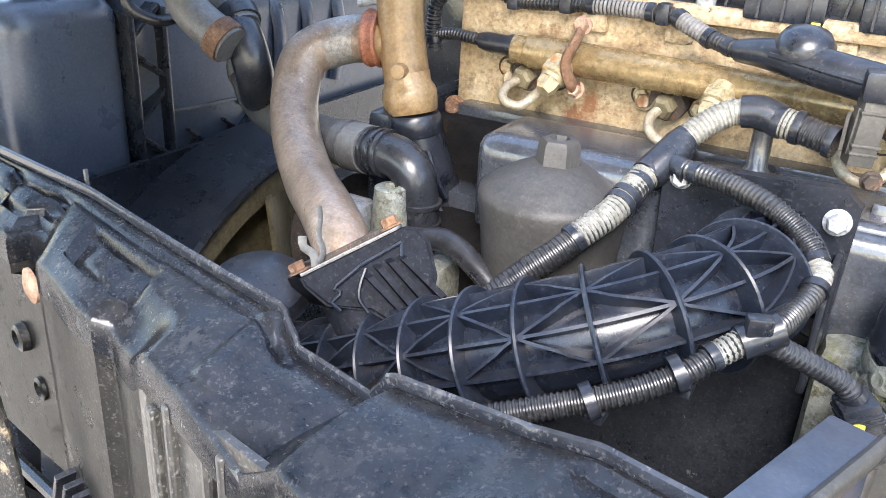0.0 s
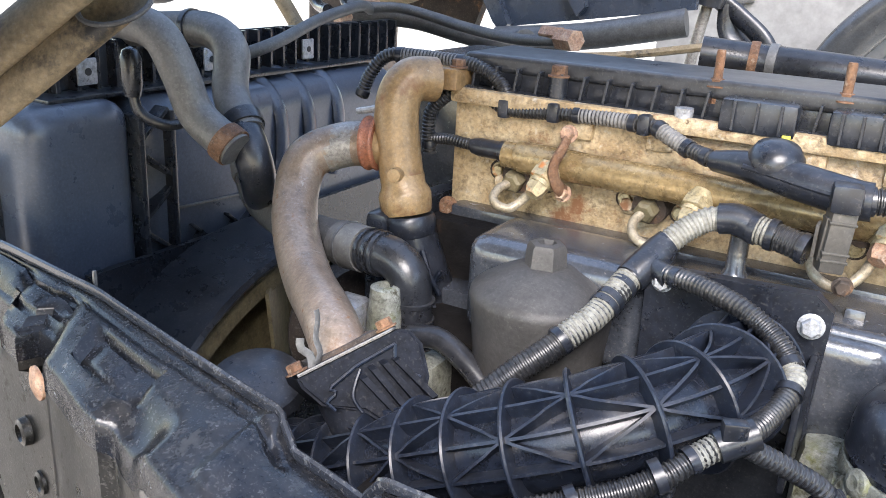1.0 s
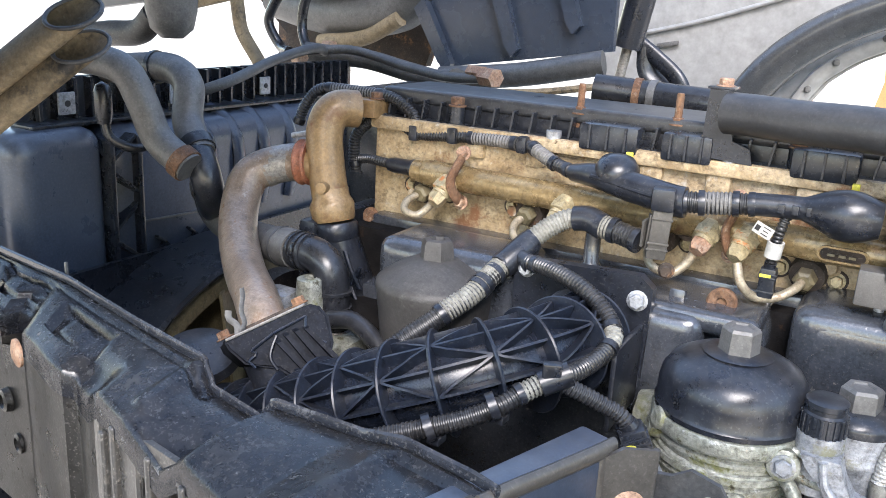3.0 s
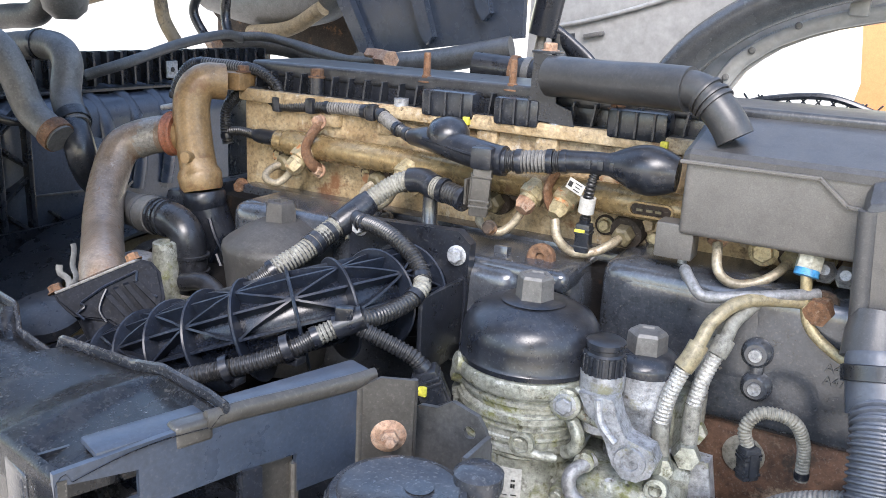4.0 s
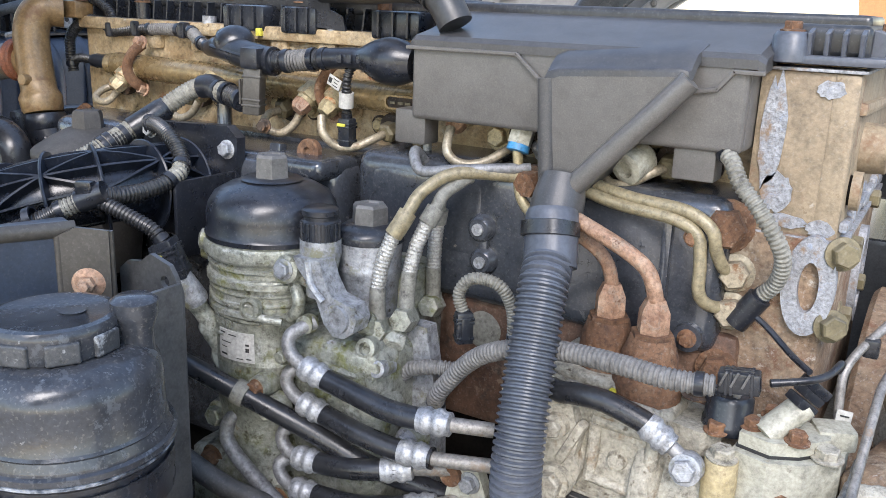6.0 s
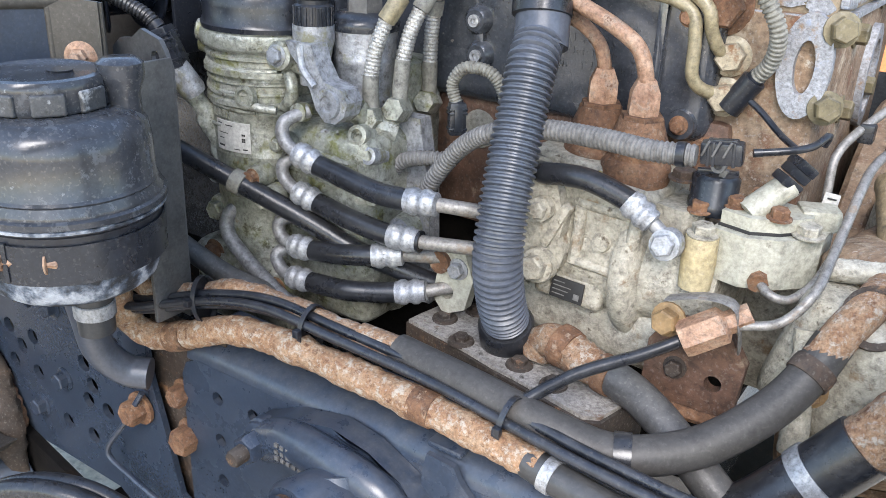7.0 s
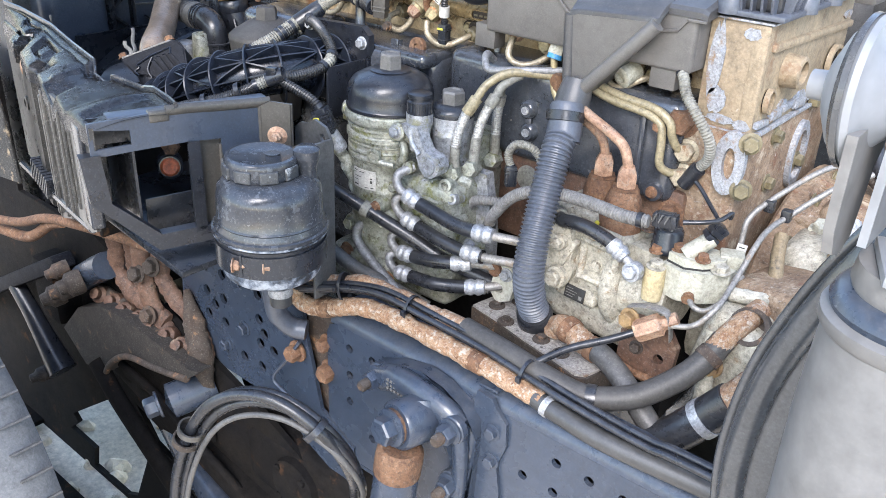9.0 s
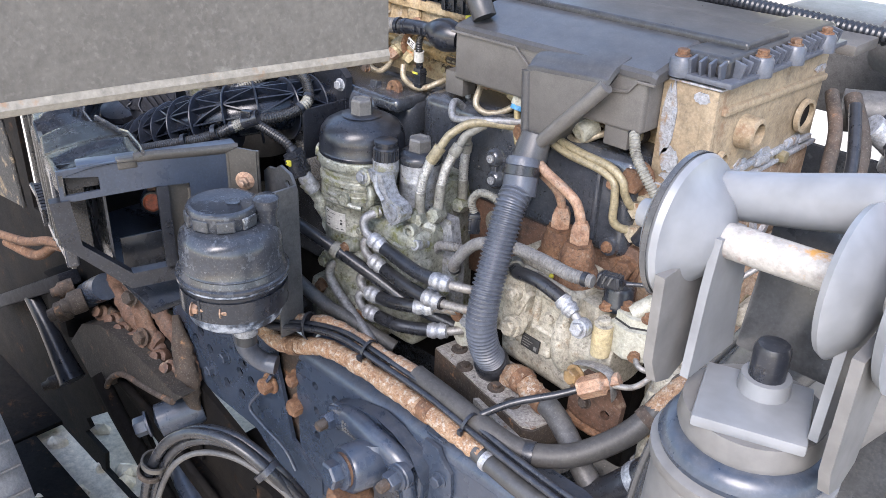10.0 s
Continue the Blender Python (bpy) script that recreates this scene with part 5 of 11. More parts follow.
def ochre_pipe():
    t = thing("coolant_elbow_pipe", (-0.485, 0.79, 1.28), "ochre-painted cast coolant pipe with a machined foot", "pipe")
    c = [(-0.478, 0.835, 1.428), (-0.494, 0.812, 1.428), (-0.502, 0.799, 1.412), (-0.502, 0.793, 1.385), (-0.495, 0.790, 1.345), (-0.484, 0.787, 1.300)]
    part("bend", sweep(c, 0.026, 22), M_OCHRE, t)
    part("foot", lathe([(0, 0), (0.028, 0), (0.030, 0.004), (0.0315, 0.022), (0.030, 0.027), (0.0262, 0.034), (0.0262, 0.045)], along((-0.477, 0.785, 1.276), (-0.489, 0.788, 1.325)), 28), M_OCHRE, t)
    part("head_flange", box((-0.475, 0.856, 1.430), (0.055, 0.045, 0.026), 0.005), M_OCHRE, t)
    part("boss", lathe([(0, 0), (0.009, 0), (0.008, 0.012), (0, 0.013)], along((-0.482, 0.768, 1.326), (-0.47, 0.70, 1.33)), 14), M_OCHRE, t)
    part("side_neck", lathe([(0, 0), (0.026, 0), (0.028, 0.006), (0.022, 0.03), (0, 0.03)], along((-0.540, 0.788, 1.350), (-0.50, 0.79, 1.352)), 24), M_OCHRE, t)
    bolt((-0.455, 0.85, 1.443), (0, 0, 1), 0.014, M_RUST, t)


ochre_pipe()


def s_pipe():
    t = thing("exhaust_recirculation_pipe", (-0.53, 0.68, 1.2), "heat-browned steel pipe bent in an S down to the intake flange", "pipe")
    c = [(-0.530, 0.788, 1.351), (-0.567, 0.775, 1.346), (-0.596, 0.748, 1.328), (-0.590, 0.718, 1.290), (-0.556, 0.678, 1.258), (-0.500, 0.628, 1.236), (-0.442, 0.580, 1.232), (-0.402, 0.546, 1.226), (-0.380, 0.530, 1.208)]
    part("tube", sweep(c, 0.0265, 24), M_EGR, t)
    part("bright_end", sweep([(-0.540, 0.786, 1.350), (-0.556, 0.780, 1.3485), (-0.574, 0.7705, 1.3430), (-0.585, 0.7615, 1.3370)], 0.0268, 24), M_STEEL, t, "bright steel pipe end")
    g = part("band_clamp", lathe([(0.027, 0), (0.0315, 0.000), (0.0325, 0.003), (0.0305, 0.006), (0.0305, 0.011), (0.0325, 0.014), (0.0315, 0.017), (0.027, 0.017)], along((-0.538, 0.787, 1.351), (-0.50, 0.795, 1.354)), 28), M_ORANGE, t, "orange-brown band clamp")
    part("clamp_screw", lathe([(0, 0), (0.004, 0), (0.004, 0.03), (0, 0.03)], along((-0.552, 0.785, 1.387), (-0.52, 0.79, 1.395)), 8), M_ZINC, g)


s_pipe()


def lower_elbow():
    t = thing("coolant_hose_elbow", (-0.452, 0.733, 1.17), "black ribbed rubber elbow with a dusty grey branch hose", "hose")
    c = [(-0.770, 0.832, 1.302), (-0.748, 0.818, 1.272), (-0.712, 0.797, 1.246), (-0.640, 0.760, 1.240), (-0.570, 0.730, 1.245), (-0.470, 0.699, 1.254)]
    part("grey_branch", sweep(c, 0.024, 20), M_GREYRUBBER, t, "dusty grey branch hose")
    band(c, 0.10, 0.020, 0.0262, M_CAPGREY, t, "clamp_band")
    band(c, 0.925, 0.046, 0.0262, M_CAPGREY, t, "clamp_band", "grey clamped cuff")
    band(c, 0.90, 0.005, 0.0275, M_BRACKET, t, "clamp_band")
    d = [(-0.474, 0.700, 1.2545), (-0.458, 0.697, 1.2555), (-0.436, 0.695, 1.254), (-0.417, 0.694, 1.240), (-0.412, 0.694, 1.215), (-0.411, 0.695, 1.180), (-0.410, 0.696, 1.158)]
    part("elbow", sweep(d, 0.0228, 26), M_RUBBER, t, "black rubber elbow")
    for q in (0.03, 0.10, 0.16):
        band(d, q, 0.005, 0.0255, M_RUBBER, t, "ridge")
    for z in (1.166, 1.176, 1.190, 1.212):
        part("ridge", lathe([(0.0215, -0.003), (0.0252, -0.002), (0.0252, 0.002), (0.0215, 0.003)], Matrix.Translation((-0.411, 0.695, z)), 26), M_RUBBER, t)
    part("coolant_stub", lathe([(0, 1.04), (0.036, 1.04), (0.033, 1.10), (0.027, 1.150), (0.025, 1.162), (0, 1.162)], Matrix.Translation((-0.409, 0.697, 0)), 20), M_CRUST, t, "dirty crusted cast stub")
    # tapering cover hung from the cast pipe's foot, with crossed ribs
    part("cuff", lathe([(0, 0), (0.029, 0), (0.0315, 0.004), (0.0315, 0.022), (0.029, 0.026), (0, 0.026)], along((-0.472, 0.785, 1.250), (-0.479, 0.786, 1.30)), 26), M_GLOSS, t, "black rubber cuff")
    part("taper", lathe([(0, 0), (0.0305, 0), (0.0295, 0.04), (0.029, 0.10), (0.026, 0.12), (0, 0.12)], along((-0.473, 0.786, 1.254), (-0.425, 0.795, 1.14)), 22), M_GLOSS, t)
    for q0, q1 in (((-0.440, 0.760, 1.245), (-0.415, 0.762, 1.195)), ((-0.415, 0.762, 1.225), (-0.440, 0.760, 1.178)), ((-0.430, 0.761, 1.195), (-0.400, 0.765, 1.150))):
        part("crossed_rib", sweep([q0, ((q0[0] + q1[0]) / 2, q0[1] - 0.002, (q0[2] + q1[2]) / 2), q1], 0.003, 6), M_RIB, t)
    part("foot_plate", box((-0.418, 0.790, 1.145), (0.07, 0.05, 0.012), 0.003, pose(0, 0, 0, 0, 12, 0)), M_PLASTIC, t)


lower_elbow()
for nm, c, r in (("upper_grey_hose", [(-0.86, 0.64, 1.478), (-0.790, 0.660, 1.476), (-0.748, 0.670, 1.462), (-0.729, 0.680, 1.420), (-0.712, 0.689, 1.372), (-0.660, 0.695, 1.338)], 0.022),
                 ("upper_grey_hose", [(-0.93, 0.79, 1.447), (-0.850, 0.782, 1.456), (-0.780, 0.782, 1.460), (-0.736, 0.772, 1.440), (-0.722, 0.755, 1.390), (-0.680, 0.736, 1.350)], 0.0225)):
    t = thing(nm, c[3], "dusty grey rubber coolant hose above the cooler tank", "hose", group="upper coolant hoses")
    part("hose", sweep(c, r, 18), M_CAPGREY, t)
    band(c, 0.96, 0.018, r * 1.12, M_RUST if r == 0.022 else M_RUBBER, t, "clamp_band", "rusty clamp band" if r == 0.022 else "")
    if r > 0.022:
        band(c, 0.38, 0.008, r * 1.1, M_RUBBER, t, "clamp_band")
t = thing("cooler_pipe_stub", (-0.67, 0.73, 1.28), "black plastic pipe stub joining two coolant hoses", "pipe")
part("stub", sweep([(-0.700, 0.742, 1.362), (-0.668, 0.728, 1.335), (-0.662, 0.735, 1.295), (-0.70, 0.78, 1.26), (-0.77, 0.85, 1.26)], 0.0225, 18), M_GLOSS, t)


# ---- intake manifold: ribbed black tube ----
def intake():
    t = thing("intake_manifold", (-0.2, 0.56, 1.12), "ribbed black plastic intake manifold tube curving to the engine", "intake manifold")
    c = [(-0.455, 0.512, 1.068), (-0.37, 0.506, 1.108), (-0.305, 0.505, 1.142), (-0.235, 0.508, 1.177), (-0.171, 0.520, 1.205), (-0.122, 0.545, 1.224), (-0.085, 0.590, 1.234), (-0.070, 0.645, 1.234), (-0.066, 0.72, 1.230)]
    c = [(x, y, z + 0.006) for x, y, z in c]
    R = 0.0365
    part("tube", sweep(c, R, 30), M_TUBE, t)
    path = curve_points(c, 0.002)
    fr = frames_of(path)
    n = len(path)

    def at(s, a, r):
        i = min(n - 1, max(0, int(s * (n - 1))))
        q, u, v = path[i], fr[i][1], fr[i][2]
        return q + (u * math.cos(radians(a)) + v * math.sin(radians(a))) * r

    ss = [0.0, 0.07, 0.14, 0.21, 0.285, 0.36, 0.44, 0.52, 0.60, 0.68, 0.76, 0.85, 0.94]
    for s in ss:
        i = min(n - 2, int(s * (n - 1)))
        m = along(path[i], path[i + 1])
        part("ring_rib", lathe([(R - 0.004, -0.0024), (R + 0.0175, -0.0017), (R + 0.0186, 0.0), (R + 0.0175, 0.0017), (R - 0.004, 0.0024)], m, 40), M_RIB, t, smooth=30)

    def fin(s0, a0, s1, a1):
        bm = bmesh.new()
        rows = []
        for k in range(7):
            f = k / 6
            s, a = s0 + (s1 - s0) * f, a0 + (a1 - a0) * f
            rows.append([bm.verts.new(at(s, a + da, r)) for da, r in ((-2.2, R - 0.003), (-1.5, R + 0.0130), (1.5, R + 0.0130), (2.2, R - 0.003))])
        for p, q in zip(rows, rows[1:]):
            for j in range(4):
                bm.faces.new((p[j], p[(j + 1) % 4], q[(j + 1) % 4], q[j]))
        bm.faces.new(rows[0])
        bm.faces.new(rows[-1])
        part("fin", bm, M_RIB, t, smooth=30)

    for j, (s0, s1) in enumerate(zip(ss, ss[1:])):
        for a in (-66, -34, -2, 30, 62, 94):
            fin(s0, a, s1, a)
        for i, a in enumerate((-66, -34, -2, 30, 62)):
            if (i + j) % 2:
                fin(s0, a, s1, a + 32)
            else:
                fin(s0, a + 32, s1, a)
    # end flange on the engine
    fl = part("end_flange", plate([(-0.165, 1.16), (-0.03, 1.155), (-0.008, 1.18), (-0.004, 1.295), (-0.02, 1.308), (-0.15, 1.302), (-0.168, 1.28)], [], 0.014, Matrix.Translation((0, 0.716, 0)) @ XZ), M_GLOSS, t, smooth=30)
    bolt((-0.020, 0.716, 1.280), (0.1, -1, 0.1), 0.015, M_ZINC, fl, h=0.010, label="bright bolt head")
    bolt((-0.152, 0.716, 1.290), (0.1, -1, 0.1), 0.013, M_ZINC, fl, h=0.010, label="bright bolt head")
    bolt((-0.020, 0.716, 1.185), (0.1, -1, 0.1), 0.018, M_PLASTIC, fl)
    part("flange_web", box((-0.012, 0.67, 1.21), (0.006, 0.09, 0.09), 0.002), M_GLOSS, fl)
    for s, a in ((0.60, 96), (0.80, 80), (0.40, 100)):
        p = at(s, -a + 20, R)
        q = at(s, -a + 20, R + 0.1)
        part("round_boss", lathe([(0, 0), (0.011, 0), (0.011, 0.012), (0.008, 0.014), (0.006, 0.012), (0, 0.012)], along(p, q), 18), M_GLOSS, t)
    # lower mounting lip
    part("lower_lip", sweep([at(s, -118, R + 0.006) for s in (0.22, 0.35, 0.5, 0.65, 0.8, 0.92)], 0.011, 10, flat=(0.32, 2.2)), M_GLOSS, t)
    return t


intake()


def throttle_flange():
    t = thing("intake_flange", (-0.36, 0.52, 1.15), "black plastic inlet flange with embossed ribs and a bright gasket", "flange")
    a, b = Vector((-0.382, 0.465, 1.224)), Vector((-0.330, 0.545, 1.257))
    u = (b - a).normalized()
    L = (b - a).length
    nrm = Vector((-0.545, 0.01, 0.838))
    nrm = (nrm - u * nrm.dot(u)).normalized()
    w = u.cross(nrm)

    def at(x, y, z):
        return a + u * x - w * y + nrm * z

    def slab(z0, z1, inset, nm, mt, lb=""):
        out = [(inset, inset), (L * 0.5, inset * 0.6), (L - 0.012, inset), (L - inset, 0.010 + inset), (L - inset, 0.070), (L - 0.02, 0.088), (0.02, 0.088), (inset, 0.070)]
        bm = bmesh.new()
        lo, hi = [[bm.verts.new(at(x, y, z)) for x, y in out] for z in (z0, z1)]
        n = len(out)
        for k in range(n):
            bm.faces.new((lo[k], lo[(k + 1) % n], hi[(k + 1) % n], hi[k]))
        bm.faces.new(lo)
        bm.faces.new(hi)
        return part(nm, bm, mt, t, lb, smooth=30)

    face = [(0.0, 0.0), (0.0, -0.008), (0.010, -0.030), (0.020, -0.036), (0.040, -0.050), (0.062, -0.086), (L - 0.010, -0.068), (L + 0.004, -0.048), (L + 0.010, -0.020), (L + 0.006, -0.006), (L - 0.002, 0.0)]
    bm = plate(face, [], 0.088, basis(a - w * -0.0 + w * -0.088, u, nrm))
    bmesh.ops.bevel(bm, geom=[e for e in bm.edges if all((v.co - a).dot(w) > -0.002 for v in e.verts) and len(e.link_faces) == 2 and e.calc_face_angle() > 0.6], offset=0.003, segments=3, affect="EDGES")
    part("housing", bm, M_DULL, t, smooth=35)
    slab(0.001, 0.0032, 0.003, "gasket", M_DULL)
    part("gasket_edge", sweep([at(0.002, 0.003, 0.002), at(L * 0.5, 0.0025, 0.002), at(L - 0.012, 0.003, 0.002), at(L - 0.003, 0.014, 0.002)], 0.0016, 6), M_STEEL, t, "bright metal gasket edge")
    slab(0.0032, 0.0070, 0.018, "pipe_flange", M_DARKRUST, "dark rusty pipe flange")
    for pts in (((0.018, -0.038), (0.014, -0.028), (0.026, -0.025), (0.021, -0.019), (L * 0.5, -0.012), (L - 0.012, -0.010)), ((L - 0.012, -0.010), (L - 0.018, -0.022), (L - 0.013, -0.036), (L - 0.004, -0.046))):
        part("embossed_edge", sweep(poly([at(x, -0.001, z) for x, z in pts]), 0.0016, 6), M_RIB, t)
    part("curved_edge", sweep([at(x, -0.001, z) for x, z in ((0.052, -0.016), (0.042, -0.026), (0.036, -0.036), (0.038, -0.050))], 0.0015, 6), M_RIB, t)
    for k, (x, z0, z1) in enumerate(((0.050, -0.020, -0.070), (0.061, -0.017, -0.080), (0.072, -0.017, -0.076), (0.083, -0.019, -0.066))):
        bm = bmesh.new()
        vs = [bm.verts.new(at(x + dx + e, y, z)) for dx in (-0.0028, 0.0028) for y, z, e in ((0.001, z0, 0), (-0.007, z0 - 0.004, 0.001), (-0.011, z1, 0.016), (0.001, z1 - 0.004, 0.017))]
        bm.faces.new(vs[:4])
        bm.faces.new(vs[4:])
        for q in range(4):
            bm.faces.new((vs[q], vs[(q + 1) % 4], vs[4 + (q + 1) % 4], vs[4 + q]))
        part("cooling_rib", bm, M_DULL, t, smooth=0)
    part("throat", sweep([at(L / 2, 0.045, -0.03), at(L / 2, 0.050, -0.07), Vector((-0.335, 0.535, 1.130)), Vector((-0.29, 0.515, 1.145))], 0.042, 20, flat=(0.8, 1.1)), M_GLOSS, t)
    for pts in (((0.016, 0.000), (0.020, 0.012), (0.015, 0.022), (0.018, 0.030)), ((0.022, 0.004), (0.029, 0.012), (0.030, 0.024), (0.038, 0.038), (0.040, 0.046))):
        part("torn_gasket", sweep([at(x, 0.012 - z * 0.2, z) for x, z in pts], 0.0036, 8, flat=(1.0, 0.25)), M_CAPGREY, t, "torn grey gasket shred")
    for x in (0.004, L - 0.010):
        bolt(at(x, 0.014, 0.004), nrm, 0.013, M_RUST, t, label="rusty bolt")
    return t


throttle_flange()
t = thing("grey_boss_post", (-0.42, 0.665, 1.17), "grey cast post with a hollow top behind the flange", "casting")
part("post", lathe([(0, 1.13), (0.022, 1.13), (0.019, 1.20), (0.0165, 1.232), (0.013, 1.234), (0.008, 1.234), (0.007, 1.222), (0, 1.222)], Matrix.Translation((-0.428, 0.668, 0)), 20), M_ALU, t)
part("shoulder", box((-0.475, 0.665, 1.165), (0.05, 0.04, 0.09), 0.012), M_ALUGREY, t)
part("seat", box((-0.41, 0.70, 1.12), (0.10, 0.08, 0.08), 0.015), M_ALU, t)


# ---- filters ----
def fuel_filter():
    t = thing("fuel_filter_housing", (-0.255, 0.70, 1.12), "brown-grey dusty plastic filter bowl with a hexagon on its lid", "filter housing")
    m = Matrix.Translation((-0.267, 0.708, -0.008))
    part("bowl", lathe([(0, 1.10), (0.056, 1.10), (0.061, 1.14), (0.0715, 1.243), (0.0735, 1.256), (0.0725, 1.262), (0.067, 1.267), (0.045, 1.281), (0.026, 1.290), (0, 1.291)], m, 48), M_BOWL, t)
    part("hexagon", lathe([(0, 1.284), (0.0235, 1.284), (0.0215, 1.288), (0.020, 1.309), (0.0175, 1.313), (0.010, 1.314), (0.008, 1.309), (0, 1.308)], m @ pose(0, 0, 0, 0, 0, 12), 6), M_BOWL, t, smooth=25)


fuel_filter()


def oil_module():
    t = thing("oil_filter_module", (0.10, 0.68, 0.88), "corroded cast aluminium oil module with a glossy black filter cap", "oil filter housing")
    X, Y = 0.0985, 0.664
    m = Matrix.Translation((X, Y, 0))
    cap = part("filter_cap", lathe([(0, 1.208), (0.0728, 1.208), (0.0735, 1.213), (0.0715, 1.216), (0.0715, 1.232), (0.069, 1.244), (0.062, 1.255), (0.048, 1.263), (0.030, 1.268), (0.02, 1.270), (0, 1.270)], m, 48), M_GLOSS, t, "glossy black plastic filter cap")
    part("cap_step", lathe([(0.030, 1.2675), (0.034, 1.2685), (0.030, 1.2705)], m, 40), M_GLOSS, cap)
    part("cap_hexagon", lathe([(0, 1.266), (0.0205, 1.266), (0.0195, 1.272), (0.0185, 1.292), (0.0165, 1.295), (0.012, 1.295), (0.011, 1.293), (0, 1.293)], m @ pose(0, 0, 0, 0, 0, 12), 6), M_CAPGREY, cap, "scuffed grey hexagon", smooth=25)
    body = [(0, 0.90), (0.056, 0.90), (0.060, 0.95), (0.064, 1.00), (0.0665, 1.05), (0.0675, 1.070)]
    for z, r, h in ((1.075, 0.0682, 0.001), (1.122, 0.0684, 0.002), (1.131, 0.0715, 0.005), (1.1435, 0.0690, 0.0015), (1.1545, 0.0700, 0.002), (1.163, 0.0725, 0.006), (1.180, 0.0705, 0.003)):
        body += [(0.0675, z - 0.0015), (r, z), (r, z + h), (0.0675, z + h + 0.0015)]
    body += [(0.068, 1.187), (0.0735, 1.190), (0.0750, 1.193), (0.0750, 1.203), (0.0735, 1.206), (0.071, 1.207), (0.071, 1.209), (0, 1.209)]
    b = part("body", lathe(body, m, 56), M_ALU, t)

    def rim(a, z, r=0.068):
        return Vector((X + r * math.cos(radians(a)), Y + r * math.sin(radians(a)), z))

    # slanting cast ridges round the side
    for a0, a1, z0, z1, r in ((-170, -40, 1.176, 1.170, 0.0032), (-165, -75, 1.150, 1.142, 0.0028), (-150, -60, 1.139, 1.126, 0.0030), (-160, -100, 1.112, 1.106, 0.0022)):
        part("cast_ridge", sweep([rim(a0 + (a1 - a0) * k / 8, z0 + (z1 - z0) * k / 8 - 0.003 * math.sin(3.14159 * k / 8)) for k in range(9)], r, 8, scab=0.25), M_ALU, b)
    for a, z in ((-150, 1.185), (-172, 1.17), (-140, 1.20)):
        part("ring_lug", lathe([(0, 0), (0.013, 0), (0.011, 0.012), (0.006, 0.014), (0, 0.012)], along(rim(a, z, 0.066), rim(a, z + 0.004, 0.09)), 14), M_ALU, b)
    # bolt boss, its arms to the filler column and the little drop pipe
    boss = part("bolt_boss", lathe([(0, 0), (0.0165, 0), (0.0150, 0.022), (0.0125, 0.024), (0, 0.024)], along((0.156, 0.634, 1.186), (0.166, 0.580, 1.194)), 22), M_ALU, b)
    bolt((0.160, 0.611, 1.1895), (0.15, -0.98, 0.12), 0.0145, M_ALUGREY, boss, h=0.008)
    part("boss_arm", sweep([(0.164, 0.628, 1.199), (0.178, 0.628, 1.197), (0.196, 0.628, 1.193)], 0.0052, 10, scab=0.12), M_ALU, b)
    part("boss_arm", sweep([(0.166, 0.628, 1.178), (0.180, 0.628, 1.174), (0.200, 0.626, 1.172)], 0.0052, 10, scab=0.12), M_ALU, b)
    part("drop_pipe", sweep([(0.160, 0.626, 1.172), (0.170, 0.620, 1.164), (0.175, 0.617, 1.153), (0.170, 0.617, 1.142), (0.162, 0.620, 1.136)], 0.0072, 12, scab=0.12), M_ALU, b)
    part("drop_boss", lathe([(0, 0), (0.0105, 0), (0.010, 0.012), (0.006, 0.014), (0, 0.013)], along((0.182, 0.626, 1.132), (0.188, 0.58, 1.138)), 16), M_ALU, b)
    part("ring_boss", lathe([(0.005, 0.0), (0.0125, 0.0), (0.0125, 0.007), (0.0085, 0.008), (0.008, 0.003), (0, 0.003)], along((0.124, 0.603, 1.142), (0.131, 0.52, 1.152)), 22), M_ALU, b)
    part("feed_stub", sweep([(0.130, 0.600, 1.134), (0.145, 0.606, 1.132), (0.156, 0.612, 1.131)], 0.0048, 10, scab=0.1), M_ALU, b)
    # thin yellowed web that carries the sensor
    part("sensor_arm", sweep([(0.044, 0.586, 1.150), (0.050, 0.594, 1.134), (0.058, 0.603, 1.112), (0.066, 0.610, 1.086), (0.074, 0.615, 1.056)], 0.0095, 12, flat=(1.3, 0.7), scab=0.3), M_ALU, b, "yellowed sensor arm")
    part("sensor_socket", lathe([(0, 0), (0.013, 0), (0.0145, 0.006), (0.0125, 0.030), (0.0115, 0.036), (0, 0.036)], along((0.051, 0.594, 1.136), (0.043, 0.578, 1.170)), 18), M_ALUGREY, b, "pale sensor socket")
    part("side_plate", plate([(0.235, 0.92), (0.305, 0.92), (0.300, 1.05), (0.285, 1.13), (0.240, 1.13)], [], 0.02, Matrix.Translation((0, 0.690, 0)) @ XZ), M_ALUGREY, b, smooth=30)
    part("gusset", sweep([(0.236, 0.645, 1.140), (0.248, 0.660, 1.124), (0.266, 0.675, 1.116)], 0.013, 12, scab=0.2), M_ALU, b)
    for x, z, r in ((0.248, 1.115, 0.012), (0.262, 1.096, 0.010), (0.228, 1.085, 0.010), (0.268, 1.056, 0.013), (0.108, 1.036, 0.011), (0.075, 1.045, 0.010), (0.205, 1.105, 0.009), (0.240, 1.062, 0.009), (0.212, 1.052, 0.010)):
        y = 0.636 if x > 0.2 else 0.598
        part("port_boss", lathe([(0, -0.01), (r * 1.1, -0.01), (r, 0.010), (r * 0.9, 0.018), (r * 0.55, 0.019), (r * 0.5, 0.010), (0, 0.010)], along((x, y + 0.01, z), (x + 0.1, y - 0.6, z + 0.15)), 16), M_ALU if r > 0.0105 else M_ALUGREY, b)
    part("back_casting", box((0.12, 0.745, 1.03), (0.26, 0.10, 0.30), 0.02), M_ALU, t)
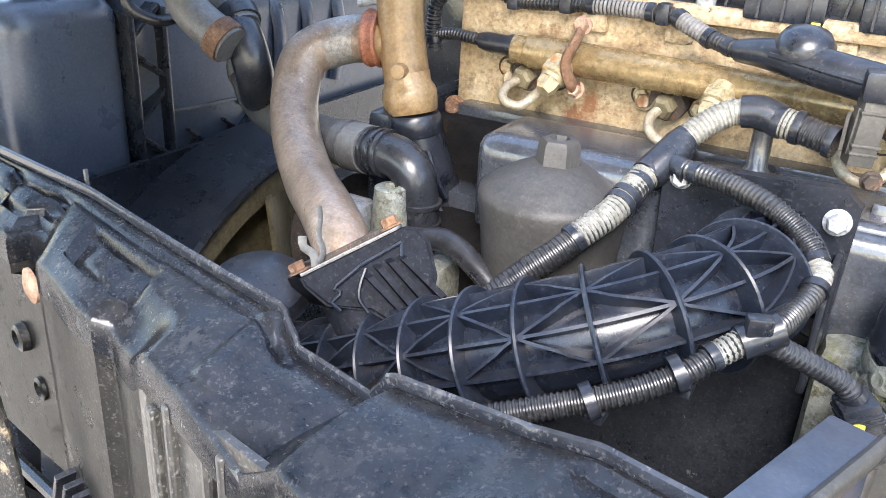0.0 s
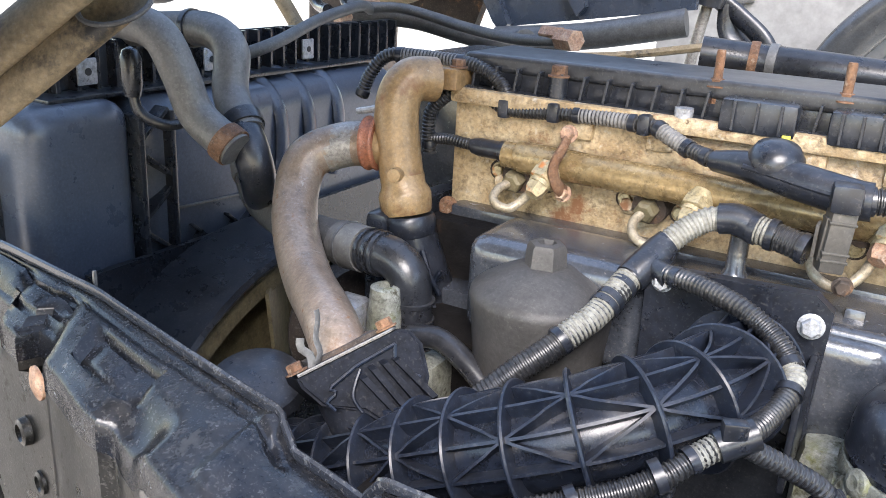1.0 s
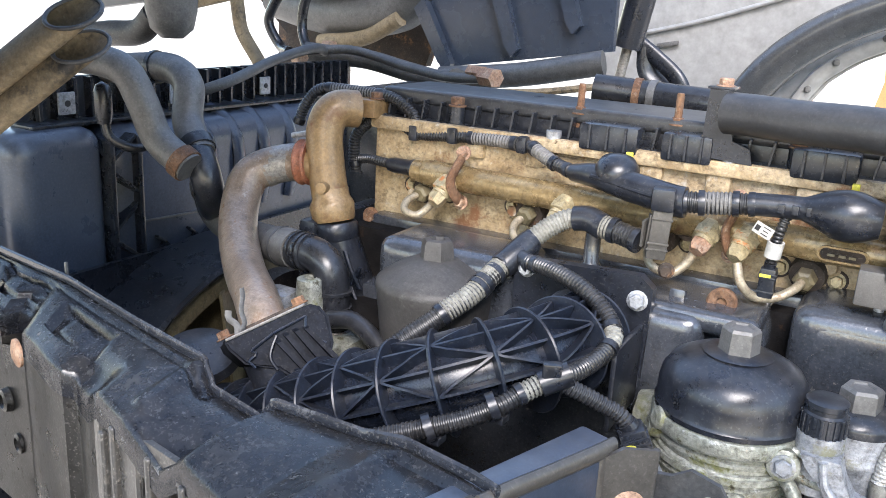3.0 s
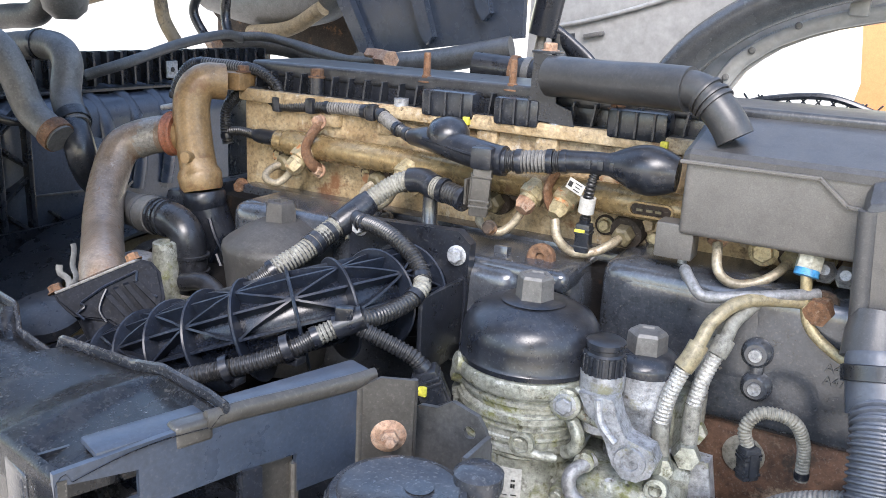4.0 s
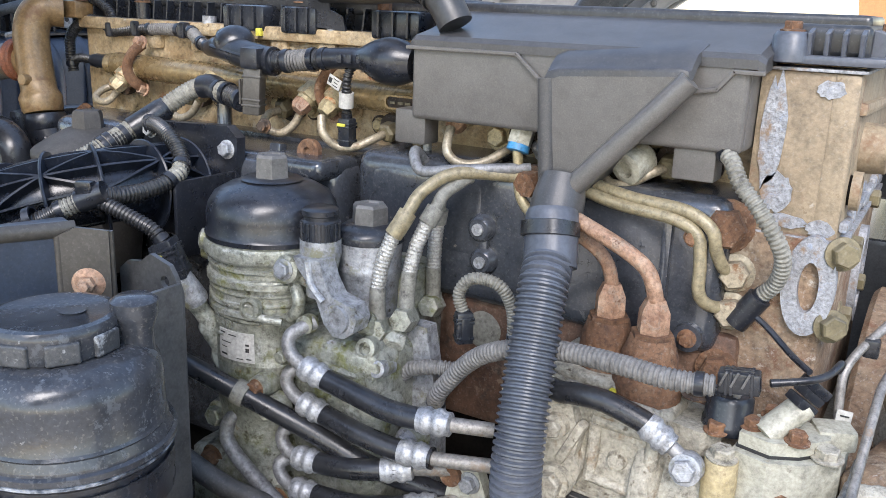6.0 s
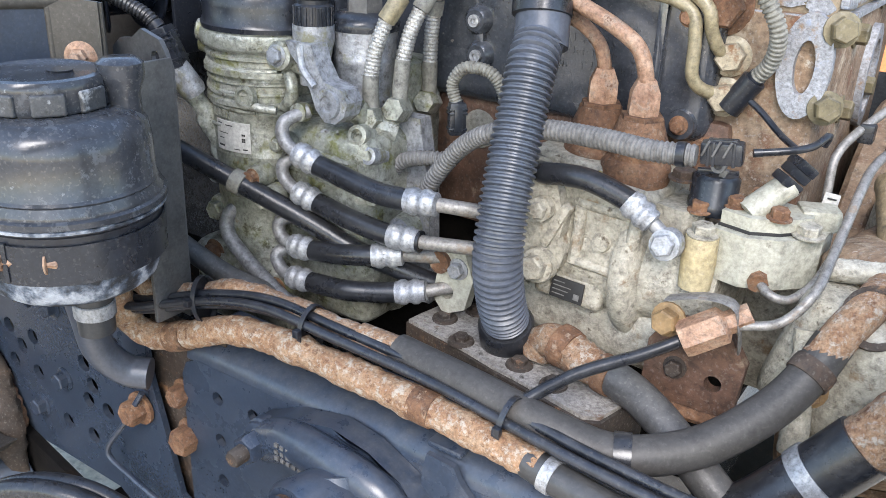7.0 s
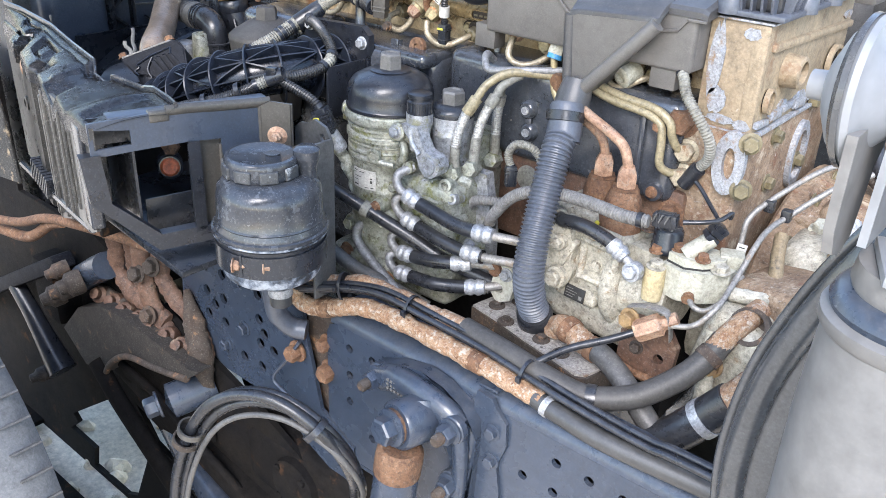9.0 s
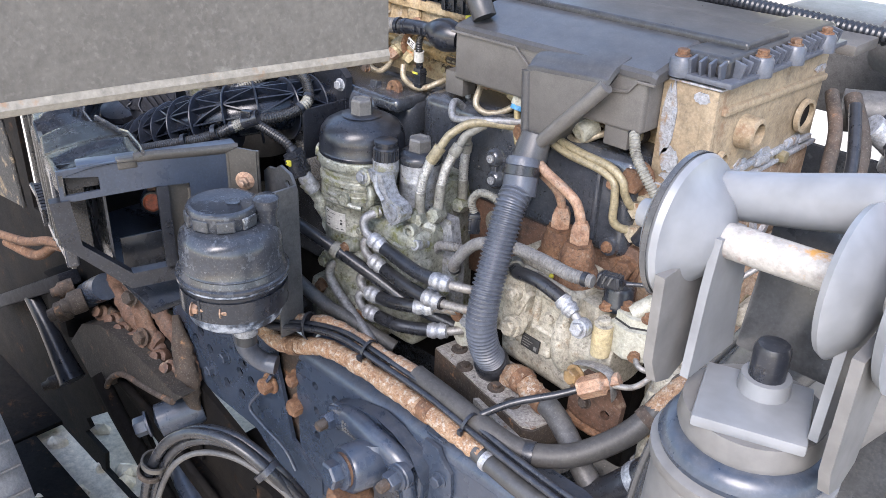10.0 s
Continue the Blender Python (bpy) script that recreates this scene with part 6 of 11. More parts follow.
    low = part("lower_casting", box((0.205, 0.672, 1.01), (0.13, 0.10, 0.22), 0.025, seg=3), M_ALU, t)
    for z in (1.095, 1.068, 1.030):
        part("cast_ridge", sweep([(0.150, 0.624, z + 0.004), (0.190, 0.622, z), (0.230, 0.623, z - 0.005), (0.262, 0.630, z - 0.008)], 0.004, 8, scab=0.25), M_ALU, low)
    part("foot_casting", box((0.09, 0.655, 0.905), (0.15, 0.11, 0.10), 0.02, seg=3), M_ALU, t)
    # second, smaller canister
    m2 = Matrix.Translation((0.211, 0.690, 0))
    can = part("small_canister", lathe([(0, 1.02), (0.029, 1.02), (0.031, 1.06), (0.0325, 1.15), (0.0335, 1.18), (0.0345, 1.182), (0.0345, 1.186), (0.0335, 1.188), (0.0345, 1.205), (0.036, 1.216), (0, 1.216)], m2, 32), M_ALUGREY, t, "grey cast fuel canister")
    part("canister_lid", lathe([(0, 1.214), (0.0365, 1.214), (0.0375, 1.220), (0.0355, 1.225), (0.026, 1.232), (0, 1.233)], m2, 32), M_PLASTIC, can, "black plastic lid")
    part("lid_hexagon", lathe([(0, 1.230), (0.0205, 1.230), (0.0195, 1.250), (0.017, 1.253), (0.012, 1.253), (0.011, 1.251), (0, 1.251)], m2 @ pose(0, 0, 0, 0, 0, 15), 6), M_CAPGREY, can, "worn hexagon", smooth=25)
    # oil filler column: neck, flat bar down to the eye lug
    m3 = Matrix.Translation((0.185, 0.640, 0))
    nk = part("filler_neck", lathe([(0, 1.16), (0.015, 1.16), (0.017, 1.185), (0.0205, 1.202), (0.0215, 1.205), (0.0215, 1.221), (0, 1.221)], m3, 24), M_ALUGREY, t)
    cap2 = part("filler_cap", lathe([(0, 1.220), (0.0195, 1.220), (0.0195, 1.240), (0.0175, 1.242), (0.0175, 1.246), (0.0190, 1.247), (0.0190, 1.252), (0.016, 1.254), (0, 1.253)], m3, 28), M_PLASTIC, nk, "black knurled cap")
    for k in range(20):
        a = 6.283185 * k / 20
        part("knurl", box((0.185 + 0.0195 * math.cos(a), 0.640 + 0.0195 * math.sin(a), 1.230), (0.003, 0.0034, 0.019), 0.0008, pose(0, 0, 0, 0, 0, math.degrees(a))), M_PLASTIC, cap2, smooth=0)
    bar = [(0.172, 1.206), (0.206, 1.206), (0.212, 1.188), (0.222, 1.172), (0.246, 1.166), (0.252, 1.154), (0.248, 1.140), (0.236, 1.131), (0.222, 1.131), (0.211, 1.142), (0.203, 1.162), (0.190, 1.182), (0.178, 1.194)]
    part("lug_bar", plate(bar, [circle(0.2285, 1.151, 0.0075, 14)], 0.024, Matrix.Translation((0, 0.612, 0)) @ XZ), M_ALUGREY, t, "grey cast bar ending in an eye", smooth=30)
    part("eye_rim", lathe([(0.0078, -0.001), (0.0085, -0.003), (0.0145, -0.003), (0.0155, 0.002), (0.0155, 0.01)], along((0.2285, 0.611, 1.151), (0.2285, 0.70, 1.151)), 24), M_ALUGREY, t)
    # Disc in the shade colour makes the eye look deep and dark.
    part("eye_bore", lathe([(0, 0), (0.0078, 0), (0.0078, 0.004), (0, 0.004)], along((0.2285, 0.622, 1.151), (0.2285, 0.70, 1.151)), 18), M_SHADE, t, "dark disc as the shade in the eye")
    part("bar_rib", sweep([(0.192, 0.611, 1.204), (0.197, 0.610, 1.182), (0.212, 0.610, 1.166)], 0.004, 8, scab=0.15), M_ALUGREY, t)
    # bosses and bolts on the casting
    for x, y, z, a, mt in ((0.165, 0.604, 1.098, 0.012, M_ALU), (0.152, 0.596, 1.036, 0.016, M_PALEGREEN), (0.290, 0.652, 1.018, 0.018, M_ALUGREY), (0.055, 0.605, 0.945, 0.020, M_RUST), (0.160, 0.60, 0.93, 0.018, M_RUST), (0.25, 0.645, 1.075, 0.012, M_ALU), (0.136, 0.594, 1.058, 0.015, M_RUST), (0.062, 0.61, 1.0, 0.020, M_ALU), (0.035, 0.64, 1.16, 0.014, M_ALU)):
        part("boss", lathe([(0, 0), (a * 0.95, 0), (a * 0.8, 0.02), (0, 0.02)], along((x, y + 0.018, z), (x, y - 1, z)), 18), M_ALU, t)
        bolt((x, y, z), (0, -1, 0), a, mt, t)
    # printed label on the curved side
    R = 0.0690

    def patch(a0, a1, z0, z1, r, nm, mt, up, lb=""):
        bm = bmesh.new()
        rows = []
        for k in range(9):
            a = a0 + (a1 - a0) * k / 8
            rows.append([bm.verts.new(rim(a, z, q)) for q, z in ((r - 0.002, z0), (r, z0), (r, z1), (r - 0.002, z1))])
        for p, q in zip(rows, rows[1:]):
            for j in range(3):
                bm.faces.new((p[j], q[j], q[j + 1], p[j + 1]))
        return part(nm, bm, mt, up, lb)

    lab = patch(-106, -66, 1.080, 1.113, R, "printed_label", M_WHITE, t, "white printed label")
    for a0, w, z, h in ((-103, 6, 1.109, 0.0012), (-93, 9, 1.108, 0.0010), (-102, 12, 1.099, 0.0008), (-102, 7, 1.093, 0.0008), (-103, 8, 1.084, 0.0020), (-84, 7, 1.083, 0.0008), (-74, 5, 1.0835, 0.0012)):
        patch(a0, a0 + w, z, z + h, R + 0.0003, "print_bar", M_INK, lab)
    for i in range(4):
        for k in range(4):
            if (i * 7 + k * 3 + i * k) % 3:
                patch(-76.5 + i * 1.9, -76.5 + i * 1.9 + 1.7, 1.092 + k * 0.0024, 1.0941 + k * 0.0024, R + 0.0003, "print_block", M_INK, lab)
    for k in range(8):
        a = -112 + k * 3.4
        q = rim(a, 1.1205, 0.0672)
        part("cast_mark", box(q, (0.003, 0.0022, 0.010), 0.0006, pose(0, 0, 0, 0, 0, a)), M_ALU, b, smooth=0)
    return t


oil_module()

# ---- hydraulic hoses between module and pump ----
HOSES = [
    [(0.190, 0.625, 1.135), (0.176, 0.603, 1.125), (0.179, 0.598, 1.108), (0.196, 0.598, 1.097), (0.222, 0.600, 1.089), (0.259, 0.600, 1.083), (0.298, 0.600, 1.077), (0.334, 0.602, 1.077), (0.361, 0.607, 1.078), (0.40, 0.630, 1.073)],
    [(0.180, 0.63, 1.085), (0.165, 0.612, 1.077), (0.167, 0.608, 1.062), (0.185, 0.608, 1.050), (0.211, 0.610, 1.043), (0.259, 0.608, 1.036), (0.307, 0.612, 1.030), (0.342, 0.618, 1.030), (0.40, 0.638, 1.031)],
    [(0.180, 0.625, 1.018), (0.164, 0.603, 1.012), (0.168, 0.599, 0.998), (0.186, 0.598, 0.991), (0.211, 0.599, 0.992), (0.249, 0.602, 0.996), (0.284, 0.612, 1.001), (0.312, 0.628, 1.004), (0.35, 0.66, 1.0)],
    [(0.178, 0.625, 0.980), (0.160, 0.602, 0.974), (0.165, 0.598, 0.960), (0.183, 0.597, 0.953), (0.211, 0.598, 0.954), (0.254, 0.602, 0.956), (0.280, 0.613, 0.957), (0.306, 0.625, 0.960), (0.335, 0.640, 0.965), (0.36, 0.665, 0.970)],
]
for c in HOSES:
    t = thing("hydraulic_hose", c[4], "black fuel hose with crimped zinc ferrules and bent steel ends", "hose", group="fuel hoses on the pump")
    k = len(c)
    i1, i2 = 4, k - 2 if k > 9 else k - 2
    part("bent_end", sweep(c[:5], 0.0072, 12, 0.004), M_GREYTUBE, t)
    part("rubber", sweep(c[3:k - 1], 0.0112, 16, 0.004), M_RUBBER, t)
    part("straight_end", sweep(c[k - 3:], 0.0072, 12, 0.004), M_STEEL, t)
    pa, pb = Vector(c[3]), Vector(c[4])
    ferrule(pa, pa + (pb - pa).normalized() * 0.030, 0.0122, M_ZINC, t)
    j = k - 3
    pa, pb = Vector(c[j]), Vector(c[j + 1])
    ferrule(pa, pa + (pb - pa).normalized() * 0.034, 0.0122, M_ZINC, t)

B = [(-0.02, 0.545, 1.105), (0.053, 0.560, 1.082), (0.092, 0.572, 1.066), (0.127, 0.584, 1.051), (0.188, 0.600, 1.028), (0.225, 0.610, 1.012), (0.268, 0.622, 0.994), (0.33, 0.66, 0.965)]
t = thing("black_cross_hose", (0.13, 0.58, 1.0), "black rubber hose with a tan collar passing behind the reservoir", "hose")
part("hose", sweep(B, 0.011, 16), M_RUBBER, t)
band(B, 0.40, 0.014, 0.0135, M_CONDUITPALE, t, "collar", "tan collar")
for c, r, mt, nm, lb in (([(0.11, 0.64, 1.01), (0.094, 0.607, 1.010), (0.086, 0.597, 0.995), (0.095, 0.593, 0.975), (0.142, 0.588, 0.948), (0.21, 0.578, 0.922), (0.24, 0.57, 0.90)], 0.0085, M_GREYTUBE, "drain_pipe", "dull grey bent drain pipe below the oil module"),
                         ([(0.02, 0.545, 0.995), (0.060, 0.550, 0.975), (0.120, 0.560, 0.950), (0.168, 0.578, 0.933), (0.24, 0.61, 0.90)], 0.012, M_GREYRUBBER, "lower_grey_hose", "dusty grey rubber hose low behind the rail pipes")):
    t = thing(nm, c[2], lb, "pipe")
    part("tube", sweep(c, r, 14), mt, t)


# ---- high pressure pump ----
def fuel_pump():
    t = thing("fuel_pump", (0.49, 0.72, 0.93), "pale dirty cast fuel pump with bolted flanges", "fuel pump")
    ax = along((0.385, 0.752, 1.024), (0.62, 0.732, 1.024))
    part("body", lathe([(0, 0), (0.062, 0), (0.065, 0.006), (0.065, 0.140), (0.076, 0.144), (0.079, 0.150), (0.079, 0.158), (0.075, 0.163), (0.062, 0.168), (0.056, 0.19), (0.050, 0.235), (0, 0.24)], ax, 44), M_PUMP, t)
    part("upper_block", box((0.490, 0.733, 1.066), (0.118, 0.100, 0.090), 0.010, pose(0, 0, 0, 6, 2, -5), 3), M_PUMP, t)
    part("lower_body", box((0.495, 0.738, 0.957), (0.20, 0.092, 0.066), 0.022, pose(0, 0, 0, 0, 0, -5), 4), M_PUMP, t)
    part("plate_pad", box((0.478, 0.720, 0.998), (0.075, 0.080, 0.048), 0.008, pose(0, 0, 0, -10, 0, -5), 3), M_PUMP, t)
    part("block_step", box((0.455, 0.742, 1.112), (0.085, 0.085, 0.020), 0.007, pose(0, 0, 0, 0, 3, -5), 3), M_PUMP, t)
    for p, q, r in (((0.481, 0.683, 1.084), (0.479, 0.680, 1.026), 0.0065), ((0.478, 0.684, 1.086), (0.536, 0.680, 1.086), 0.0055), ((0.540, 0.678, 1.096), (0.534, 0.674, 1.024), 0.0070), ((0.445, 0.690, 1.110), (0.540, 0.682, 1.106), 0.0060), ((0.476, 0.680, 1.028), (0.532, 0.676, 1.026), 0.0050)):
        part("rib", sweep([p, (Vector(p) + Vector(q)) / 2, q], r, 10, scab=0.1), M_PUMP, t)
    part("pocket_boss", lathe([(0, 0), (0.011, 0), (0.008, 0.008), (0, 0.009)], along((0.505, 0.684, 1.052), (0.505, 0.5, 1.06)), 14), M_PUMP, t)
    part("pocket_boss", lathe([(0, 0), (0.007, 0), (0.006, 0.012), (0, 0.012)], along((0.535, 0.676, 1.036), (0.535, 0.5, 1.05)), 12), M_PALEGREEN, t)
    for r in range(2):
        for k in range(6 - r):
            part("raised_mark", box((0.488 + k * 0.0062, 0.6812, 1.0945 - r * 0.008 + 0.0005 * k), (0.0036, 0.0016, 0.0055), 0, pose(0, 0, 0, 0, 0, -5)), M_PALEGREEN, t, smooth=0)
    fl = part("mount_flange", plate([(0.385, 1.02), (0.392, 1.095), (0.415, 1.118), (0.440, 1.112), (0.460, 1.103), (0.466, 1.084), (0.470, 1.066), (0.467, 1.050), (0.474, 1.036), (0.470, 1.020), (0.455, 1.006), (0.429, 0.998), (0.40, 0.995)], [], 0.022, Matrix.Translation((0, 0.668, 0)) @ XZ), M_PUMP, t, smooth=30)
    for x, z, a in ((0.450, 1.020, 0.022), (0.448, 1.078, 0.015), (0.405, 1.10, 0.017), (0.405, 1.01, 0.017)):
        part("bolt_seat", lathe([(0, 0), (a * 0.85, 0), (a * 0.8, 0.008), (0, 0.008)], along((x, 0.669, z), (x, 0, z)), 18), M_PUMP, fl)
        bolt((x, 0.661, z), (0, -1, 0.1), a, M_PUMP, fl)
    part("flange_web", box((0.462, 0.672, 1.062), (0.010, 0.016, 0.05), 0.004, pose(0, 0, 0, 0, 25, 0)), M_PUMP, fl)
    yf = part("yellow_flange", plate([(0.335, 0.955), (0.340, 0.985), (0.35, 1.012), (0.372, 1.016), (0.384, 0.985), (0.375, 0.95), (0.35, 0.938)], [circle(0.352, 0.965, 0.009)], 0.014, Matrix.Translation((0, 0.652, 0)) @ XZ), M_PALEGREEN, t, "yellow-stained port flange", smooth=30)
    bolt((0.366, 0.652, 0.995), (0, -1, 0), 0.015, M_ZINC, yf)
    part("port_rust", lathe([(0, 0), (0.012, 0), (0.012, 0.006), (0.006, 0.007), (0, 0.004)], along((0.345, 0.652, 0.998), (0.345, 0, 1.0)), 16), M_RUST, yf, "rusty port plug")
    pm = pose(0, 0, 0, -10, 0, -5)
    pc = Vector((0.478, 0.6745, 0.997))
    pl = part("name_plate", box(pc, (0.036, 0.003, 0.021), 0.0008, pm), M_INK, t, "small black name plate")
    for k, (w, dx) in enumerate(((0.012, -0.009), (0.020, -0.005), (0.017, -0.0065), (0.014, -0.008))):
        part("print_bar", box(pc + pm.to_3x3() @ Vector((dx, -0.0018, 0.0065 - k * 0.0042)), (w, 0.0008, 0.0009), 0, pm), M_CONDUITGREY, pl, smooth=0)
    part("print_block", box(pc + pm.to_3x3() @ Vector((0.012, -0.0018, -0.004)), (0.006, 0.0008, 0.006), 0, pm), M_CONDUITGREY, pl, smooth=0)
    # valve head at the rear
    plan = [(0.602, 0.688), (0.634, 0.680), (0.662, 0.694), (0.688, 0.722), (0.690, 0.755), (0.66, 0.775), (0.61, 0.765)]
    h = part("valve_head", plate(plan, [], 0.046, Matrix.Translation((0, 0, 1.046))), M_PALEGREEN, t, "pale green-white valve head", smooth=20)
    plan2 = [(0.606, 0.697), (0.634, 0.690), (0.656, 0.702), (0.676, 0.726), (0.674, 0.748), (0.65, 0.752), (0.612, 0.742)]
    part("head_top", plate(plan2, [], 0.012, Matrix.Translation((0, 0.0, 1.0945))), M_PALEGREEN, h, smooth=20)
    part("top_seam", plate([(x + (x - 0.642) * 0.03, y + (y - 0.72) * 0.04) for x, y in plan2], [], 0.003, Matrix.Translation((0, 0.0, 1.0918))), M_INK, h, smooth=0)
    part("yellow_pillar", lathe([(0, 1.035), (0.0145, 1.035), (0.0155, 1.06), (0.0145, 1.084), (0, 1.084)], Matrix.Translation((0.597, 0.682, 0)), 18), M_CREAM, h, "yellow-stained pillar")
    for x, y, z, a, mt in ((0.597, 0.682, 1.085, 0.018, M_PUMP), (0.585, 0.702, 1.098, 0.014, M_RUST), (0.613, 0.712, 1.106, 0.013, M_RUST), (0.652, 0.706, 1.106, 0.014, M_RUST), (0.676, 0.716, 1.094, 0.018, M_PUMP), (0.624, 0.745, 1.106, 0.013, M_RUST), (0.560, 0.722, 1.118, 0.018, M_DARKRUST)):
        bolt((x, y, z), (0.02, -0.05, 1), a, mt, h, h=0.010)
    part("socket_arm", sweep([(0.624, 0.708, 1.104), (0.636, 0.720, 1.116), (0.650, 0.732, 1.130)], 0.014, 12, flat=(0.8, 1.0)), M_PALEGREEN, h)
    part("side_ear", box((0.675, 0.752, 1.100), (0.035, 0.030, 0.020), 0.005, pose(0, 0, 0, 0, 0, 25)), M_PALEGREEN, h)
    un = part("rusty_union", lathe([(0, 0), (0.011, 0), (0.0125, 0.003), (0.0125, 0.016), (0.009, 0.020), (0.009, 0.026), (0, 0.026)], along((0.640, 0.706, 1.058), (0.655, 0.672, 1.050)), 8), M_RUST, h, "rusty union nut", smooth=25)
    part("union_tube", sweep([(0.648, 0.690, 1.054), (0.662, 0.678, 1.048), (0.678, 0.684, 1.046), (0.692, 0.706, 1.060), (0.700, 0.735, 1.090)], 0.0040, 10), M_STEEL, un, "bright steel tube")
    part("side_plate", plate([(0.545, 0.698), (0.575, 0.690), (0.59, 0.705), (0.585, 0.745), (0.552, 0.752)], [], 0.030, Matrix.Translation((0, 0, 1.068))), M_PUMP, h, smooth=20)
    # black round valve cap with its plug
    v = part("valve_cap", lathe([(0, 1.094), (0.021, 1.094), (0.0225, 1.098), (0.0225, 1.104), (0.021, 1.106), (0.021, 1.126), (0.018, 1.130), (0.006, 1.131), (0, 1.131)], Matrix.Translation((0.590, 0.722, 0)) @ pose(0, 0, 0, 0, 0, 0), 28), M_PLASTIC, t, "black round valve cap")
    part("cap_rib", box((0.590, 0.722, 1.131), (0.036, 0.006, 0.004), 0.001, pose(0, 0, 0, 0, 0, 20)), M_PLASTIC, v)
    part("latch", lathe([(0.004, 0), (0.007, 0), (0.007, 0.004), (0.004, 0.004), (0.004, 0)], along((0.593, 0.712, 1.140), (0.593, 0.6, 1.16)), 14), M_CAPGREY, v)
    part("latch_tail", box((0.597, 0.712, 1.131), (0.006, 0.004, 0.014), 0.001, pose(0, 0, 0, 0, 20, 0)), M_CAPGREY, v)
    for k, (w, dz) in enumerate(((0.024, 0.0), (0.021, 0.010), (0.024, 0.018))):
        b = box((0, 0, 0.008 + dz), (w, 0.020, 0.009), 0.002)
        b.transform(along((0.644, 0.727, 1.126), (0.664, 0.742, 1.160)))
        part("connector", b, M_PLASTIC, v)
    # stub castings that feed the copper pipes
    for x, y in ((0.463, 0.742), (0.513, 0.722)):
        c = part("rust_tower", lathe([(0, 1.080), (0.030, 1.080), (0.033, 1.090), (0.033, 1.122), (0.030, 1.127), (0.0265, 1.130), (0.0265, 1.148), (0.022, 1.160), (0.0205, 1.166), (0, 1.166)], Matrix.Translation((x, y, 0)), 22), M_RUST, t, "rusty valve tower")
        part("tower_hex", lathe([(0, 1.152), (0.0215, 1.152), (0.0205, 1.170), (0, 1.170)], Matrix.Translation((x, y, 0)), 6), M_RUST, c, smooth=25)
        part("copper_nut", lathe([(0, 1.168), (0.0145, 1.168), (0.0155, 1.174), (0.0150, 1.190), (0.0095, 1.202), (0, 1.203)], Matrix.Translation((x, y, 0)), 6), M_COPPER, c, "copper-coloured union nut", smooth=25)
    for p in ((0.440, 0.711, 1.112), (0.489, 0.696, 1.112)):
        part("yellow_dot", lathe([(0, 0), (0.004, 0), (0.003, 0.003), (0, 0.003)], along(p, (p[0], 0.5, 1.15)), 10), M_YELLOW, t, "yellow paint dot")
    return t


fuel_pump()
c = [(0.420, 0.690, 1.108), (0.446, 0.668, 1.112), (0.467, 0.664, 1.116), (0.496, 0.662, 1.117), (0.532, 0.663, 1.107), (0.545, 0.664, 1.099), (0.560, 0.664, 1.089), (0.572, 0.664, 1.080)]
t = thing("pump_return_hose", c[3], "short black hose with a zinc ferrule to a banjo bolt", "hose")
part("rubber", sweep(c[:6], 0.0105, 16, 0.004), M_RUBBER, t)
part("steel_end", sweep(c[5:], 0.0065, 12, 0.004), M_GREYTUBE, t)
ferrule(Vector(c[4]), Vector(c[4]) + (Vector(c[6]) - Vector(c[4])).normalized() * 0.030, 0.0118, M_ZINC, t)
part("banjo", lathe([(0, 0), (0.013, 0), (0.0145, 0.003), (0.0145, 0.013), (0.013, 0.016), (0, 0.016)], along((0.573, 0.672, 1.074), (0.571, 0.60, 1.09)), 20), M_ALUGREY, t)
bolt((0.573, 0.656, 1.077), (-0.02, -1, 0.2), 0.018, M_ALUGREY, t, h=0.010)
part("collar", lathe([(0, 0), (0.014, 0), (0.014, 0.018), (0, 0.018)], along((0.425, 0.686, 1.109), (0.446, 0.668, 1.112)), 16), M_CONDUITPALE, t)
